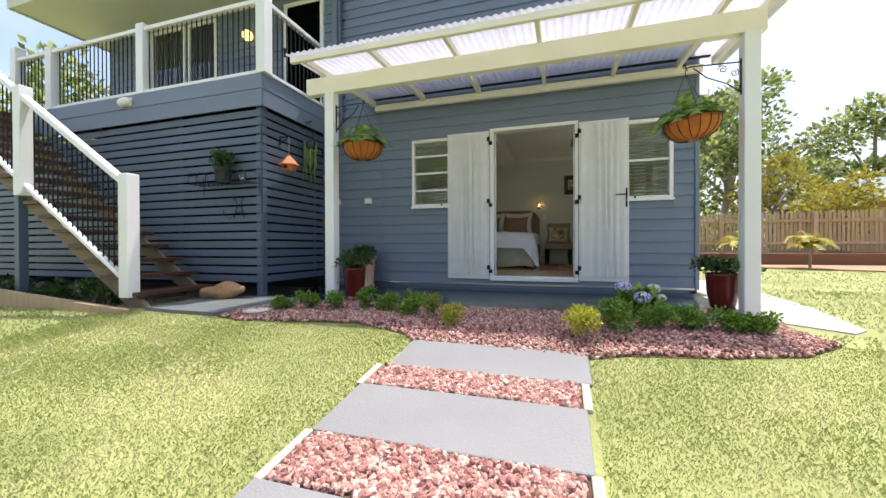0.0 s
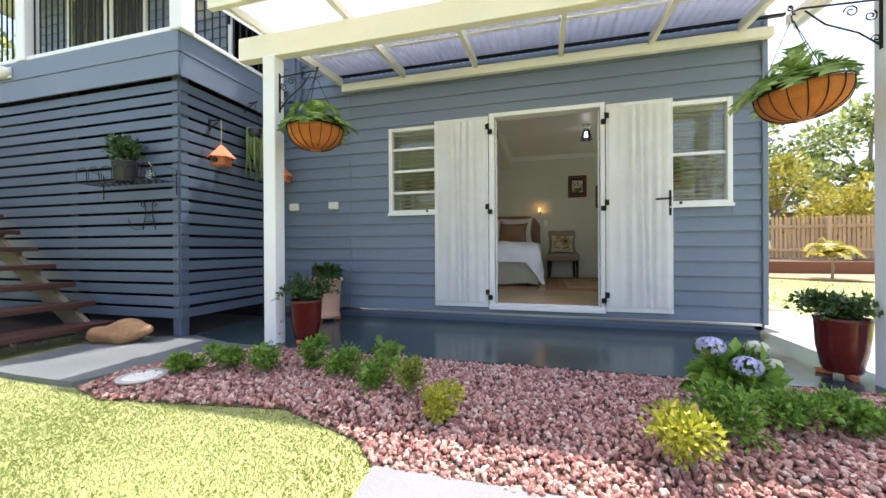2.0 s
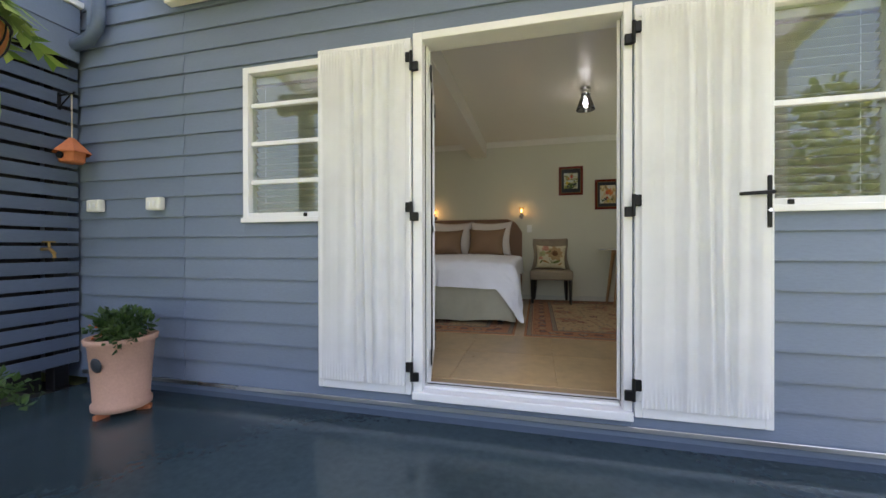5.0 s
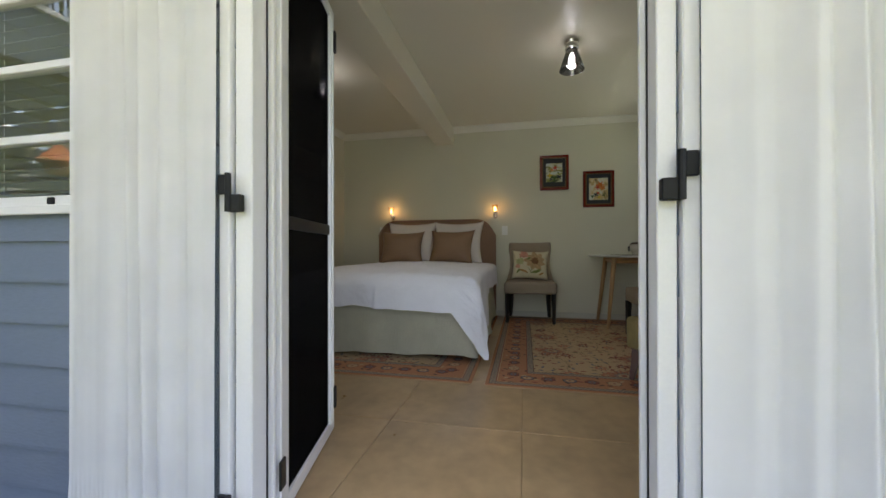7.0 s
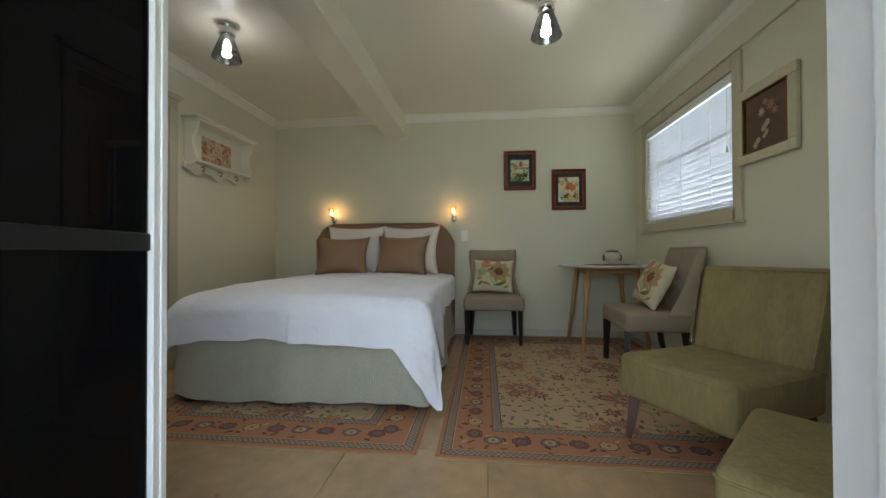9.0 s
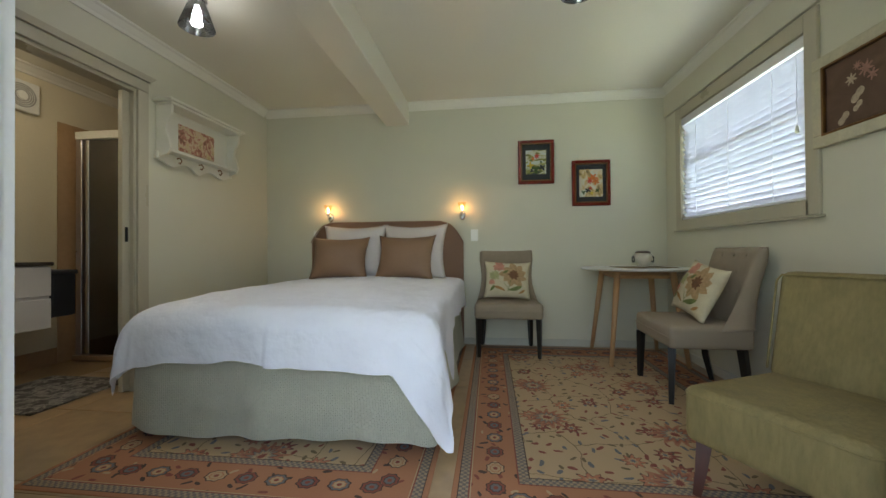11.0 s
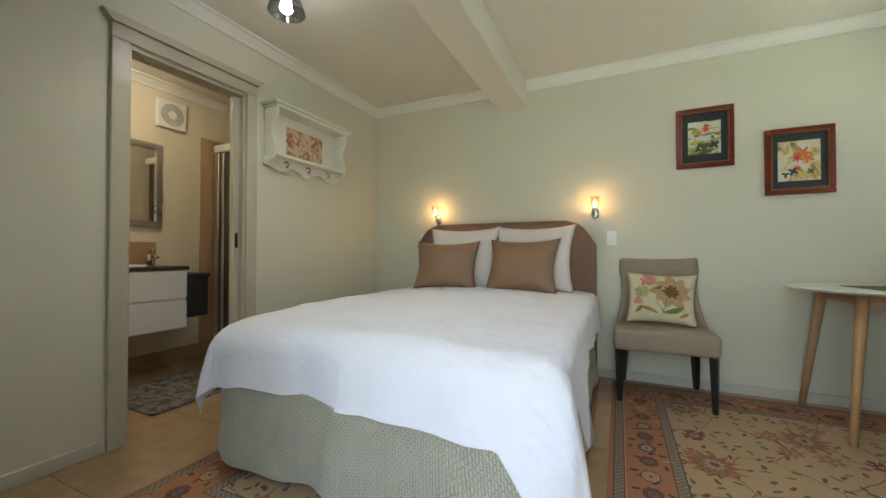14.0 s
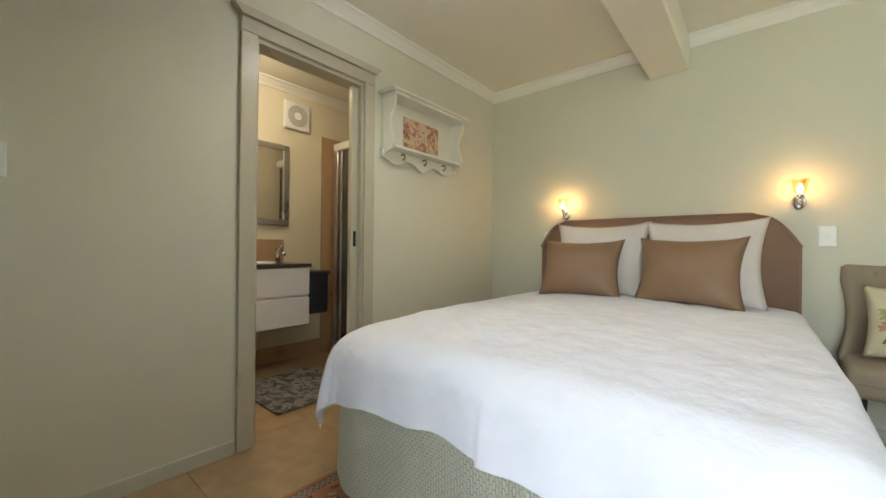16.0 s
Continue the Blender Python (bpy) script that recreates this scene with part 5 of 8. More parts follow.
# ---- dining chairs ----
def dining_chair():
    t = thing("dining_chair", pose(0, 0, 0), "taupe linen dining chair with a buttoned back and black legs", "chair", "taupe dining chairs")
    bm = box(B(), -0.30, 0.30, -0.26, 0.22, 0.335, 0.475, 0.03, 3)
    for v in bm.verts:
        if v.co.z > 0.45:
            v.co.z += 0.02 * (1 - (v.co.x / 0.3) ** 2)
        if v.co.y > 0.1:
            v.co.x *= 0.93
    part("seat", bm, M_TAUPE, t, "", True)
    bm = B()
    path_rod(bm, [(-0.295, -0.262, 0.405), (0.295, -0.262, 0.405)], 0.004)
    part("seam", bm, M_TAUPE, t)
    # back: slightly waisted, leaning, dimpled at the buttons
    bm = B()
    n, k2 = 26, 24
    fr, bk = {}, {}
    btn = [(u, v) for v in (0.45, 0.68, 0.90) for u in ((-0.5, 0, 0.5) if v != 0.68 else (-0.66, -0.25, 0.25, 0.66))]
    for j in range(k2 + 1):
        v = j / k2
        z = 0.45 + 0.50 * v
        w = 0.285 - 0.05 * math.sin(math.pi * min(1, v * 1.25)) * 0.6 - 0.025 * v
        lean = 0.19 + 0.10 * v
        for i in range(n + 1):
            u = 2 * i / n - 1
            e = (1 - abs(u) ** 8) ** 0.5 * (1 - max(0, (v - 0.5) * 2) ** 10) ** 0.5
            dip = sum(0.016 * math.exp(-(((u - a) * w) ** 2 + ((v - b) * 0.5) ** 2) / 0.0008) for a, b in btn)
            wing = 0.15 * abs(u) ** 5 * max(0.0, 1 - v * 1.15) ** 1.4
            fr[i, j] = bm.verts.new((u * w * (1 + 0.05 * max(0.0, 0.35 - v)), lean - 0.035 * e + dip - 0.012 * (u * u) - wing, z))
            bk[i, j] = bm.verts.new((u * w, lean + 0.035 * e + 0.01, z))
    for j in range(k2):
        for i in range(n):
            bm.faces.new((fr[i, j], fr[i + 1, j], fr[i + 1, j + 1], fr[i, j + 1]))
            bm.faces.new((bk[i, j], bk[i, j + 1], bk[i + 1, j + 1], bk[i + 1, j]))
    for j in range(k2):
        for i in (0, n):
            bm.faces.new((fr[i, j], fr[i, j + 1], bk[i, j + 1], bk[i, j]))
    for i in range(n):
        for j in (0, k2):
            bm.faces.new((fr[i, j], fr[i + 1, j], bk[i + 1, j], bk[i, j]))
    bmesh.ops.recalc_face_normals(bm, faces=bm.faces[:])
    back = part("backrest", bm, M_TAUPE, t, "buttoned linen backrest", True)
    for a, b in btn:
        w = 0.285 - 0.05 * math.sin(math.pi * min(1, b * 1.25)) * 0.6 - 0.025 * b
        bm = B()
        bmesh.ops.create_uvsphere(bm, u_segments=8, v_segments=6, radius=0.010, matrix=Matrix.Translation((a * w, 0.19 + 0.10 * b - 0.021, 0.45 + 0.5 * b)))
        part("button", bm, M_TAUPE, back, "", True)
    for sx in (-1, 1):
        bm = rod(B(), (sx * 0.262, -0.232, 0.34), (sx * 0.265, -0.240, 0.0), 0.031, 0.020, 4)
        part("leg", bm, M_BLACKWOOD, t, "black lacquered leg")
        bm = path_rod(B(), [(sx * 0.225, 0.17, 0.36), (sx * 0.23, 0.19, 0.18), (sx * 0.24, 0.235, 0.0)], [0.03, 0.027, 0.02], 4)
        part("leg", bm, M_BLACKWOOD, t, "black lacquered leg")
    return t


ch1 = dining_chair()
ch1.matrix_world = pose(-0.09, 8.955, FLOOR + 0.011, 0, 0, 0)
ch2 = copy_thing(ch1, pose(1.09, 8.07, FLOOR + 0.011, 0, 0, -92))


def floral_cushion(m):
    c = thing("floral_cushion", m, "cream cushion printed with large brown and green flowers", "cushion", "floral cushions")
    part("filling", cushion(0.42, 0.42, 0.13), M_FLORAL, c, "", True)
    # printed blooms, laid on the cloth
    tints = {n: mat("printed_" + n, col, 0.9, var=0.35, big=40, fine=150) for n, col in (("beige_petal", (0.42, 0.28, 0.14)), ("brown_heart", (0.16, 0.075, 0.03)), ("pink_petal", (0.52, 0.24, 0.17)), ("sage_floret", (0.36, 0.36, 0.17)), ("green_leaf", (0.14, 0.17, 0.05)), ("rust_leaf", (0.36, 0.20, 0.07)))}

    def y_at(px, pz, lift):
        u, v = px / 0.21, pz / 0.21
        return -0.065 * (max(0, 1 - abs(u) ** 2.4) ** 0.6) * (max(0, 1 - abs(v) ** 2.4) ** 0.6) - lift

    def petal(bm, x0, z0, a, l, w, lift):
        """One leaf or petal, pointed at both ends, following the swell of the cloth."""
        left, right = [], []
        for k in range(6):
            f = k / 5
            hw = w * math.sin(math.pi * min(1, 0.08 + 0.92 * f)) ** 0.8 * (0.6 + 0.5 * f)
            bend = a + 0.25 * (f - 0.5)
            px, pz = x0 + l * f * math.cos(bend), z0 + l * f * math.sin(bend)
            for row, sg in ((left, -1), (right, 1)):
                qx, qz = px - sg * hw * math.sin(bend), pz + sg * hw * math.cos(bend)
                qx, qz = max(-0.19, min(0.19, qx)), max(-0.19, min(0.19, qz))
                row.append(bm.verts.new((qx, y_at(qx, qz, lift), qz)))
        for k in range(5):
            bm.faces.new((left[k], right[k], right[k + 1], left[k + 1]))
    for x0, z0, r, n, w, tint, lift in ((0.055, 0.045, 0.135, 9, 0.040, "beige_petal", 0.003), (0.055, 0.045, 0.058, 9, 0.014, "brown_heart", 0.0045), (-0.075, 0.135, 0.062, 7, 0.020, "pink_petal", 0.003), (-0.115, 0.035, 0.058, 11, 0.012, "sage_floret", 0.003), (-0.135, -0.04, 0.035, 7, 0.010, "pink_petal", 0.004)):
        bm = B()
        for p in range(n):
            petal(bm, x0, z0, 2 * math.pi * p / n + 0.2, r * (0.85 + 0.3 * ((p * 7) % 5) / 5), w, lift + 0.0003 * (p % 3))
        bmesh.ops.remove_doubles(bm, verts=bm.verts[:], dist=0.008)
        part("printed_bloom", bm, tints[tint], c)
    for x0, z0, a, l, w, tint in ((-0.01, -0.16, 1.25, 0.20, 0.003, "green_leaf"), (-0.02, -0.13, 2.6, 0.12, 0.018, "rust_leaf"), (0.01, -0.12, 0.25, 0.13, 0.024, "green_leaf"), (0.02, -0.15, 1.9, 0.13, 0.003, "green_leaf"), (0.10, -0.15, 0.5, 0.07, 0.014, "rust_leaf"), (-0.15, -0.13, 0.9, 0.07, 0.016, "green_leaf"), (-0.04, 0.06, 0.6, 0.06, 0.015, "green_leaf")):
        bm = B()
        petal(bm, x0, z0, a, l, w, 0.0036)
        part("printed_leaf", bm, tints[tint], c)
    return c


floral_cushion(pose(-0.09, 8.965, FLOOR + 0.675, -16, 2, 0) @ Matrix.Diagonal((1.04, 1, 0.86, 1)))
floral_cushion(pose(1.13, 8.06, FLOOR + 0.68, -24, 8, -92) @ Matrix.Diagonal((1.06, 1, 0.88, 1)))

# ---- round table ----
tb = thing("round_table", pose(1.01, 8.84, FLOOR + 0.011) @ Matrix.Diagonal((1.04, 1.04, 1.045, 1)), "round white-topped dining table on splayed oak legs", "table")
part("tabletop", lathe(B(), [(0, 0.735), (0.40, 0.735), (0.43, 0.748), (0.425, 0.754), (0, 0.754)], 56), M_TABLETOP, tb, "white laminate top")
bm = B()
for a in range(4):
    q = math.radians(45 + 90 * a)
    q2 = math.radians(135 + 90 * a)
    p0, p1 = Vector((0.27 * math.cos(q), 0.27 * math.sin(q), 0.70)), Vector((0.27 * math.cos(q2), 0.27 * math.sin(q2), 0.70))
    rod(bm, p0, p1, 0.028, 0.028, 4)
part("apron", bm, M_OAK, tb)
for a in range(4):
    q = math.radians(45 + 90 * a)
    part("leg", rod(B(), (0.29 * math.cos(q), 0.29 * math.sin(q), 0.735), (0.40 * math.cos(q), 0.40 * math.sin(q), 0), 0.026, 0.016, 14), M_OAK, tb, "tapered oak leg", True)
pm = thing("placemat", pose(1.06, 8.80, FLOOR + 0.7995, 0, 0, 8), "woven olive-brown placemat on the white table", "placemat")
part("weave", box(B(), -0.22, 0.22, -0.15, 0.15, 0, 0.004, 0.001), mat("olive_weave", (0.20, 0.15, 0.07), 0.9, var=0.3, big=20, fine=160, bump=0.6), pm)
pt = thing("ceramic_pot", pose(1.07, 8.82, FLOOR + 0.804) @ Matrix.Diagonal((0.86, 0.86, 0.92, 1)), "lidded ivory ceramic pot with dark ring handles", "pot")
part("body", lathe(B(), [(0, 0), (0.05, 0), (0.052, 0.012), (0.042, 0.02), (0.075, 0.05), (0.088, 0.085), (0.082, 0.115), (0.066, 0.128), (0.0, 0.128)], 32), mat("ivory_glaze", (0.60, 0.55, 0.45), 0.2, var=0.06), pt, "", True)
part("lid", lathe(B(), [(0.07, 0.128), (0.072, 0.138), (0.05, 0.15), (0, 0.153)], 32), mat("brown_glaze", (0.11, 0.075, 0.05), 0.3), pt, "brown lid", True)
for s in (-1, 1):
    bm = B()
    path_rod(bm, [(s * 0.092 + s * 0.0, 0.028 * math.sin(a), 0.072 + 0.028 * math.cos(a)) for a in [2 * math.pi * k / 14 for k in range(15)]], 0.006, 6)
    part("ring_handle", bm, M_BLACKWOOD, pt)


# ---- olive slipper chairs ----
def slipper_chair():
    t = thing("slipper_chair", pose(0, 0, 0), "armless olive-green chenille slipper chair with dark wooden legs", "chair", "olive slipper chairs")
    bm = box(B(), -0.268, 0.268, -0.36, 0.25, 0.205, 0.412, 0.03, 3)
    for v in bm.verts:
        if v.co.z > 0.37:
            v.co.z += 0.018 * (1 - (v.co.x / 0.268) ** 2) - 0.03 * max(0, (v.co.y + 0.1))
    s = part("seat", bm, M_GREEN, t, "", True)
    bm = B()
    path_rod(bm, [(-0.266, 0.24, 0.385), (-0.266, -0.34, 0.388), (-0.25, -0.358, 0.388), (0.25, -0.358, 0.388), (0.266, -0.34, 0.388), (0.266, 0.24, 0.385)], 0.005, 6)
    part("piping", bm, M_GREEN, s)
    bm = box(B(), -0.262, 0.262, -0.055, 0.055, 0, 0.45, 0.03, 3)
    for v in bm.verts:
        f = v.co.z / 0.45
        v.co.y += 0.20 + 0.11 * f + 0.02 * (v.co.x / 0.268) ** 2 * f
        v.co.z += 0.385
        v.co.x *= 1.0 + 0.06 * f
    bk = part("backrest", bm, M_GREEN, t, "", True)
    bm = B()
    path_rod(bm, [(-0.263, 0.15, 0.42), (-0.277, 0.252, 0.795), (-0.262, 0.262, 0.822), (0.262, 0.262, 0.822), (0.277, 0.252, 0.795), (0.263, 0.15, 0.42)], 0.005, 6)
    part("piping", bm, M_GREEN, bk)
    for sx in (-1, 1):
        part("leg", path_rod(B(), [(sx * 0.225, -0.30, 0.205), (sx * 0.228, -0.315, 0.10), (sx * 0.232, -0.335, 0.0)], [0.036, 0.028, 0.019], 4), M_MAHOG, t, "dark mahogany leg")
        part("leg", path_rod(B(), [(sx * 0.225, 0.19, 0.205), (sx * 0.225, 0.23, 0.10), (sx * 0.225, 0.29, 0.0)], [0.032, 0.026, 0.019], 4), M_MAHOG, t, "dark mahogany leg")
    return t


sl = slipper_chair()
sl.matrix_world = pose(0.931, 6.861, FLOOR + 0.011, 0, 0, -62.5)
copy_thing(sl, pose(0.80, 5.88, FLOOR + 0.003, 0, 0, -131))


# ---- pictures ----
def wall_picture(m, w, h, fw, frame_m, mats, inner, label):
    t = thing("framed_picture", m, label, "picture")
    bm = B()
    for x0, x1, z0, z1 in ((-w / 2, w / 2, h / 2 - fw, h / 2), (-w / 2, w / 2, -h / 2, -h / 2 + fw), (-w / 2, -w / 2 + fw, -h / 2 + fw, h / 2 - fw), (w / 2 - fw, w / 2, -h / 2 + fw, h / 2 - fw)):
        box(bm, x0, x1, -0.028, -0.002, z0, z1, 0.005)
    fr = part("frame", bm, frame_m, t)
    bm = B()
    g2 = fw - 0.006
    for x0, x1, z0, z1 in ((-w / 2 + g2, w / 2 - g2, h / 2 - fw - 0.006, h / 2 - g2), (-w / 2 + g2, w / 2 - g2, -h / 2 + g2, -h / 2 + fw + 0.006), (-w / 2 + g2, -w / 2 + fw + 0.006, -h / 2 + fw, h / 2 - fw), (w / 2 - fw - 0.006, w / 2 - g2, -h / 2 + fw, h / 2 - fw)):
        box(bm, x0, x1, -0.030, -0.012, z0, z1, 0.002)
    part("slip", bm, mats[0], fr)
    iw, ih = inner
    part("mount", box(B(), -w / 2 + fw, w / 2 - fw, -0.010, -0.004, -h / 2 + fw, h / 2 - fw), mats[1], t)
    part("painting", box(B(), -iw / 2, iw / 2, -0.014, -0.0105, -ih / 2 - 0.0, ih / 2), mats[2], t)
    return t


def blooms(t, items):
    """Painted blobs raised a hair off the paper: (x, z, radius, petals, material)."""
    for x0, z0, r, n, mm in items:
        r *= 0.72
        bm = B()
        c = bm.verts.new((x0, -0.0150, z0))
        ring = [bm.verts.new((x0 + r * (0.75 + 0.35 * math.sin(n * a + x0 * 90)) * math.cos(a), -0.0147, z0 + r * (0.75 + 0.35 * math.sin(n * a + x0 * 90)) * math.sin(a))) for a in [2 * math.pi * k / 28 for k in range(28)]]
        for k in range(28):
            bm.faces.new((c, ring[k], ring[(k + 1) % 28]))
        part("painted_patch", bm, mm, t)


M_REDFRAME = mat("red_mahogany_frame", (0.16, 0.022, 0.012), 0.25, var=0.25, big=6, fine=50, stretch=(1, 1, 1))
M_GILT = mat("dark_gilt", (0.18, 0.09, 0.03), 0.35, metal=0.6)
M_DMOUNT = mat("charcoal_mount", (0.035, 0.038, 0.042), 0.8, var=0.1)
P1 = painted("watercolour_sky_and_reeds", [(0.30, (0.05, 0.07, 0.06)), (0.42, (0.30, 0.30, 0.06)), (0.5, (0.62, 0.60, 0.45)), (0.62, (0.55, 0.62, 0.60)), (0.72, (0.70, 0.68, 0.58))], 14, 1.3, stretch=(0.7, 1, 1.6))
P2 = painted("watercolour_autumn", [(0.28, (0.12, 0.10, 0.06)), (0.42, (0.55, 0.40, 0.16)), (0.52, (0.68, 0.58, 0.38)), (0.64, (0.60, 0.66, 0.60)), (0.74, (0.70, 0.62, 0.42))], 13, 5.1, stretch=(1.2, 1, 0.9))
C_R, C_O, C_G, C_Y, C_K = [mat("paint_" + n, c, 0.7, var=0.3, big=60, fine=200) for n, c in (("red", (0.55, 0.06, 0.03)), ("orange", (0.62, 0.17, 0.03)), ("green", (0.06, 0.10, 0.02)), ("yellow", (0.62, 0.45, 0.04)), ("dark", (0.03, 0.035, 0.04)))]
p1 = wall_picture(pose(0.217, YB, 2.45), 0.355, 0.44, 0.036, M_REDFRAME, (M_GILT, M_DMOUNT, P1), (0.20, 0.24), "red mahogany framed watercolour of a lotus, dark mount")
blooms(p1, [(0.01, 0.06, 0.042, 7, C_R), (-0.03, 0.035, 0.028, 5, C_O), (-0.055, -0.03, 0.045, 4, C_Y), (0.0, -0.07, 0.06, 3, C_G), (0.06, -0.055, 0.045, 4, C_K), (0.05, 0.0, 0.02, 5, C_G), (-0.04, -0.085, 0.03, 3, C_K)])
p2 = wall_picture(pose(0.745, YB, 2.225), 0.365, 0.45, 0.036, M_REDFRAME, (M_GILT, M_DMOUNT, P2), (0.22, 0.27), "red mahogany framed watercolour of an autumn tree")
blooms(p2, [(0.02, 0.05, 0.065, 6, C_O), (0.045, 0.015, 0.05, 5, C_O), (-0.01, 0.02, 0.045, 7, C_R), (-0.03, -0.07, 0.04, 4, C_K), (-0.005, -0.05, 0.025, 5, C_R), (0.06, -0.075, 0.03, 4, C_G), (-0.07, -0.09, 0.03, 3, C_G), (0.01, -0.1, 0.03, 5, C_Y)])
P3 = painted("sepia_still_life_ground", [(0.3, (0.09, 0.05, 0.03)), (0.55, (0.14, 0.08, 0.05)), (0.75, (0.22, 0.13, 0.08))], 6, 2.2)
C_S, C_P = mat("paint_cream", (0.42, 0.34, 0.24), 0.7, var=0.3, big=50, fine=160), mat("paint_rose", (0.32, 0.17, 0.13), 0.7, var=0.35, big=50, fine=160)
p3 = wall_picture(pose(XR, 7.31, 2.30, 0, 0, -90), 0.465, 0.46, 0.062, mat("distressed_cream_frame", (0.52, 0.48, 0.34), 0.6, var=0.15, big=10, fine=60), (M_GILT, P3, P3), (0.32, 0.32), "distressed cream framed sepia still life of flowers in a vase")
blooms(p3, [(0.0, -0.035, 0.05, 2, C_S), (0.0, -0.085, 0.035, 2, C_S), (0.04, 0.07, 0.05, 8, C_P), (-0.03, 0.05, 0.04, 7, C_S), (0.07, 0.03, 0.035, 6, C_P), (0.0, 0.1, 0.03, 8, C_P), (-0.07, -0.12, 0.045, 2, C_S)])


# ---- sconces, lights, switches ----
def sconce(x):
    t = thing("wall_sconce", pose(x, YB, 1.972), "lit chrome wall sconce with a fluted crystal shade", "wall light", "sconces over the bed")
    bm = B()
    lathe(bm, [(0, 0), (0.034, 0), (0.032, 0.010), (0.02, 0.016), (0, 0.018)], 24)
    bmesh.ops.rotate(bm, verts=bm.verts, matrix=Matrix.Rotation(radians(90), 3, "X"))
    for v in bm.verts:
        v.co.z = v.co.z * 1.5 - 0.04
    part("backplate", bm, M_CHROME, t, "", True)
    part("arm", path_rod(B(), [(0, -0.014, -0.045), (0, -0.04, -0.06), (0, -0.065, -0.05), (0, -0.07, -0.02)], 0.007, 8), M_CHROME, t, "", True)
    part("cup", lathe(B(), [(0.0, -0.022), (0.018, -0.02), (0.024, -0.002), (0.02, 0.0), (0, 0.0)], 20, (0, -0.07, 0)), M_CHROME, t, "", True)
    bm = B()
    prof = [(0.020, 0.0), (0.030, 0.03), (0.034, 0.06), (0.042, 0.085)]
    rings = []
    for r, z in prof:
        rings.append([bm.verts.new((r * (1 + 0.08 * (k % 2)) * math.cos(2 * math.pi * k / 20), -0.07 + r * (1 + 0.08 * (k % 2)) * math.sin(2 * math.pi * k / 20), z)) for k in range(20)])
    for a, b in zip(rings, rings[1:]):
        for k in range(20):
            bm.faces.new((a[k], a[(k + 1) % 20], b[(k + 1) % 20], b[k]))
    sh = part("shade", bm, M_CRYSTAL, t, "fluted crystal shade")
    sh.visible_shadow = False
    bl = part("bulb", lathe(B(), [(0, 0.004), (0.010, 0.012), (0.013, 0.03), (0.006, 0.055), (0, 0.062)], 12, (0, -0.07, 0)), M_WARMBULB, t, "glowing candle bulb", True)
    bl.visible_shadow = False
    lamp("sconce_lamp", "POINT", pose(x, YB - 0.07, 1.985), 0.14, (1.0, 0.54, 0.22), 0.02)
    return t


sconce(-1.945), sconce(-0.525)


def ceiling_light(x, y, energy):
    t = thing("ceiling_light", pose(x, y, CEIL) @ Matrix.Diagonal((1.06, 1.06, 1.4, 1)), "lit chrome ceiling light with a smoked glass cone shade", "ceiling light", "ceiling lights")
    part("base", lathe(B(), [(0, 0), (0.055, 0), (0.055, -0.012), (0.044, -0.016), (0.044, -0.034), (0.05, -0.036), (0.05, -0.05), (0, -0.05)], 32), M_CHROME, t, "", True)
    part("shade", lathe(B(), [(0.036, -0.048), (0.045, -0.07), (0.088, -0.165), (0.090, -0.168), (0.047, -0.07), (0.038, -0.048)], 36), M_SMOKE, t, "smoked glass cone", True)
    part("socket", rod(B(), (0, 0, -0.05), (0, 0, -0.075), 0.018), M_CHROME, t)
    part("bulb", lathe(B(), [(0, -0.074), (0.012, -0.078), (0.021, -0.100), (0.024, -0.118), (0.017, -0.136), (0, -0.142)], 20), M_BULB, t, "glowing white bulb", True).visible_shadow = False
    lamp("ceiling_lamp", "POINT", pose(x, y, CEIL - 0.185), energy, (1.0, 0.94, 0.82), 0.03)
    return t


ceiling_light(0.21, 7.34, LAMP_W), ceiling_light(-1.94, 7.36, LAMP_W)


def switch(m, w, h, n):
    t = thing("light_switch", m, "white plastic wall switch plate", "switch")
    part("plate", box(B(), -w / 2, w / 2, -0.009, 0, -h / 2, h / 2, 0.003), M_PLASTIC, t)
    for k in range(n):
        part("rocker", box(B(), -0.008, 0.008, -0.013, -0.0085, (k - (n - 1) / 2) * 0.04 - 0.012, (k - (n - 1) / 2) * 0.04 + 0.012, 0.002), M_PLASTIC, t)


switch(pose(-0.405, YB, 1.725), 0.075, 0.118, 1)
switch(pose(-2.10, YB, 1.735), 0.075, 0.118, 1)
switch(pose(XL, 6.13, 1.915, 0, 0, 90), 0.085, 0.12, 2)

# ---- side window with blind ----
w5 = thing("window_5", pose(XR, (SW[0] + SW[1]) / 2, SW[2]), "side window with taupe architrave and lowered white venetian blind", "window", kind="structure")
hy, H = (SW[1] - SW[0]) / 2, SW[3] - SW[2]
bm = B()
for y0, y1, z0, z1 in ((-hy - 0.085, -hy, -0.085, H + 0.10), (hy, hy + 0.085, -0.085, H + 0.10), (-hy, hy, H, H + 0.10), (-hy - 0.02, hy + 0.02, -0.085, 0)):
    box(bm, -0.02, 0.0, y0, y1, z0, z1, 0.004)
part("architrave", bm, M_TRIM, w5)
part("window_sill", box(B(), -0.034, 0.0, -hy - 0.10, hy + 0.10, -0.10, -0.086, 0.003), M_TRIM, w5)
bm = B()
for y0, y1, z0, z1 in ((-hy, -hy + 0.04, 0, H), (hy - 0.04, hy, 0, H), (-hy + 0.04, hy - 0.04, H - 0.04, H), (-hy + 0.04, hy - 0.04, 0, 0.04), (-hy + 0.04, hy - 0.04, H * 0.55, H * 0.55 + 0.03)):
    box(bm, 0.035, 0.06, y0, y1, z0, z1, 0.003)
part("window_frame", bm, M_WHITE, w5)
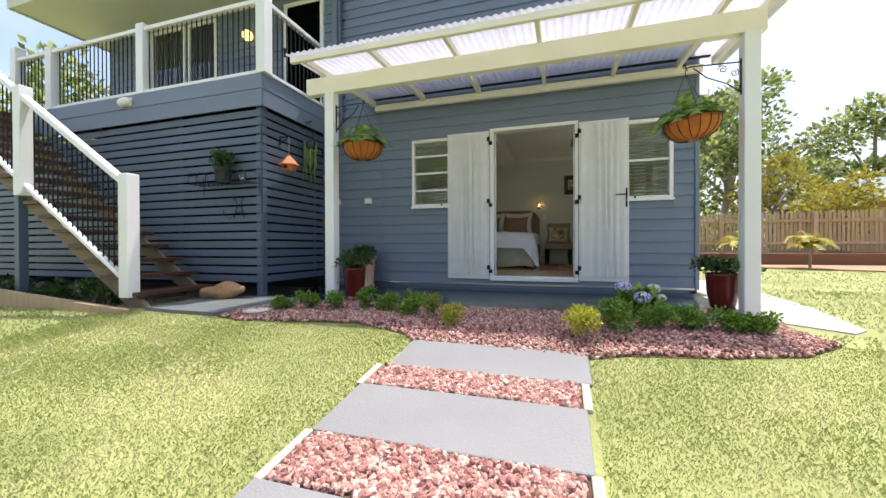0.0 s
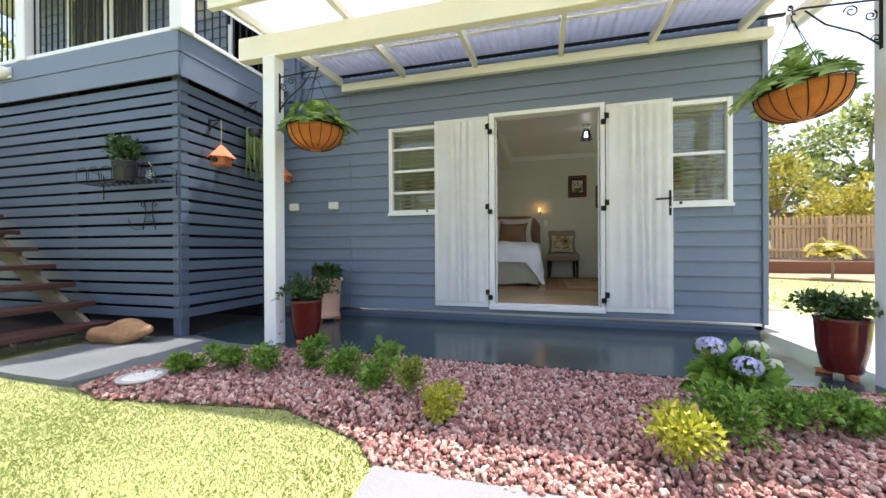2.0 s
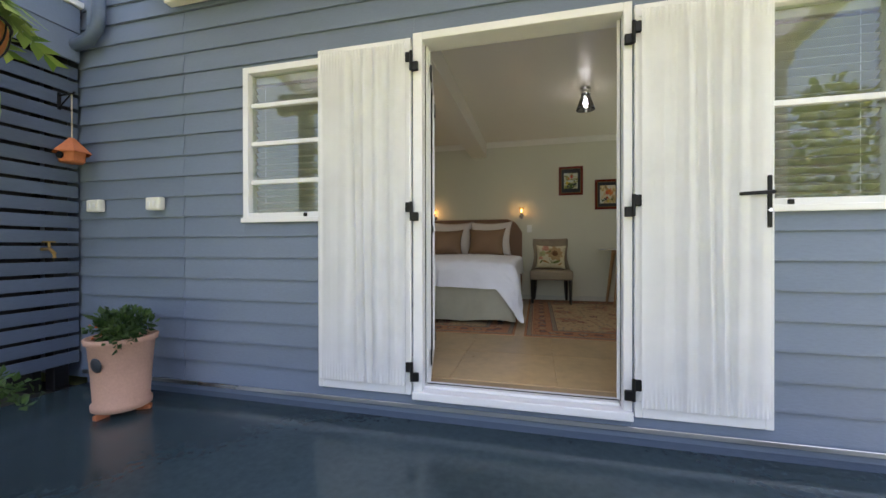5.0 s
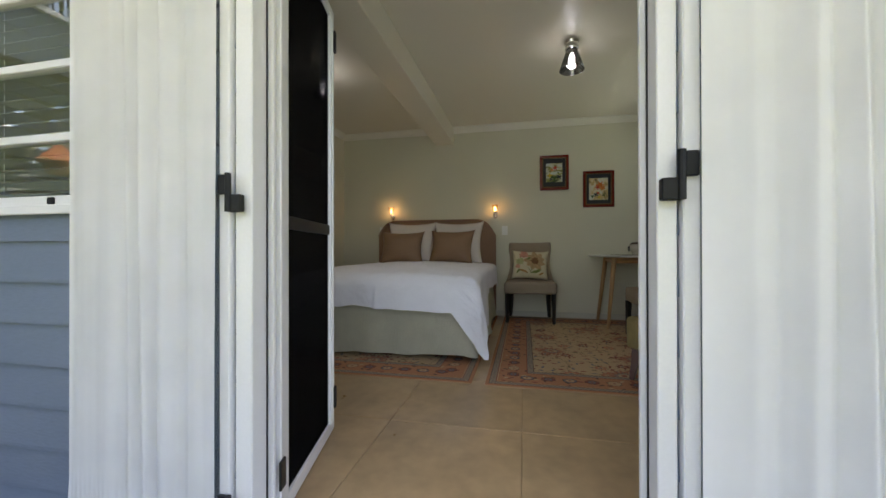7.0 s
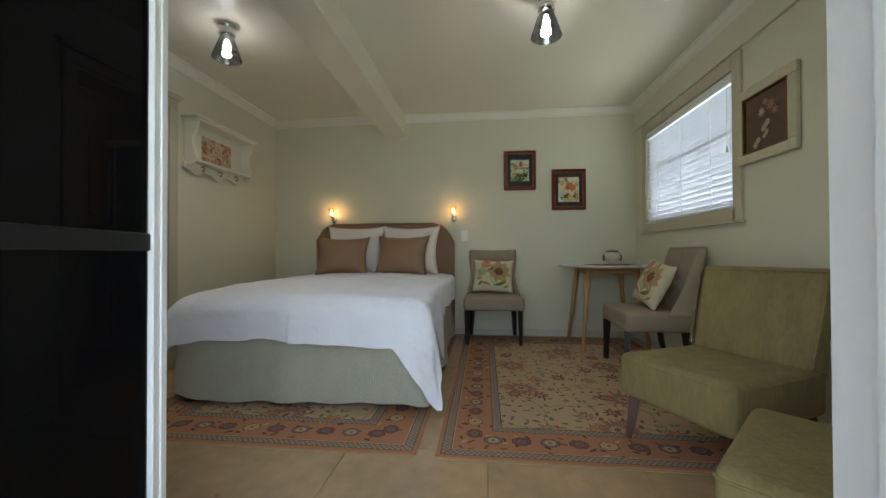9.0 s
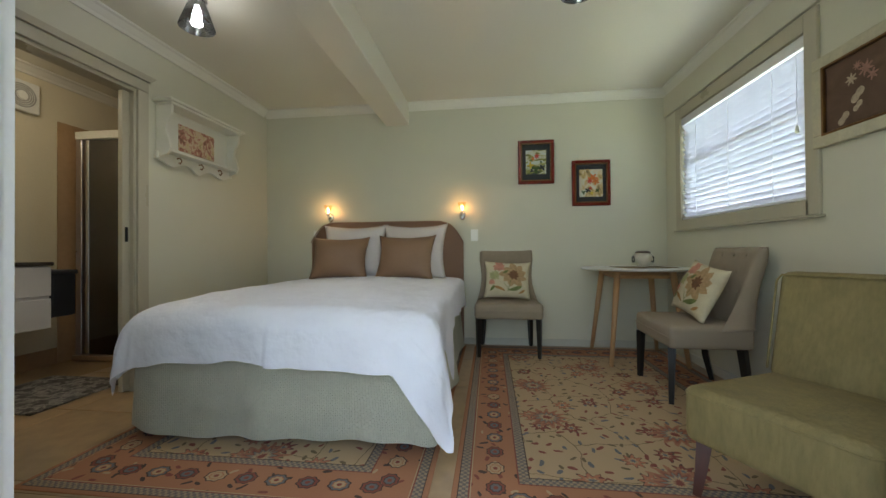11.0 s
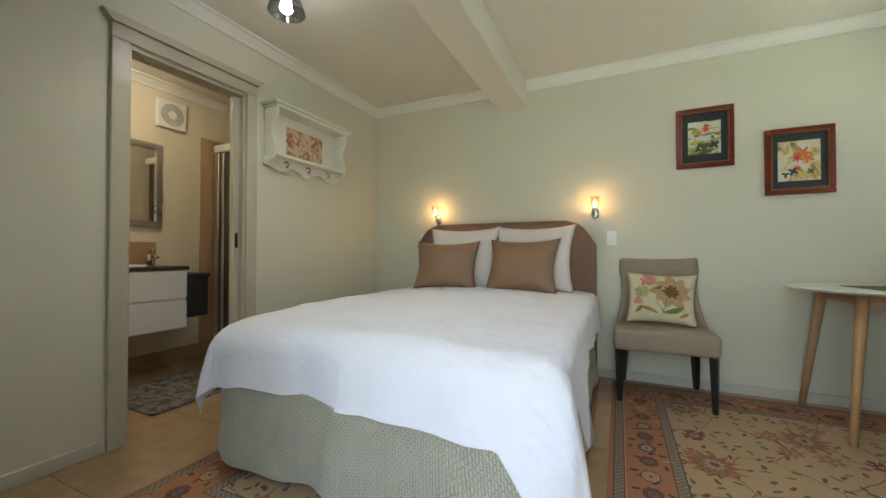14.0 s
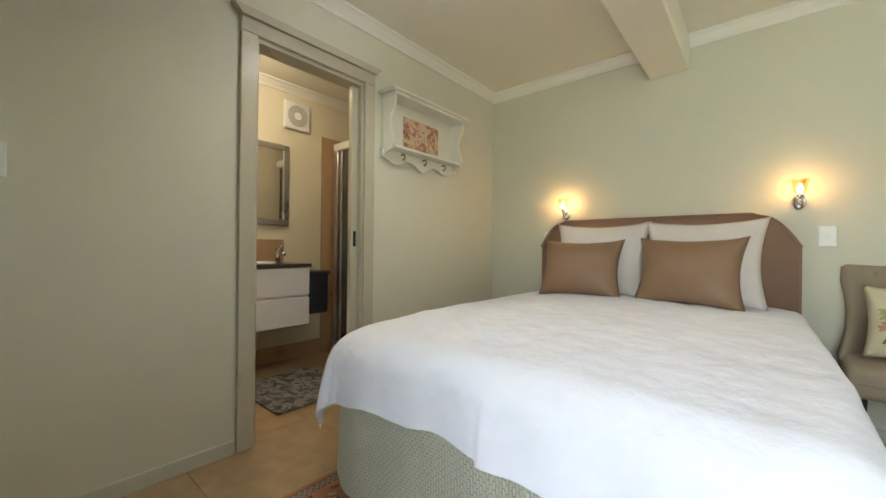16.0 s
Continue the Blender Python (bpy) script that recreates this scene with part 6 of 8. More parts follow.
pn = part("pane", box(B(), 0.046, 0.05, -hy + 0.04, hy - 0.04, 0.04, H - 0.04), M_PANE, w5)
pn.visible_shadow = False
vb = thing("venetian_blind", pose(XR + 0.012, (SW[0] + SW[1]) / 2, SW[2]), "white venetian blind lowered and glowing with daylight", "blind")
part("headrail", box(B(), -0.022, 0.022, -hy + 0.004, hy - 0.004, H - 0.07, H - 0.005, 0.004), M_WHITE, vb)
me = finish("slat", box(B(), -0.024, 0.024, -hy + 0.008, hy - 0.008, -0.0012, 0.0012), M_BLIND)
for k in range(19):
    same("slat", me, vb, pose(0, 0, 0.035 + k * 0.0425, 0, 55 + rnd(-1.5, 1.5), rnd(-0.1, 0.1)))
part("bottom_rail", box(B(), -0.022, 0.022, -hy + 0.008, hy - 0.008, 0.004, 0.018, 0.003), M_WHITE, vb)
for y in (-0.42, 0.0, 0.42):
    part("cord", rod(B(), (-0.026, y, 0.02), (-0.026, y, H - 0.07), 0.0012, seg=5), M_CURTAIN, vb)
part("pull_cord", path_rod(B(), [(-0.03, -hy + 0.05, H - 0.07), (-0.03, -hy + 0.05, 0.42)], 0.0015, 5), M_CURTAIN, vb)
part("toggle", lathe(B(), [(0, 0.37), (0.010, 0.375), (0.007, 0.41), (0, 0.42)], 10, (-0.03, -hy + 0.05, 0)), M_IVORY, vb)

# ---- ensuite doorway ----
dw = thing("door_3", pose(0, 0, 0), "taupe moulded doorway with a sliding door in its pocket", "door", kind="structure")
y0, y1, z1 = BD[0], BD[1], BD[3]
bm = B()
box(bm, XL, XL + 0.022, y0 - 0.082, y0, FLOOR + 0.003, z1, 0.004), box(bm, XL, XL + 0.022, y1, y1 + 0.082, FLOOR + 0.003, z1, 0.004)
box(bm, XL + 0.0005, XL + 0.0222, y0 - 0.082, y1 + 0.082, z1 + 0.0005, z1 + 0.075, 0.004)
part("architrave", bm, M_TRIM, dw)
bm = B()
prism(bm, [(y0 - 0.082, z1 + 0.076), (y1 + 0.082, z1 + 0.076), (y1 + 0.128, z1 + 0.118), (y0 - 0.128, z1 + 0.118)], "x", XL, XL + 0.04)
part("head_moulding", bm, M_TRIM, dw)
bm = B()
box(bm, XL - 0.112, XL - 0.002, y0, y0 + 0.014, FLOOR + 0.003, z1), box(bm, XL - 0.112, XL - 0.002, y0 + 0.014, y1, z1 - 0.02, z1)
box(bm, XL - 0.112, XL - 0.078, y1 - 0.014, y1, FLOOR + 0.003, z1 - 0.021), box(bm, XL - 0.034, XL - 0.002, y1 - 0.014, y1, FLOOR + 0.003, z1 - 0.021)
part("jamb", bm, M_TRIM, dw)
dl = part("sliding_door", box(B(), XL - 0.074, XL - 0.038, y1 - 0.06, y1 + 0.02, FLOOR + 0.012, z1 - 0.024, 0.003), M_TRIM, dw, "edge of the taupe sliding door")
part("door_handle", box(B(), XL - 0.0385, XL - 0.0345, y1 - 0.045, y1 - 0.022, 1.64, 1.74, 0.002), M_BLACK, dl, "recessed dark pull")

# ---- ensuite fittings ----
va = thing("vanity_unit", pose(BX, 0, FLOOR + 0.06), "wall-hung white two-drawer vanity with a dark top", "vanity")
VY0, VY1 = 6.95, 7.82
part("carcass", box(B(), 0.002, 0.44, VY0, VY1, 0.33, 0.80, 0.004), M_WHITE, va)
for z0, z1 in ((0.335, 0.555), (0.575, 0.795)):
    part("drawer", box(B(), 0.442, 0.460, VY0 + 0.003, VY1 - 0.003, z0, z1, 0.003), M_WHITE, va)
part("counter", box(B(), 0.002, 0.47, VY0 - 0.005, VY1 + 0.01, 0.802, 0.83, 0.004), mat("dark_stone_top", (0.06, 0.05, 0.045), 0.25, var=0.3), va, "dark stone top")
part("splashback", box(B(), 0.003, 0.012, VY0 - 0.005, VY1, 0.832, 1.03, 0.001), M_BTILE, va, "tan tile splashback")
part("basin", lathe(B(), [(0.17, 0.832), (0.17, 0.845), (0.15, 0.845), (0.13, 0.834), (0, 0.833)], 32, (0.24, 7.45, 0)), M_WHITE, va, "", True)
tp = thing("basin_mixer_tap", pose(BX + 0.07, 7.74, FLOOR + 0.89), "chrome lever mixer tap on the vanity", "tap")
part("body", rod(B(), (0, 0, 0), (0, 0, 0.10), 0.022, 0.019, 16), M_CHROME, tp, "", True)
part("spout", path_rod(B(), [(0, 0, 0.07), (0.06, 0, 0.085), (0.12, 0, 0.07)], 0.012, 10), M_CHROME, tp, "", True)
part("lever", path_rod(B(), [(0, 0, 0.105), (0.03, 0, 0.13), (0.09, 0, 0.15)], [0.018, 0.010, 0.007], 10), M_CHROME, tp, "", True)
mi = thing("bathroom_mirror", pose(BX, 7.44, 2.19), "mirror in a brushed silver frame over the vanity", "mirror")
bm = B()
for a, b, c, d in ((-0.42, 0.42, 0.31, 0.36), (-0.42, 0.42, -0.36, -0.31), (-0.42, -0.37, -0.31, 0.31), (0.37, 0.42, -0.31, 0.31)):
    box(bm, 0.001, 0.028, a, b, c, d, 0.004)
part("frame", bm, M_ALU, mi)
part("glass", box(B(), 0.004, 0.010, -0.37, 0.37, -0.31, 0.31), mat("silvered_mirror", (0.85, 0.85, 0.85), 0.03, metal=1.0, var=0.0, bump=0, rvar=0.01), mi)
fn = thing("exhaust_fan", pose(BX, 7.93, 2.84), "square white wall exhaust fan with a round grille", "fan")
part("housing", box(B(), 0.001, 0.035, -0.125, 0.125, -0.125, 0.125, 0.012, 2), M_PLASTIC, fn)
for r in (0.045, 0.06, 0.075, 0.09):
    part("grille_ring", path_rod(B(), [(0.037, r * math.cos(2 * math.pi * k / 28), r * math.sin(2 * math.pi * k / 28)) for k in range(29)], 0.0045, 5), mat("grey_plastic", (0.35, 0.35, 0.34), 0.5), fn)
bm = lathe(B(), [(0, 0.0), (0.035, 0.0), (0.032, 0.008), (0, 0.010)], 20)
bmesh.ops.rotate(bm, verts=bm.verts, matrix=Matrix.Rotation(radians(90), 3, "Y"))
bmesh.ops.translate(bm, verts=bm.verts, vec=(0.035, 0, 0))
part("hub", bm, M_PLASTIC, fn)
bn = thing("black_bin", pose(BX + 0.30, 7.94, FLOOR + 0.50), "black plastic caddy hung beside the vanity", "caddy")
part("tub", box(B(), -0.12, 0.12, -0.095, 0.085, -0.04, 0.31, 0.02, 2), M_DARKPOT, bn)
part("rim", box(B(), -0.13, 0.13, -0.102, 0.095, 0.29, 0.325, 0.008), M_DARKPOT, bn)
sw_ = thing("shower_screen", pose(BX, 8.33, FLOOR), "shower screen with brushed aluminium frame and dark glass", "shower")
part("post", box(B(), 0.05, 0.11, -0.02, 0.02, 0.0, 1.98, 0.004), M_ALU, sw_)
part("head_rail", box(B(), 0.05, 1.15, -0.03, 0.03, 1.98, 2.05, 0.004), M_IVORY, sw_)
part("stile", box(B(), 0.14, 0.17, -0.012, 0.012, 0.05, 1.975, 0.003), M_ALU, sw_)
part("glass_panel", box(B(), 0.171, 1.12, -0.004, 0.004, 0.05, 1.975), glass("bronze_glass", (0.35, 0.30, 0.24), 0.02, 0.85), sw_)
part("sill", box(B(), 0.05, 1.15, -0.05, 0.05, 0.004, 0.048, 0.004), M_BTILE, sw_)
struct("wall_shower_lining", box(B(), BX + 0.013, XL - 0.113, 9.0, 9.05, FLOOR, CEIL - 0.08), M_BTILE, "tan tiled end wall of the shower", "wall")
mt_ = thing("bath_mat", pose(-3.28, 7.52, FLOOR + 0.003), "dark grey patterned bath mat on the ensuite tiles", "mat")
part("woven_field", box(B(), -0.33, 0.36, -0.27, 0.36, 0, 0.012, 0.004), painted("grey_mat_pattern", [(0.3, (0.05, 0.045, 0.04)), (0.5, (0.12, 0.11, 0.10)), (0.52, (0.30, 0.28, 0.25)), (0.7, (0.10, 0.09, 0.08))], 16, 1.0, 0.95), mt_)
lt = thing("bathroom_light", pose(-3.35, 7.30, CEIL), "round white lit bathroom ceiling light", "ceiling light")
part("rim", lathe(B(), [(0, 0), (0.16, 0), (0.16, -0.03), (0.145, -0.035), (0, -0.035)], 32), M_WHITE, lt, "", True)
part("diffuser", lathe(B(), [(0.14, -0.036), (0.13, -0.05), (0, -0.062)], 32), glow("lit_warm_diffuser", (1.0, 0.86, 0.62), 1.2), lt, "", True).visible_shadow = False
lamp("bathroom_lamp", "POINT", pose(-3.35, 7.30, CEIL - 0.11), BATH_W, (1.0, 0.84, 0.60), 0.10)

# ---- shelf with hooks ----
sf = thing("wall_shelf", pose(XL, 8.21, 2.215), "distressed white wall shelf with a floral panel and three hooks", "shelf")
sy = 0.37
part("top", box(B(), 0.001, 0.165, -sy - 0.045, sy + 0.045, 0.455, 0.475, 0.005), M_IVORY, sf)
part("top_moulding", box(B(), 0.002, 0.148, -sy - 0.02, sy + 0.02, 0.435, 0.454, 0.005), M_IVORY, sf)
part("back_panel", box(B(), 0.001, 0.014, -sy, sy, 0.06, 0.434), M_IVORY, sf)
for s in (-1, 1):
    pts = [(0.015, 0.434), (0.135, 0.434), (0.13, 0.36), (0.095, 0.31), (0.085, 0.25), (0.11, 0.18), (0.125, 0.12), (0.105, 0.08), (0.015, 0.05)]
    bm = B()
    yy = s * sy
    lo = [bm.verts.new((u, yy - 0.010, v)) for u, v in pts]
    hi = [bm.verts.new((u, yy + 0.010, v)) for u, v in pts]
    for k in range(len(pts)):
        bm.faces.new((lo[k], lo[(k + 1) % len(pts)], hi[(k + 1) % len(pts)], hi[k]))
    bm.faces.new(lo[::-1]), bm.faces.new(hi)
    bmesh.ops.recalc_face_normals(bm, faces=bm.faces[:])
    part("side_bracket", bm, M_IVORY, sf)
part("lower_shelf", box(B(), 0.015, 0.11, -sy + 0.011, sy - 0.011, 0.095, 0.112, 0.004), M_IVORY, sf)
bm = B()
edge = [(-sy - 0.03, 0.092)] + [(-sy - 0.03 + (2 * sy + 0.06) * k / 48, 0.022 + 0.018 * math.cos(2 * math.pi * 3 * (k / 48)) - 0.016 * math.exp(-((k / 48 - 0.5) / 0.06) ** 2)) for k in range(49)] + [(sy + 0.03, 0.092)]
prism(bm, edge, "x", 0.0165, 0.034)
part("apron", bm, M_IVORY, sf)
part("floral_panel", box(B(), 0.0145, 0.022, -0.19, 0.19, 0.15, 0.36, 0.002), painted("floral_tile_print", [(0.3, (0.20, 0.10, 0.06)), (0.45, (0.45, 0.20, 0.14)), (0.52, (0.62, 0.50, 0.34)), (0.65, (0.55, 0.42, 0.22)), (0.72, (0.25, 0.20, 0.10))], 22, 2.0), sf, "floral printed panel")
for y in (-0.22, 0.0, 0.22):
    part("hook", path_rod(B(), [(0.034, y, 0.075), (0.06, y, 0.078), (0.075, y, 0.055), (0.06, y, 0.035), (0.05, y, 0.045)], 0.005, 6), mat("aged_brass", (0.25, 0.13, 0.05), 0.35, metal=0.9), sf, "brass double hook")

# ---- foliage helpers ----
def leaves(bm, c, rad, n, size, hollow=0.55, long=1.6, droop=0.0, flat=0.0):
    """Scatters folded leaves through an uneven ellipsoid."""
    for _ in range(n):
        d = Vector((random.gauss(0, 1), random.gauss(0, 1), random.gauss(0, 1))).normalized()
        k = rnd(hollow, 1.0) * (0.86 + 0.28 * noise.noise(d * 2.2 + Vector(c)))
        p = Vector(c) + Vector((d.x * rad[0], d.y * rad[1], d.z * rad[2])) * k
        up = Vector((rnd(-1, 1), rnd(-1, 1), rnd(-0.4, 1) - droop))
        a = (d * (1 - flat) + up * 0.9).normalized()
        s = a.cross(Vector((rnd(-1, 1), rnd(-1, 1), rnd(-1, 1)))).normalized()
        sz = size * rnd(0.6, 1.25)
        w, l = s * sz * 0.5, a * sz * long
        nrm = a.cross(s) * sz * 0.18
        v = [bm.verts.new(q) for q in (p, p + l * 0.45 + w + nrm, p + l, p + l * 0.45 - w + nrm)]
        bm.faces.new(v)


def shrub(name, x, y, z, r, h, n, size, m, label, group="garden shrubs"):
    t = thing(name, pose(x, y, z), label, "shrub", group)
    bm = B()
    for k in range(5):
        a = rnd(0, 6.28)
        path_rod(bm, [(0, 0, -0.01), (0.25 * r * math.cos(a), 0.25 * r * math.sin(a), h * 0.4), (0.6 * r * math.cos(a), 0.6 * r * math.sin(a), h * 0.75)], [0.006, 0.004, 0.002], 5)
    part("stem", bm, M_BARK, t)
    bm = B()
    for k in range(7):
        a, q = rnd(0, 6.28), rnd(0.1, 0.6)
        leaves(bm, (q * r * math.cos(a), q * r * math.sin(a), h * rnd(0.35, 0.78)), (r * 0.55, r * 0.55, h * 0.3), n // 7, size, 0.2)
    part("foliage", bm, m, t)
    return t


def fronds(bm, n, length, lift, spread=1.0, c=(0, 0, 0), a0=0.0, a1=6.283):
    """Arching fern fronds with paired leaflets."""
    for k in range(n):
        a = a0 + (a1 - a0) * (k + rnd(-0.3, 0.3)) / n
        L = length * rnd(0.65, 1.15)
        lf = lift * rnd(0.5, 1.3)
        prev = Vector(c)
        for s in range(1, 12):
            f = s / 11
            p = Vector(c) + Vector((math.cos(a) * L * f * spread, math.sin(a) * L * f * spread, lf * math.sin(min(1, f * 1.15) * 2.2) - 0.32 * L * f * f * f))
            d = (p - prev).normalized()
            sd = d.cross(Vector((0, 0, 1))).normalized()
            wl = 0.13 * (1 - f) ** 0.6 * (0.5 + f) * length / 0.3
            for sg in (-1, 1):
                tip = p + sd * sg * wl + d * 0.018
                q = [bm.verts.new(v) for v in (prev, prev + d * 0.012 + sd * sg * wl * 0.5, tip, p)]
                bm.faces.new(q)
            prev = p


# ---- crushed red stone ----
def stone_mat(name, source, tone=(1.12, 1.18, 1.14)):
    m = mat(name, (0.30, 0.135, 0.115), 0.85, var=0.2, big=30, fine=160, bump=0.4)
    nt = m.node_tree
    b = nt.nodes["Principled BSDF"]
    src = nt.nodes.new("ShaderNodeObjectInfo" if source == "object" else "ShaderNodeNewGeometry")
    rp = nt.nodes.new("ShaderNodeValToRGB")
    e = rp.color_ramp.elements
    for p, c in ((0.25, (0.29, 0.125, 0.11)), (0.6, (0.39, 0.205, 0.175)), (0.85, (0.46, 0.29, 0.25))):
        e.new(p).color = (*c, 1)
    e[0].color, e[-1].color = (0.16, 0.06, 0.058, 1), (0.54, 0.42, 0.37, 1)
    for q in e:
        q.color = (q.color[0] * tone[0], q.color[1] * tone[1], q.color[2] * tone[2], 1)
    nt.links.new(src.outputs["Random" if source == "object" else "Random Per Island"], rp.inputs[0])
    nt.links.new(rp.outputs[0], b.inputs["Base Color"])
    return m


M_STONE_O, M_STONE_I = stone_mat("crushed_red_stone", "object"), stone_mat("crushed_red_stone_bed", "island")
bm = B()
bmesh.ops.create_icosphere(bm, subdivisions=1, radius=1.25)
bm.verts.index_update()
LUMP = np.array([v.co[:] for v in bm.verts])
CF = [tuple(v.index for v in f.verts) for f in bm.faces]
bm.free()
rs = np.random.RandomState(7)


def chunk(s):
    v = LUMP * (s * rs.uniform(0.75, 1.25, 3)) * np.array([1.05, 0.85, 0.65]) + rs.uniform(-0.22, 0.22, LUMP.shape) * s
    q = Euler(rs.uniform(0, 6.28, 3)).to_matrix()
    return v @ np.array(q)


BED = [(-3.17, 2.77), (-2.85, 2.69), (-2.4, 2.74), (-1.7, 2.82), (-1.2, 2.66), (-1.05, 2.52), (0.14, 2.46), (0.35, 2.55), (0.9, 2.62), (1.35, 2.74), (1.62, 2.95), (1.60, 3.30), (1.58, 3.75), (-2.5, 3.75), (-2.78, 3.63), (-3.0, 3.42), (-3.08, 3.05)]


def inside(x, y, poly):
    ok = False
    for k in range(len(poly)):
        (x0, y0), (x1, y1) = poly[k], poly[k - 1]
        if (y0 > y) != (y1 > y) and x < (x1 - x0) * (y - y0) / (y1 - y0) + x0:
            ok = not ok
    return ok


mounds = thing("crushed_stone", pose(0, 0, 0), "crushed red stone filling the path between the slabs", "gravel")
shapes = []
for k in range(10):
    me = bpy.data.meshes.new("stone")
    me.from_pydata(chunk(0.0145).tolist(), [], CF)
    me.materials.append(M_STONE_O)
    shapes.append(me)
strips = [(-1.08, 0.06, 1.865, 2.095), (-1.09, 0.05, 1.13, 1.412), (-1.10, 0.04, 0.45, 0.71)]
cnt = 0
while cnt < 300:
    x0, x1, y0, y1 = strips[0] if cnt % 2 else strips[1]
    x, y = rs.uniform(x0 + 0.02, x1 - 0.02), rs.uniform(y0 + 0.015, y1 - 0.015)
    same("stone", shapes[cnt % 10], mounds, pose(x, y, lawn_z(y) + 0.016 + rs.uniform(0, 0.010), *rs.uniform(0, 360, 3)))
    cnt += 1
V, F = [], []


def scatter(n, pick, s0, s1, z_of, lay):
    for _ in range(n):
        x, y = pick()
        c = chunk(rs.uniform(s0, s1)) + np.array([x, y, z_of(x, y) + rs.uniform(0, lay)])
        b0 = len(V)
        V.extend(c.tolist())
        F.extend([tuple(b0 + i for i in f) for f in CF])


def pick_bed():
    while True:
        x, y = rs.uniform(-3.1, 1.65), rs.uniform(2.45, 3.76)
        if inside(x, y, BED):
            return x, y


scatter(17000, pick_bed, 0.008, 0.0145, lambda x, y: lawn_z(y) + 0.010, 0.016)
me = bpy.data.meshes.new("gravel_bed")
me.from_pydata(V, [], F)
me.materials.append(M_STONE_I)
tagged(new("gravel_bed", me), "crushed red-brown stone mulch over the garden bed", "gravel", "", "stuff")

V, F = [], []
for x0, x1, y0, y1 in strips:
    scatter(2600, lambda: (rs.uniform(x0 + 0.012, x1 - 0.012), rs.uniform(y0, y1)), 0.010, 0.018, lambda x, y: lawn_z(y) + 0.005, 0.014)
me = bpy.data.meshes.new("path_gravel")
me.from_pydata(V, [], F)
me.materials.append(M_STONE_I)
tagged(new("path_gravel", me), "sunlit pink-red crushed stone between the slabs", "gravel", "", "stuff")

# ---- grass ----
GV, GF = [], []
WALKWAY = [(-9.0, 2.62), (-4.25, 2.62), (-4.2, 2.77), (-3.19, 2.755), (-3.0, 3.5), (-9.0, 3.8)]


def blades(n, x0, x1, y0, y1, h0, h1, w):
    k = 0
    while k < n:
        x, y = rs.uniform(x0, x1), rs.uniform(y0, y1)
        k += 1
        if -1.062 - 0.034 * (2.5 - y) < x < 0.115 and y < 2.53 or inside(x, y, BED) or inside(x, y, WALKWAY):
            continue
        if y > 3.3 and x < 2.2 + 0.09 * (y - 4):
            continue
        z = lawn_z(y)
        a, l, lean = rs.uniform(0, 6.28), rs.uniform(h0, h1), rs.uniform(0.25, 1.1)
        pat = noise.noise((x * 1.3, y * 1.3, 0.0))
        l *= 1 + 0.35 * pat
        c, s = math.cos(a), math.sin(a)
        b0 = len(GV)
        GV.extend(((x - s * w, y + c * w, z - 0.004), (x + s * w, y - c * w, z - 0.004), (x + c * l * lean * 0.45, y + s * l * lean * 0.45, z + l * 0.75), (x + c * l * lean, y + s * l * lean, z + l * (1.0 - 0.35 * lean))))
        GF.extend(((b0, b0 + 1, b0 + 2), (b0 + 2, b0 + 1, b0 + 3)))


blades(360000, -4.6, 3.4, 0.25, 2.95, 0.005, 0.015, 0.0016)
blades(15000, -8.5, -4.0, 0.3, 2.7, 0.015, 0.035, 0.005)
blades(16000, 1.6, 7.0, 1.5, 6.5, 0.015, 0.035, 0.005)
blades(8000, 2.4, 12.0, 6.0, 13.5, 0.02, 0.04, 0.010)
me = bpy.data.meshes.new("grass")
me.from_pydata(GV, [], GF)
me.materials.append(M_LAWN)
tagged(new("grass", me), "bright green and straw-coloured lawn grass", "grass", "", "stuff")

# ---- shrubs of the bed ----
gz = 0.385
for x, y, r, h in ((-2.66, 3.07, 0.11, 0.16), (-2.45, 3.17, 0.14, 0.21), (-2.15, 3.21, 0.14, 0.21), (-1.88, 3.36, 0.12, 0.24), (-1.65, 3.30, 0.17, 0.23), (-1.38, 3.16, 0.14, 0.20), (0.34, 2.99, 0.19, 0.25), (0.64, 3.14, 0.16, 0.21), (0.88, 3.17, 0.16, 0.20), (1.09, 3.17, 0.15, 0.20), (1.27, 3.15, 0.14, 0.19)):
    shrub("shrub", x, y, gz, r, h, 850, 0.019, M_SHRUB, "small clipped green shrub in the red stone bed")
shrub("shrub", -1.10, 3.08, gz, 0.12, 0.27, 900, 0.015, M_SHRUBG, "yellow-green young shrub in the red stone bed")
shrub("shrub", -0.88, 2.86, gz, 0.13, 0.19, 700, 0.017, M_SHRUBY, "golden young shrub in the red stone bed")
shrub("shrub", 0.14, 2.74, gz, 0.16, 0.26, 800, 0.020, M_SHRUBY, "golden variegated shrub in the red stone bed")
shrub("seedling", -1.45, 3.56, gz, 0.10, 0.17, 120, 0.045, M_FERN, "small broad-leaved seedling beside the patio")

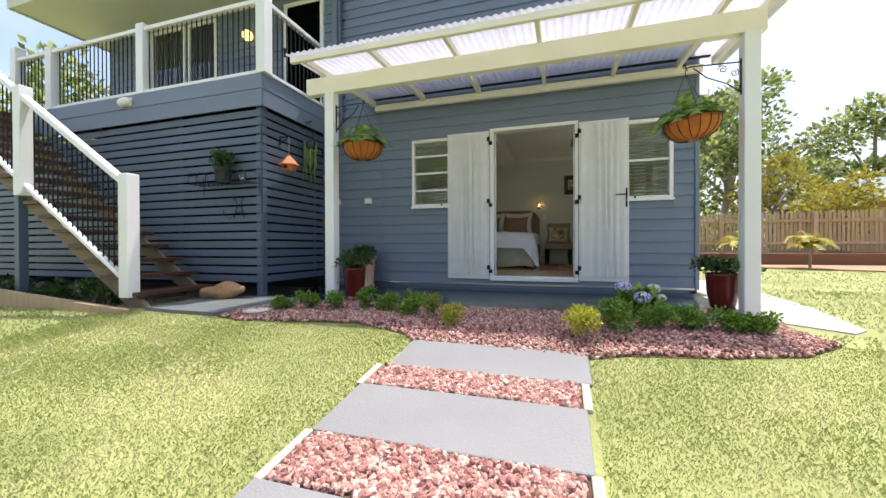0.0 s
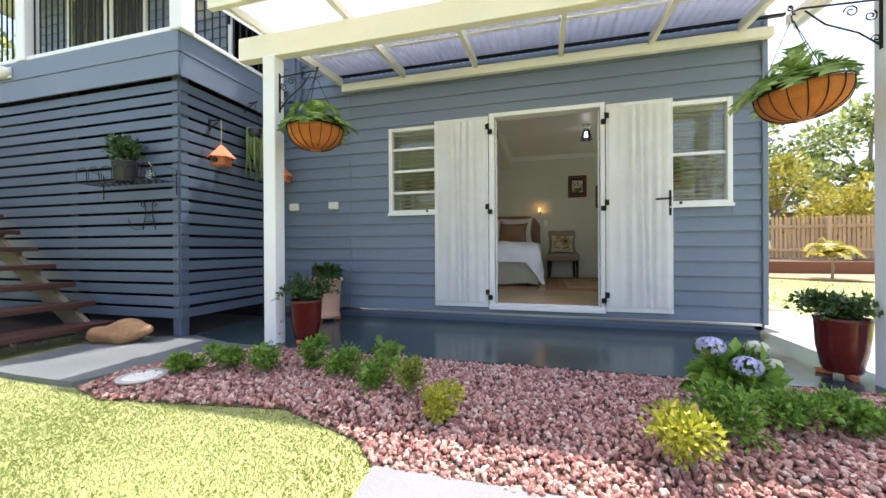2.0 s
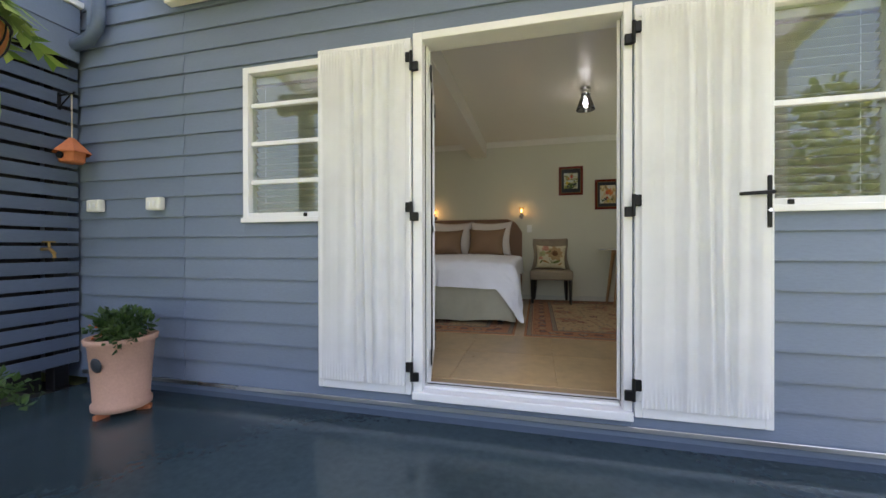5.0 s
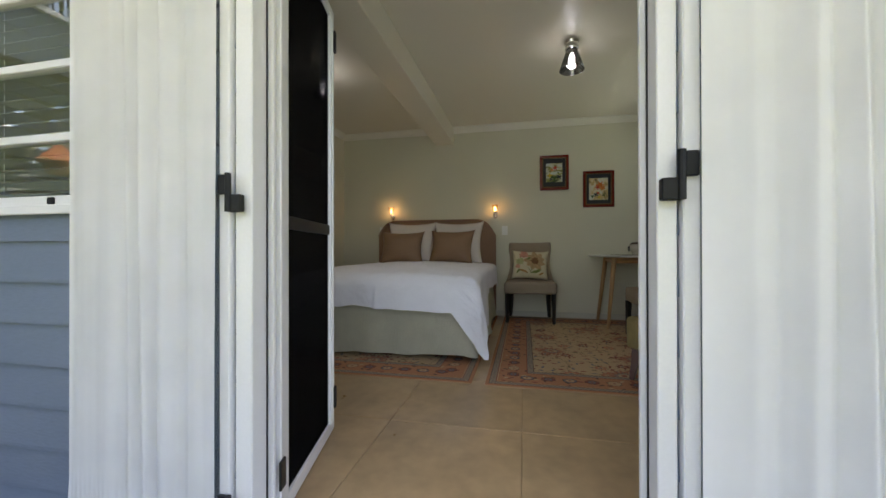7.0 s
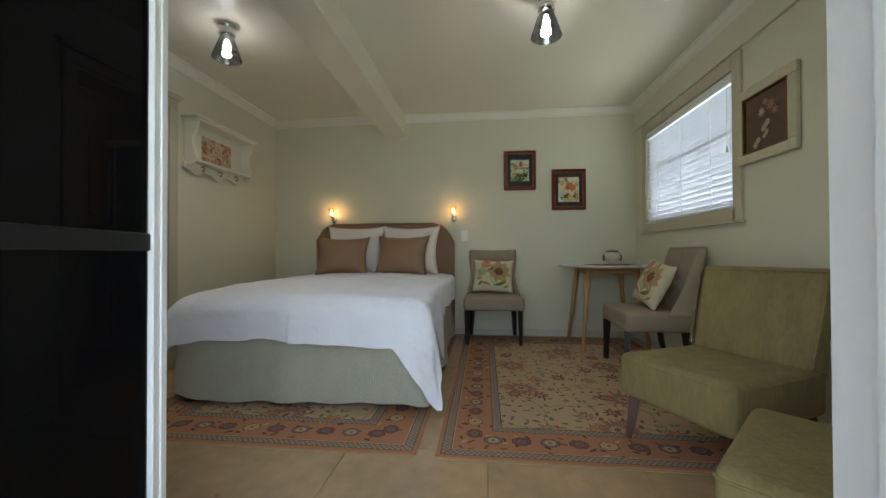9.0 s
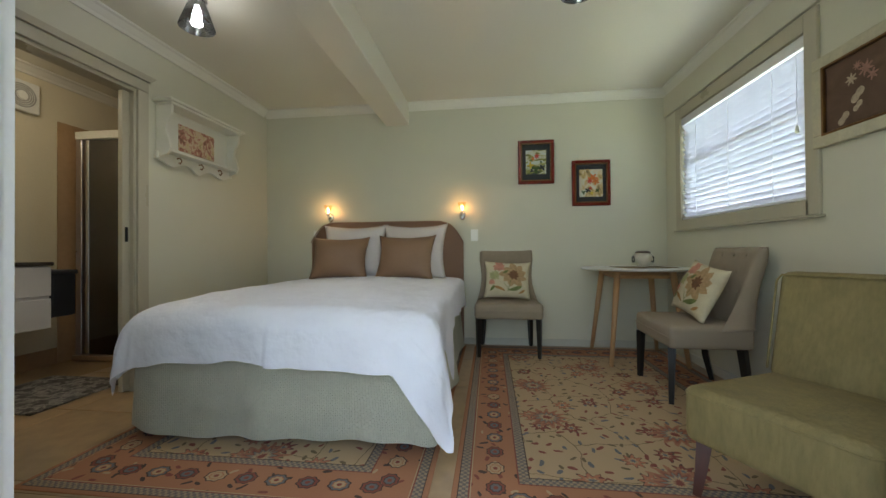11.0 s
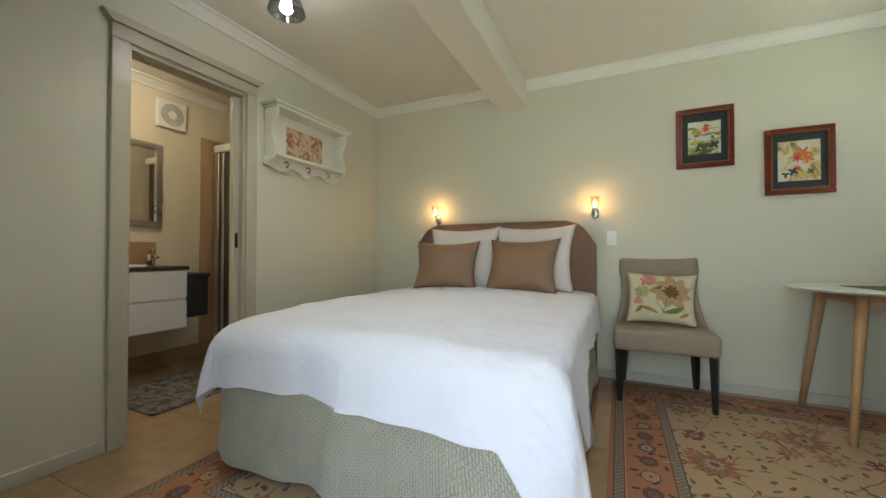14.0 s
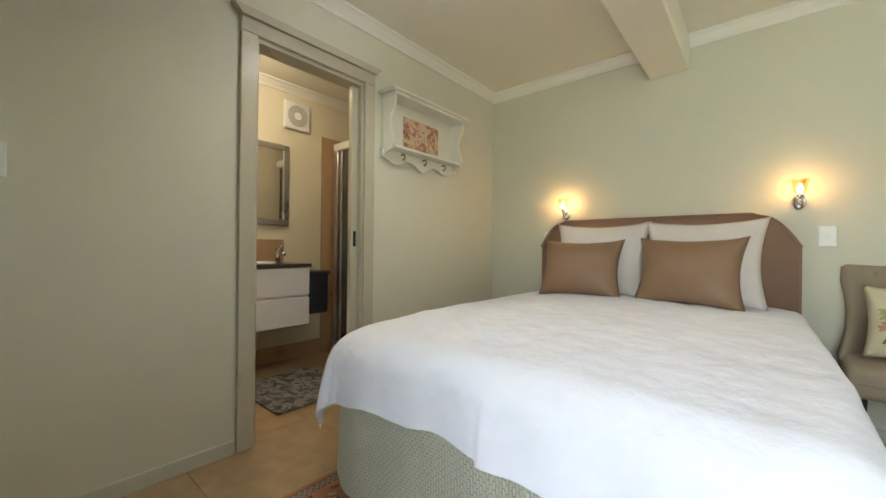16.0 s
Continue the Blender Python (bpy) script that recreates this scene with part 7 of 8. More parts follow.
hy_ = thing("hydrangea", pose(0.58, 3.53, gz) @ Matrix.Diagonal((0.78, 0.78, 0.85, 1)), "hydrangea with lilac and white flower heads", "hydrangea")
bm = B()
for k in range(7):
    a = k * 0.9
    path_rod(bm, [(0, 0, -0.01), (0.10 * math.cos(a), 0.10 * math.sin(a), 0.15), (0.16 * math.cos(a), 0.16 * math.sin(a), 0.28)], 0.006, 5)
part("stem", bm, M_SHRUB, hy_)
bm = B()
leaves(bm, (0, 0, 0.17), (0.25, 0.21, 0.17), 210, 0.095, 0.3, 1.4)
part("foliage", bm, M_SHRUB, hy_)
for x, y, z, r, m in ((-0.15, -0.06, 0.35, 0.085, M_HYDR), (0.02, -0.16, 0.26, 0.085, M_HYDR), (0.16, 0.03, 0.33, 0.07, M_HYDRW), (0.22, -0.04, 0.25, 0.05, M_HYDRW)):
    bm = B()
    for _ in range(150):
        d = Vector((random.gauss(0, 1), random.gauss(0, 1), random.gauss(0, 1) + 0.4)).normalized()
        p = Vector((x, y, z)) + Vector((d.x * r, d.y * r, d.z * r * 0.62))
        s = d.cross(Vector((rnd(-1, 1), rnd(-1, 1), rnd(-1, 1)))).normalized() * 0.014
        u = d.cross(s).normalized() * 0.014
        bm.faces.new([bm.verts.new(q) for q in (p + s, p + u + d * 0.004, p - s, p - u + d * 0.004)])
    part("flower_head", bm, m, hy_, "rounded flower head of many petals")


# ---- pots ----
def planter(name, m, prof, pm, label, foliage, leafm, feet, size=0.03, lab2="", sprays=0):
    t = thing(name, m, label, "planter")
    part("pot", lathe(B(), prof, 40), pm, t, "", True)
    rt = max(r for r, z in prof[-4:])
    zt = prof[-1][1]
    part("soil", lathe(B(), [(0, zt - 0.03), (rt - 0.02, zt - 0.03)], 24), M_SOIL, t)
    for k in range(feet):
        a = 2 * math.pi * k / feet + 0.5
        rb = prof[1][0] * 0.85
        bm = box(B(), -0.035, 0.045, -0.016, 0.016, 0.0, 0.032, 0.005)
        bmesh.ops.transform(bm, matrix=pose(rb * math.cos(a), rb * math.sin(a), 0, 0, 0, math.degrees(a)), verts=bm.verts)
        part("foot", bm, M_TERRA, t, "terracotta pot foot")
    bm = B()
    for c, r, n in foliage:
        leaves(bm, c, r, n, size, 0.15)
    for k in range(sprays):
        a, L = 2 * math.pi * (k + rnd(-0.4, 0.4)) / sprays, rnd(0.16, 0.30)
        for q in range(11):
            f = 0.25 + 0.75 * q / 10
            c = (L * f * math.cos(a), L * f * math.sin(a), zt + 0.02 + rnd(0.10, 0.16) * math.sin(2.3 * f) - 0.05 * f * f)
            leaves(bm, c, (0.016, 0.016, 0.012), 3, size * 1.1, 0.3)
    part("plant", bm, leafm, t, lab2)
    return t


RED = [(0, 0.03), (0.088, 0.03), (0.096, 0.045), (0.122, 0.18), (0.132, 0.34), (0.138, 0.36), (0.133, 0.366), (0.121, 0.36), (0.121, 0.34)]
planter("red_planter", pose(-2.41, 4.00, PATIO), RED, M_REDGLAZE, "oxblood glazed pot with trailing green plant on terracotta feet", [((0, 0, 0.41), (0.16, 0.14, 0.08), 420), ((-0.05, -0.02, 0.50), (0.13, 0.1, 0.10), 150), ((0.12, 0.05, 0.50), (0.13, 0.1, 0.10), 130)], M_DARKLEAF, 3, 0.022, sprays=13)
planter("red_planter", pose(1.38, 4.06, PATIO), RED, M_REDGLAZE, "oxblood glazed pot with low green plant beside the post", [((0, 0, 0.41), (0.17, 0.14, 0.07), 460), ((-0.13, 0.0, 0.47), (0.14, 0.1, 0.06), 120)], M_DARKLEAF, 3, 0.024, sprays=17)
TER = [(0, 0.03), (0.13, 0.03), (0.15, 0.04), (0.152, 0.07), (0.14, 0.085), (0.15, 0.25), (0.165, 0.43), (0.18, 0.44), (0.185, 0.47), (0.17, 0.475), (0.155, 0.45)]
tp_ = planter("terracotta_planter", pose(-2.80, 4.92, PATIO), TER, M_PALETERRA, "pale terracotta urn with medallion and bushy green plant", [((0, 0, 0.55), (0.20, 0.18, 0.09), 620), ((0.1, -0.08, 0.50), (0.12, 0.1, 0.1), 150)], M_DARKLEAF, 3)
bm = lathe(B(), [(0, 0.010), (0.035, 0.006), (0.045, 0.0), (0.03, -0.01)], 20)
bmesh.ops.transform(bm, matrix=pose(0.02, -0.158, 0.33, 96), verts=bm.verts)
part("medallion", bm, M_DARKPOT, tp_, "dark round medallion", True)
bm = B()
leaves(bm, (-0.02, -0.12, 0.50), (0.13, 0.06, 0.07), 14, 0.022, 0.3, 0.8)
part("flower", bm, M_ORANGEP, tp_, "tiny orange flowers")


# ---- hanging baskets ----
def scroll(c, r, turns, u, w, a0, n=26):
    return [Vector(c) + Vector(u) * (r * (1 - 0.75 * k / n) * math.cos(a0 + turns * 6.283 * k / n)) + Vector(w) * (r * (1 - 0.75 * k / n) * math.sin(a0 + turns * 6.283 * k / n)) for k in range(n + 1)]


def bracket(name, m, reach, drop, label):
    """Wrought iron arm: upright, arm and brace with scrolls. Local x points away from its support."""
    t = thing(name, m, label, "bracket")
    part("upright", box(B(), 0, 0.008, -0.010, 0.010, -drop, 0.03, 0.002), M_BLACK, t)
    part("arm", path_rod(B(), [(0, 0, 0), (reach * 0.9, 0, 0.012), (reach, 0, 0.0), (reach - 0.005, 0, -0.02)], 0.006, 6), M_BLACK, t)
    part("brace", path_rod(B(), [(0.004, 0, -drop + 0.02), (reach * 0.25, 0, -drop * 0.62), (reach * 0.62, 0, -0.10), (reach * 0.85, 0, -0.004)], 0.005, 6), M_BLACK, t)
    for c, r, a in (((reach * 0.33, 0, -0.045), 0.036, 0.0), ((reach * 0.12, 0, -0.085), 0.032, 2.0), ((reach * 0.06, 0, -drop + 0.065), 0.026, 4.0), ((reach + 0.01, 0, 0.02), 0.018, 1.0)):
        part("scroll", path_rod(B(), scroll(c, r, 1.4, (1, 0, 0), (0, 0, 1), a), 0.004, 5), M_BLACK, t)
    return t


def basket(m, seedlings, label):
    t = thing("hanging_basket", m, label, "hanging basket", "hanging baskets of the pergola")
    R, H = 0.218, 0.17
    prof = [(R * math.sin(a) ** 0.8 if a > 0 else 0, -H * math.cos(a) ** 0.9) for a in [math.pi / 2 * k / 12 for k in range(13)]]
    prof[-1] = (R, 0)
    part("liner", lathe(B(), prof + [(R - 0.02, 0.0), (R - 0.03, -0.04), (0, -0.05)], 44), M_COIR, t, "orange coir liner", True)
    bm = B()
    path_rod(bm, [((R + 0.006) * math.cos(2 * math.pi * k / 36), (R + 0.006) * math.sin(2 * math.pi * k / 36), 0.004) for k in range(37)], 0.005, 6)
    part("rim", bm, M_BLACK, t)
    for k in range(16):
        a = 2 * math.pi * k / 16
        part("rib", path_rod(B(), [((r + 0.004) * math.cos(a), (r + 0.004) * math.sin(a), z) for r, z in prof[1:]], 0.003, 5), M_BLACK, t)
    for k in range(3):
        a = 2 * math.pi * k / 3 + 0.5
        part("chain", path_rod(B(), [(R * math.cos(a), R * math.sin(a), 0), (0.01 * math.cos(a), 0.01 * math.sin(a), 0.42)], 0.0025, 5), M_BLACK, t)
    part("hook", path_rod(B(), [(0, 0, 0.41), (0, 0, 0.455), (0.012, 0, 0.468), (0.02, 0, 0.455)], 0.004, 5), M_BLACK, t)
    bm = B()
    fronds(bm, 21, 0.36, 0.10)
    fronds(bm, 6, 0.22, 0.20)
    leaves(bm, (0, 0, 0.02), (0.19, 0.19, 0.04), 150, 0.03, 0.2)
    part("fern", bm, M_FERN, t, "arching green fern")
    if seedlings:
        bm = B()
        for k in range(5):
            x = -0.20 + 0.015 * k
            leaves(bm, (x, -0.09 + 0.03 * k, -0.16), (0.02, 0.02, 0.17), 26, 0.03, 0.1, 1.5, 0.8)
        part("trailer", bm, M_FERN, t)
    return t


bracket("iron_bracket", pose(-2.57, 3.87, 2.675), 0.36, 0.30, "black wrought iron scroll bracket on the white post")
basket(pose(-2.22, 3.87, 2.20), False, "wire hanging basket with orange coir liner and green fern")
bracket("iron_bracket", pose(1.45, 3.87, 2.61, 0, 0, 180), 0.42, 0.28, "black wrought iron scroll bracket on the white post")
basket(pose(1.075, 3.87, 2.135, 0, -6, 0), False, "wire hanging basket with orange coir liner and ferns")


# ---- bird houses, hanging succulent, wire shelf and ornament on the slats ----
def bird_house(x, y, z, ztop, s, label):
    t = thing("bird_house", pose(x, y, z, 0, 0, -25), label, "bird house", "terracotta bird houses")
    part("walls", lathe(B(), [(0, 0), (0.075 * s, 0), (0.085 * s, 0.01), (0.088 * s, 0.085 * s), (0, 0.085 * s)], 6), M_TERRA, t)
    part("roof", lathe(B(), [(0.125 * s, 0.075 * s), (0.12 * s, 0.085 * s), (0.05 * s, 0.16 * s), (0.018 * s, 0.195 * s), (0, 0.20 * s)], 6), M_TERRA, t)
    bm = rod(B(), (0.045 * s, -0.068 * s, 0.045 * s), (0.052 * s, -0.079 * s, 0.045 * s), 0.026 * s, seg=16)
    part("entrance", bm, M_BLACK, t, "dark round entrance")
    part("cord", path_rod(B(), [(0, 0, 0.195 * s), (0.004, 0, (ztop - z) * 0.6), (0, 0, ztop - z)], 0.004, 6), mat("jute_cord", (0.50, 0.44, 0.32), 0.95), t, "jute cord")
    return t


def hanger(y, z, reach):
    t = thing("iron_hanger", pose(SX + 0.010, y, z), "small black iron hanger on the slat screen", "hanger", "iron hangers")
    part("plate", box(B(), 0, 0.006, -0.012, 0.012, -0.10, 0.02, 0.002), M_BLACK, t)
    part("arm", path_rod(B(), [(0, 0, 0.0), (reach, 0, 0.0), (reach + 0.012, 0, 0.012)], 0.007, 6), M_BLACK, t)
    part("brace", path_rod(B(), [(0, 0, -0.085), (reach * 0.5, 0, -0.035), (reach * 0.85, 0, 0)], 0.005, 6), M_BLACK, t)


hanger(4.14, 2.49, 0.16)
bird_house(SX + 0.155, 4.14, 2.03, 2.485, 1.05, "terracotta bird house hanging on a cord from the slats")
hanger(5.08, 2.52, 0.14)
bird_house(SX + 0.135, 5.08, 2.03, 2.515, 0.9, "smaller terracotta bird house hanging on a cord")
hanger(4.60, 2.83, 0.15)
hs = thing("hanging_succulent", pose(SX + 0.145, 4.60, 2.44), "trailing grey-green succulent hanging beside the bird house", "hanging plant")
part("pot", lathe(B(), [(0, 0), (0.06, 0), (0.075, 0.09), (0.068, 0.09), (0, 0.085)], 20), M_DARKPOT, hs, "", True)
part("wire", path_rod(B(), [(0.06, 0, 0.09), (0, 0, 0.36), (0, 0, 0.40)], 0.003, 5), M_BLACK, hs)
bm = B()
for k in range(34):
    a, q = rnd(0, 6.28), rnd(0.02, 0.11)
    L = rnd(0.22, 0.58)
    pts = [(q * 0.4 * math.cos(a), q * 0.4 * math.sin(a), 0.10), (q * math.cos(a), q * math.sin(a), 0.09)] + [((q + rnd(-0.01, 0.01)) * math.cos(a), (q + rnd(-0.01, 0.01)) * math.sin(a), 0.09 - L * f) for f in (0.2, 0.4, 0.6, 0.8, 1.0)]
    path_rod(bm, pts, [0.006, 0.009, 0.010, 0.011, 0.010, 0.008, 0.004], 5)
part("trailer", bm, M_SUCC, hs, "", True)

ws = thing("wire_shelf", pose(-4.10, SY, 1.83), "black wire planter shelf fixed to the slats", "shelf")
bm = B()
for y in (-0.22, -0.16, -0.10, -0.04):
    path_rod(bm, [(-0.47, y, 0), (0.47, y, 0)], 0.004, 5)
for x in [-0.45 + 0.075 * k for k in range(13)]:
    path_rod(bm, [(x, -0.22, 0), (x, -0.005, 0)], 0.003, 5)
part("grid", bm, M_BLACK, ws)
for k in range(6):
    x = -0.46 + 0.157 * k
    part("hoop", path_rod(B(), [(x, -0.22, 0), (x, -0.225, 0.10), (x + 0.03, -0.225, 0.135), (x + 0.10, -0.225, 0.135), (x + 0.13, -0.225, 0.10), (x + 0.13, -0.22, 0)], 0.0035, 5), M_BLACK, ws)
for x in (-0.46, 0.46):
    part("side_hoop", path_rod(B(), [(x, -0.22, 0.10), (x, -0.12, 0.13), (x, -0.004, 0.11), (x, -0.004, -0.12)], 0.0035, 5), M_BLACK, ws)
planter("shelf_pot", pose(-4.10, SY - 0.12, 1.835), [(0, 0), (0.075, 0), (0.085, 0.02), (0.10, 0.17), (0.108, 0.175), (0.10, 0.18), (0.092, 0.17)], M_DARKPOT, "dark plastic pot with small-leaved flowering plant on the wire shelf", [((0, 0, 0.29), (0.19, 0.15, 0.14), 620), ((-0.07, 0, 0.36), (0.12, 0.1, 0.10), 160)], M_DARKLEAF, 0, 0.024)
cp = thing("glass_jar", pose(-3.80, SY - 0.12, 1.835), "small clear glass jar on the wire shelf", "jar")
part("body", lathe(B(), [(0, 0), (0.035, 0), (0.04, 0.08), (0.036, 0.08), (0.03, 0.01)], 20), M_PANE, cp, "", True)
wo = thing("wire_ornament", pose(-3.97, SY - 0.014, 1.42), "black wire bird ornament on the slats", "ornament")
part("leg", path_rod(B(), [(-0.07, 0, -0.02), (-0.03, 0, 0.12), (-0.04, 0, 0.22), (-0.075, 0, 0.25), (-0.09, 0, 0.21), (-0.06, 0, 0.20)], 0.005, 5), M_BLACK, wo)
part("leg", path_rod(B(), [(0.09, 0, -0.02), (0.05, 0, 0.12), (0.05, 0, 0.22), (0.085, 0, 0.25), (0.105, 0, 0.21), (0.07, 0, 0.20)], 0.005, 5), M_BLACK, wo)
part("crossbar", path_rod(B(), [(-0.05, 0, 0.06), (0.07, 0, 0.06)], 0.004, 5), M_BLACK, wo)
part("crossbar", path_rod(B(), [(-0.04, 0, 0.13), (0.055, 0, 0.13)], 0.004, 5), M_BLACK, wo)
part("tail", path_rod(B(), [(-0.06, 0, 0.02), (-0.15, 0, -0.02), (-0.23, 0, 0.02), (-0.25, 0, 0.09)], 0.0035, 5), M_BLACK, wo)

# ---- small fittings outside ----
bk_ = thing("bulkhead_light", pose(-5.93, 3.772, 3.09), "oval white bulkhead light on the verandah fascia", "outdoor light")
bm = B()
bmesh.ops.create_uvsphere(bm, u_segments=24, v_segments=12, radius=1.0, matrix=Matrix.Translation((0, -0.03, 0)) @ Matrix.Diagonal((0.13, 0.06, 0.065, 1)))
part("diffuser", bm, M_PLASTIC, bk_, "", True)
part("base", box(B(), -0.12, 0.12, -0.02, 0.0, -0.06, 0.06, 0.012, 2), M_PLASTIC, bk_)
for x in (-2.865, -3.42):
    o = thing("outdoor_power_point", pose(x, FY - 0.001, 1.735), "cream weatherproof power point on the weatherboards", "power point", "outdoor power points")
    part("box", box(B(), -0.062, 0.062, -0.05, 0, -0.045, 0.045, 0.012, 2), M_PLASTIC, o)
    part("switch", box(B(), -0.035, -0.015, -0.056, -0.049, -0.02, 0.015, 0.003), M_WHITE, o)
    part("switch", box(B(), 0.012, 0.032, -0.056, -0.049, -0.02, 0.015, 0.003), M_WHITE, o)
ta = thing("garden_tap", pose(SX + 0.01, 4.98, 1.42), "old brass garden tap beside the slats", "tap")
brass = mat("dull_brass", (0.30, 0.20, 0.08), 0.4, metal=0.9)
part("pipe", path_rod(B(), [(0, 0, 0), (0.08, 0, 0), (0.12, 0, -0.03), (0.12, 0, -0.06)], 0.012, 8), brass, ta)
part("handle", path_rod(B(), [(0.07, -0.035, 0.05), (0.07, 0.035, 0.05)], 0.007, 6), brass, ta)
part("spindle", rod(B(), (0.07, 0, 0), (0.07, 0, 0.05), 0.008), brass, ta)
lg = thing("log", pose(-3.98, 3.58, PATIO - 0.004, 0, 0, 12) @ Matrix.Diagonal((1.25, 1.25, 1.25, 1)), "rounded sawn log lying by the bottom step", "log")
bm = B()
bmesh.ops.create_icosphere(bm, subdivisions=4, radius=1.0)
for v in bm.verts:
    p = v.co.copy()
    fat = 0.078 + 0.016 * math.sin(5.5 * p.x + 0.6)
    n_ = 1 + 0.16 * noise.noise(p * 1.7) + 0.05 * noise.noise(p * 5)
    v.co = (0.225 * p.x * (1.02 - 0.1 * p.y), fat * p.y * n_ + 0.02 * math.sin(3 * p.x), max(0.0, 0.07 + fat * p.z * n_ + 0.022 * p.x))
part("trunk", bm, mat("tan_log", (0.36, 0.20, 0.10), 0.85, var=0.3, big=6, fine=40, bump=0.4), lg, "", True)
mh = thing("inspection_lid", pose(-2.84, 2.93, 0.412), "pale round plastic inspection lid in the stone bed", "lid")
part("rim", lathe(B(), [(0.10, 0.0), (0.135, 0.0), (0.135, 0.012), (0.12, 0.016), (0.105, 0.012)], 32), M_CONC, mh, "", True)
part("cover", lathe(B(), [(0, 0.013), (0.05, 0.013), (0.104, 0.010)], 32), M_PLASTIC, mh, "", True)
pl = thing("porch_light", pose(-5.10, FY - 0.001, 4.62), "lit yellow globe light on the verandah wall", "outdoor light")
bm = B()
bmesh.ops.create_uvsphere(bm, u_segments=16, v_segments=10, radius=0.085, matrix=Matrix.Translation((0, -0.10, 0)))
part("globe", bm, glow("lit_yellow_globe", (1.0, 0.72, 0.22), 1.2), pl, "", True)
part("mount", rod(B(), (0, 0, 0), (0, -0.05, 0), 0.05), M_WHITE, pl)

dp = thing("downpipe", pose(-3.33, FY - 0.06, 0), "blue-grey painted downpipe bending behind the slat screen", "downpipe")
part("pipe", path_rod(B(), [(0, 0, 5.18), (0, 0, 3.10), (-0.02, 0, 3.0), (-0.10, 0, 2.93), (-0.42, 0, 2.88)], 0.042, 16), M_SLAT, dp, "", True)
for z in (4.6, 3.4):
    part("clip", box(B(), -0.055, 0.055, 0.0, 0.058, z - 0.015, z + 0.015, 0.003), M_SLAT, dp)

# garden under the stairs
edg = thing("sleeper_edging", pose(0, 0, 0), "weathered timber sleeper edging the bed by the stairs", "edging")
part("sleeper", box(B(), -9.5, -6.42, 2.62, 2.70, 0.10, 0.56, 0.008), M_FENCE, edg)
bm = B()
prism(bm, [(-6.40, 0.10), (-4.30, 0.10), (-4.25, 0.40), (-6.40, 0.54)], "y", 2.64, 2.71)
part("sleeper", bm, M_FENCE, edg)
bm = B()
prism(bm, [(-9.5, 0.1), (-4.3, 0.1), (-4.28, 0.36), (-6.4, 0.48), (-9.5, 0.5)], "y", 2.712, 3.81)
struct("ground_stair_bed", bm, M_SOIL, "shaded soil bed under the stairs", "garden bed")
for k in range(16):
    x = -4.75 - 0.26 * k + rnd(-0.1, 0.1)
    shrub("groundcover", x, 2.86 + rnd(0, 0.12), 0.40 + 0.005 * k, rnd(0.12, 0.2), rnd(0.14, 0.3), 240, 0.035, M_DARKLEAF, "dark leafy ground cover under the stairs", "plants under the stairs")
bm = B()
for _ in range(420):
    x, y = rnd(-8.5, -4.4), rnd(2.72, 3.6)
    leaves(bm, (x, y, 0.385 + 0.055 * (-x - 4.4) / 2), (0.02, 0.02, 0.008), 1, 0.03, 0.2, 1.2)
tagged(part("leaf_litter", bm, leafy("dry_leaves", (0.16, 0.10, 0.05), (0.50, 0.42, 0.28), 0.1)), "dry fallen leaves on the bed under the stairs", "leaf litter", "", "stuff")

# ---- back boundary: retaining edge, picket fence, palms ----
FYY = 15.1
struct("wall_garden_edge", box(B(), 1.0, 16.0, 14.35, 14.5, 0.2, 0.78, 0.01), mat("red_brown_sleeper", (0.16, 0.075, 0.04), 0.85, var=0.25, big=2, fine=30, bump=0.3, stretch=(0.4, 2, 2)), "red-brown timber retaining edge", "retaining edge")
struct("ground_raised_bed", box(B(), -9.0, 40.0, 14.5, 30.0, 0.0, 0.74), M_SOIL, "raised soil bed along the fence", "garden bed")
bm = B()
prism(bm, [(5.2, 12.6), (7.5, 11.2), (10.5, 9.8), (14, 9.4), (16, 12), (16, 14.34), (3.8, 14.34), (4.2, 13.4)], "z", 0.2, 0.43)
struct("ground_mulch", bm, mat("tan_mulch", (0.34, 0.22, 0.13), 0.95, var=0.3, big=3, fine=40, bump=0.6), "tan bark mulch in front of the retaining edge", "garden bed")
fc = thing("picket_fence", pose(0, 0, 0), "weathered unpainted timber picket fence with posts and rails", "fence")
mp_ = finish("picket", prism(B(), [(-0.036, 0), (0.036, 0), (0.036, 1.22), (0.0, 1.28), (-0.036, 1.22)], "y", -0.01, 0.01), M_FENCE)
k = 0
x = 1.2
while x < 15.5:
    same("picket", mp_, fc, pose(x, FYY + rnd(-0.008, 0.008), 0.86 + rnd(-0.015, 0.015), 0, rnd(-0.8, 0.8), 0))
    x += 0.112
for z in (1.06, 1.78):
    part("rail", box(B(), 1.1, 15.6, FYY - 0.06, FYY - 0.015, z, z + 0.09, 0.005), M_FENCE, fc)
for x in (1.4, 3.9, 5.15, 7.7, 10.1, 12.4, 15.0):
    part("post", box(B(), x - 0.06, x + 0.06, FYY - 0.17, FYY - 0.061, 0.7, 2.10, 0.01), M_FENCE, fc)


def palm(x, y, z, h, r):
    t = thing("cycad_palm", pose(x, y, z), "small golden-leaved palm by the fence", "palm", "palms by the fence")
    part("trunk", path_rod(B(), [(0, 0, -0.05), (0.02, 0, h * 0.5), (0, 0, h)], [0.035, 0.03, 0.025], 8), M_BARK, t)
    bm = B()
    fronds(bm, 15, r * 1.05, 0.30, c=(0, 0, h))
    fronds(bm, 6, r * 0.6, 0.40, c=(0, 0, h))
    part("frond", bm, M_GUMY, t)


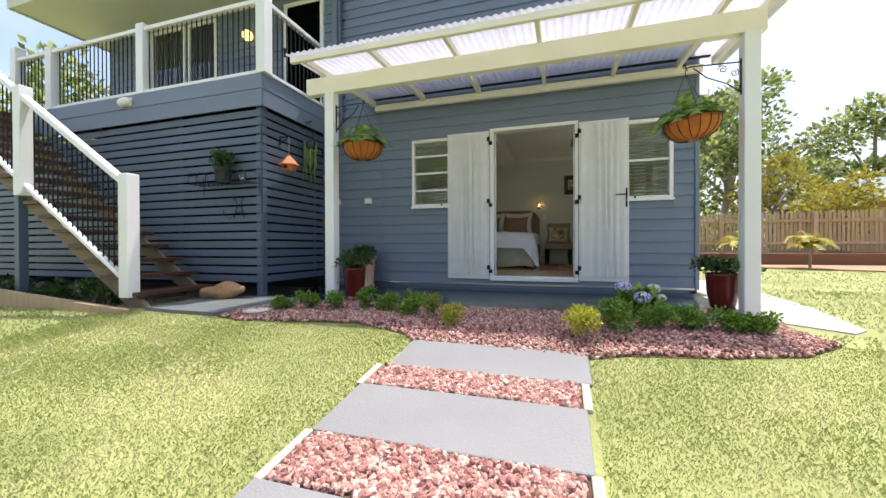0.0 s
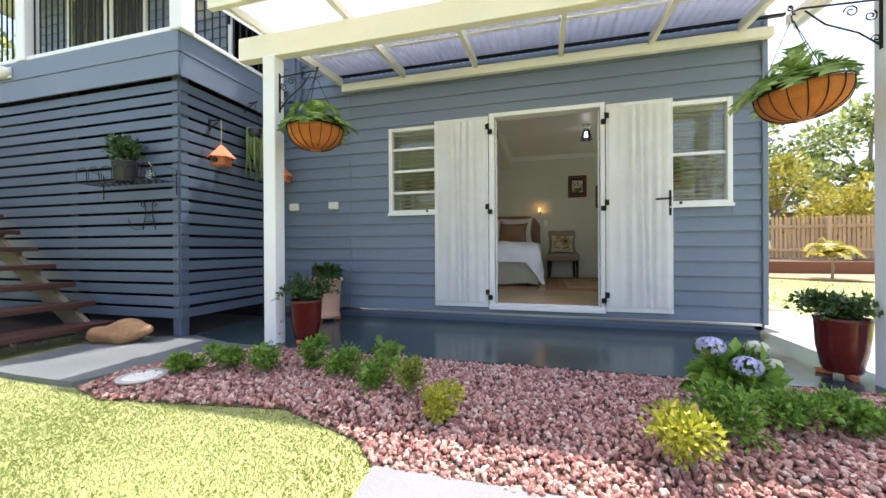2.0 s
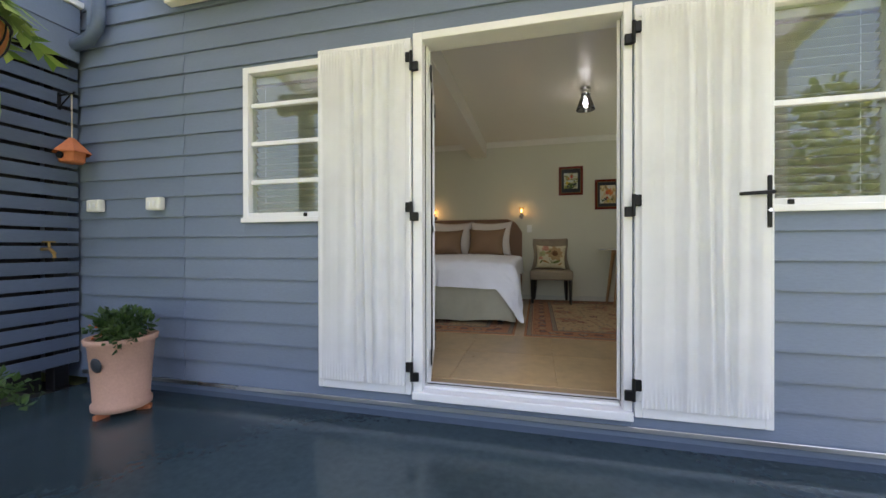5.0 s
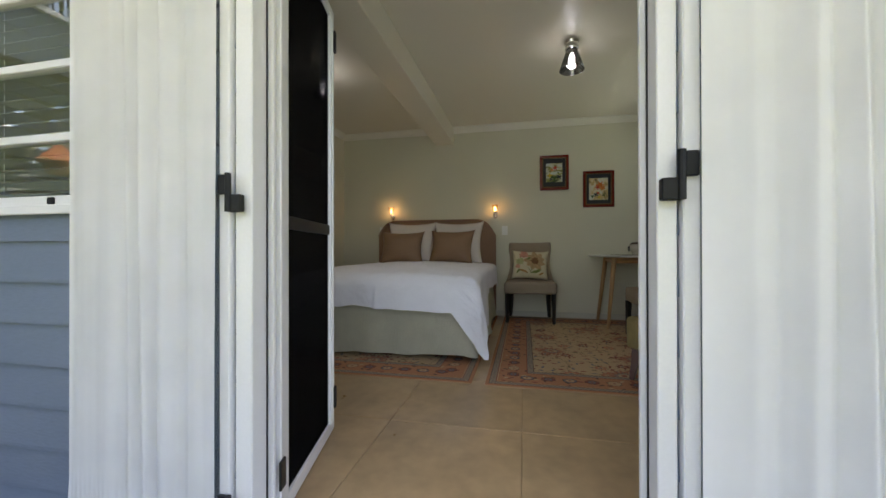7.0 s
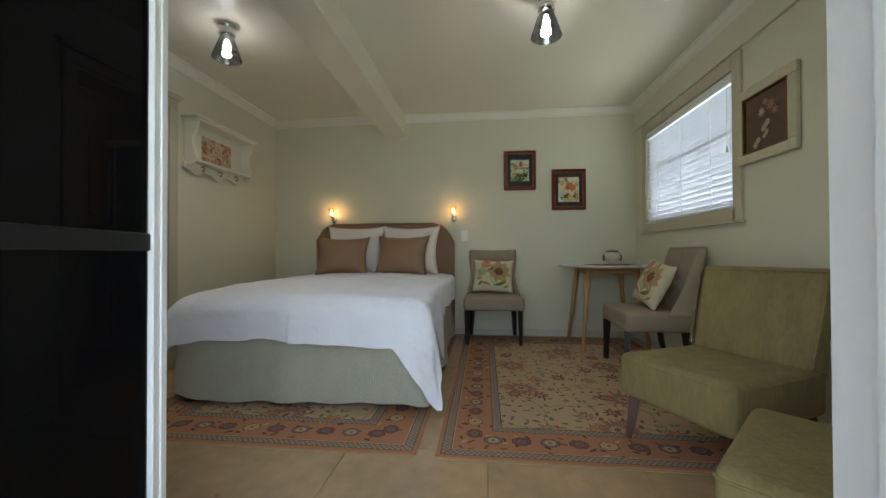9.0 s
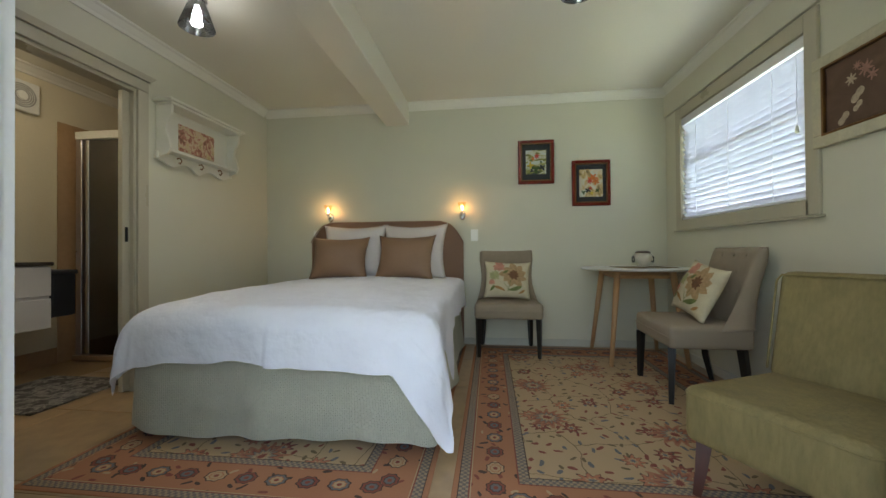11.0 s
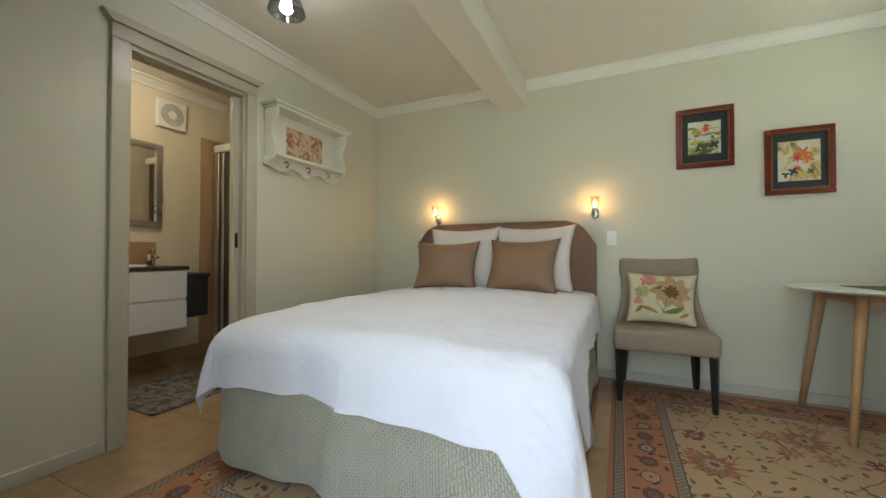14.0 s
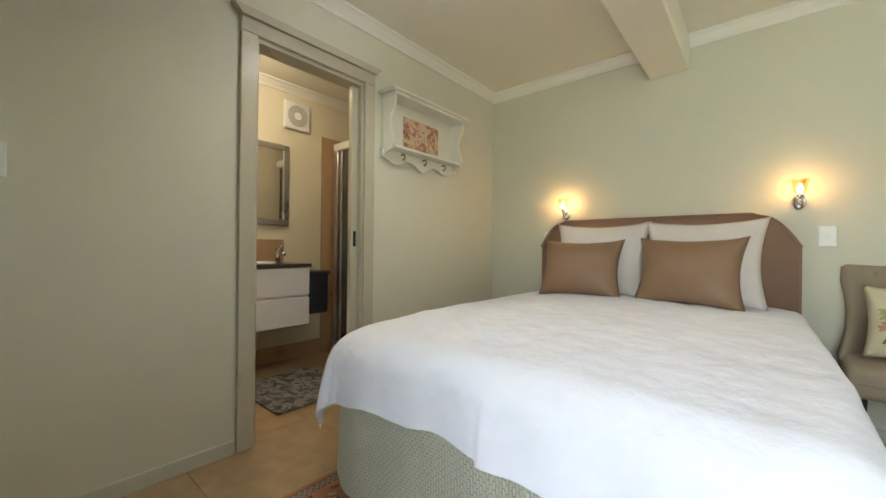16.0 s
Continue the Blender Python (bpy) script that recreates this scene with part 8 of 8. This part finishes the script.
for x, y, h in ((6.25, 12.4, 0.55), (7.9, 11.4, 0.5), (8.7, 11.6, 0.5), (10.0, 11.2, 0.45), (5.2, 13.8, 0.6)):
    palm(x, y, 0.40, h, 0.55)


# ---- trees ----
def tree(x, y, z, h, r, m, n, size, label, m2=None):
    t = thing("tree", pose(x, y, z), label, "tree", "trees beyond the fence")
    bm = B()
    path_rod(bm, [(0, 0, -0.2), (0.1 * r * rnd(-1, 1), 0, h * 0.25), (0.15 * r * rnd(-1, 1), 0.1, h * 0.5), (0, 0, h * 0.72)], [0.045 * h * 0.6, 0.03 * h * 0.6, 0.02 * h * 0.6, 0.006 * h], 8)
    tips = []
    for k in range(9):
        a, f = 6.283 * k / 9 + rnd(-0.3, 0.3), rnd(0.25, 0.62)
        q = r * rnd(0.45, 0.95)
        tip = Vector((q * math.cos(a), q * math.sin(a), h * rnd(0.42, 0.86)))
        st0 = Vector((0, 0, h * f))
        path_rod(bm, [st0, st0.lerp(tip, 0.5) + Vector((0, 0, 0.05 * h)), tip], [0.012 * h, 0.008 * h, 0.003 * h], 6)
        tips.append(tip)
    part("trunk", bm, M_BARK, t)
    tips += [Vector((rnd(-0.4, 0.4) * r, rnd(-0.4, 0.4) * r, h * rnd(0.75, 0.95))) for _ in range(5)]
    tips += [Vector((rnd(-0.8, 0.8) * r, rnd(-0.8, 0.8) * r, h * rnd(0.3, 0.7))) for _ in range(6)]
    bm, b2 = B(), B()
    for i, c in enumerate(tips):
        q = r * rnd(0.28, 0.46)
        leaves(bm, c, (q, q, q * 0.7), n // len(tips), size, 0.35, 1.5)
        if m2 and i % 3 == 0:
            leaves(b2, c + Vector((0, -0.2 * q, 0.3 * q)), (q, q, q * 0.6), n // len(tips) // 3, size * 0.8, 0.6, 1.2)
    part("crown", bm, m, t)
    if m2:
        part("blossom", b2, m2, t, "lilac blossom")
    else:
        b2.free()
    return t


tree(6.5, 24.0, 0.4, 9.5, 3.8, M_GUM, 4600, 0.20, "tall leafy green tree beyond the fence")
tree(10.5, 29.5, 0.4, 11.0, 4.6, M_GUM, 5200, 0.22, "tall jacaranda with lilac blossom beyond the fence", M_JACA)
tree(16.5, 27.0, 0.4, 9.0, 4.2, M_GUM, 4200, 0.22, "broad green tree beyond the fence")
tree(22.0, 27.0, 0.4, 7.5, 4.0, M_GUM, 3600, 0.22, "broad green tree beyond the fence")
tree(8.6, 19.5, 0.4, 4.6, 1.5, M_GUMY, 1500, 0.13, "golden-leaved young tree beyond the fence")
tree(9.4, 17.0, 0.4, 3.1, 1.5, M_GUMY, 2200, 0.11, "bright yellow-green tree beyond the fence")
tree(4.2, 20.0, 0.4, 5.0, 2.4, M_GUM, 2600, 0.15, "pale green tree behind the house")
tree(-13.5, 12.0, 0.3, 8.5, 3.0, M_GUM, 2800, 0.18, "leafy tree beside the verandah")
tree(-17.0, 9.0, 0.3, 7.5, 3.2, M_GUM, 2600, 0.18, "leafy tree beside the verandah")
tree(-11.5, 9.5, 0.3, 6.0, 2.0, M_GUMY, 1800, 0.14, "golden leafy tree beside the verandah")
# trees and a hedge on the street side, behind the viewer
for x, y, h, r in ((-9, -13, 8, 3.6), (-2, -15, 9, 4.0), (5, -14, 7.5, 3.6), (12, -12, 8, 3.8)):
    tree(x, y, -0.25, h, r, M_GUM, 2000, 0.24, "leafy garden tree on the street side")
bm = B()
for k in range(60):
    leaves(bm, (-60 + 2 * k * 1.0 + rnd(-0.5, 0.5), 46 + rnd(-3, 3), 2.5 + rnd(0, 2.0)), (2.4, 2.0, 3.2 + rnd(0, 1.5)), 240, 0.5, 0.4, 1.4)
tagged(part("distant_trees", bm, M_GUM), "distant belt of green trees", "trees", "", "stuff")

# neighbour's house
nb = thing("neighbour_house", pose(13.9, 21.0, 0.4), "neighbouring tan cottage with a grey hipped roof", "house")
part("wall", box(B(), -3.2, 5.0, -2.4, 3.0, 0, 2.4), mat("tan_render", (0.50, 0.33, 0.15), 0.8, var=0.08), nb)
bm = B()
lo = [bm.verts.new(v) for v in ((-3.7, -2.9, 2.35), (5.5, -2.9, 2.35), (5.5, 3.5, 2.35), (-3.7, 3.5, 2.35))]
hi = [bm.verts.new(v) for v in ((-1.4, 0.3, 3.6), (3.2, 0.3, 3.6))]
bm.faces.new((lo[0], lo[1], hi[1], hi[0])), bm.faces.new((lo[1], lo[2], hi[1])), bm.faces.new((lo[2], lo[3], hi[0], hi[1])), bm.faces.new((lo[3], lo[0], hi[0])), bm.faces.new(lo[::-1])
part("roof", bm, mat("blue_grey_roof", (0.16, 0.21, 0.23), 0.6, var=0.1), nb)
wd = part("window", box(B(), -1.6, -0.4, -2.42, -2.38, 0.9, 1.9), M_BLACK, nb)
part("frame", box(B(), -1.68, -0.32, -2.44, -2.425, 0.82, 0.9), M_WHITE, wd)
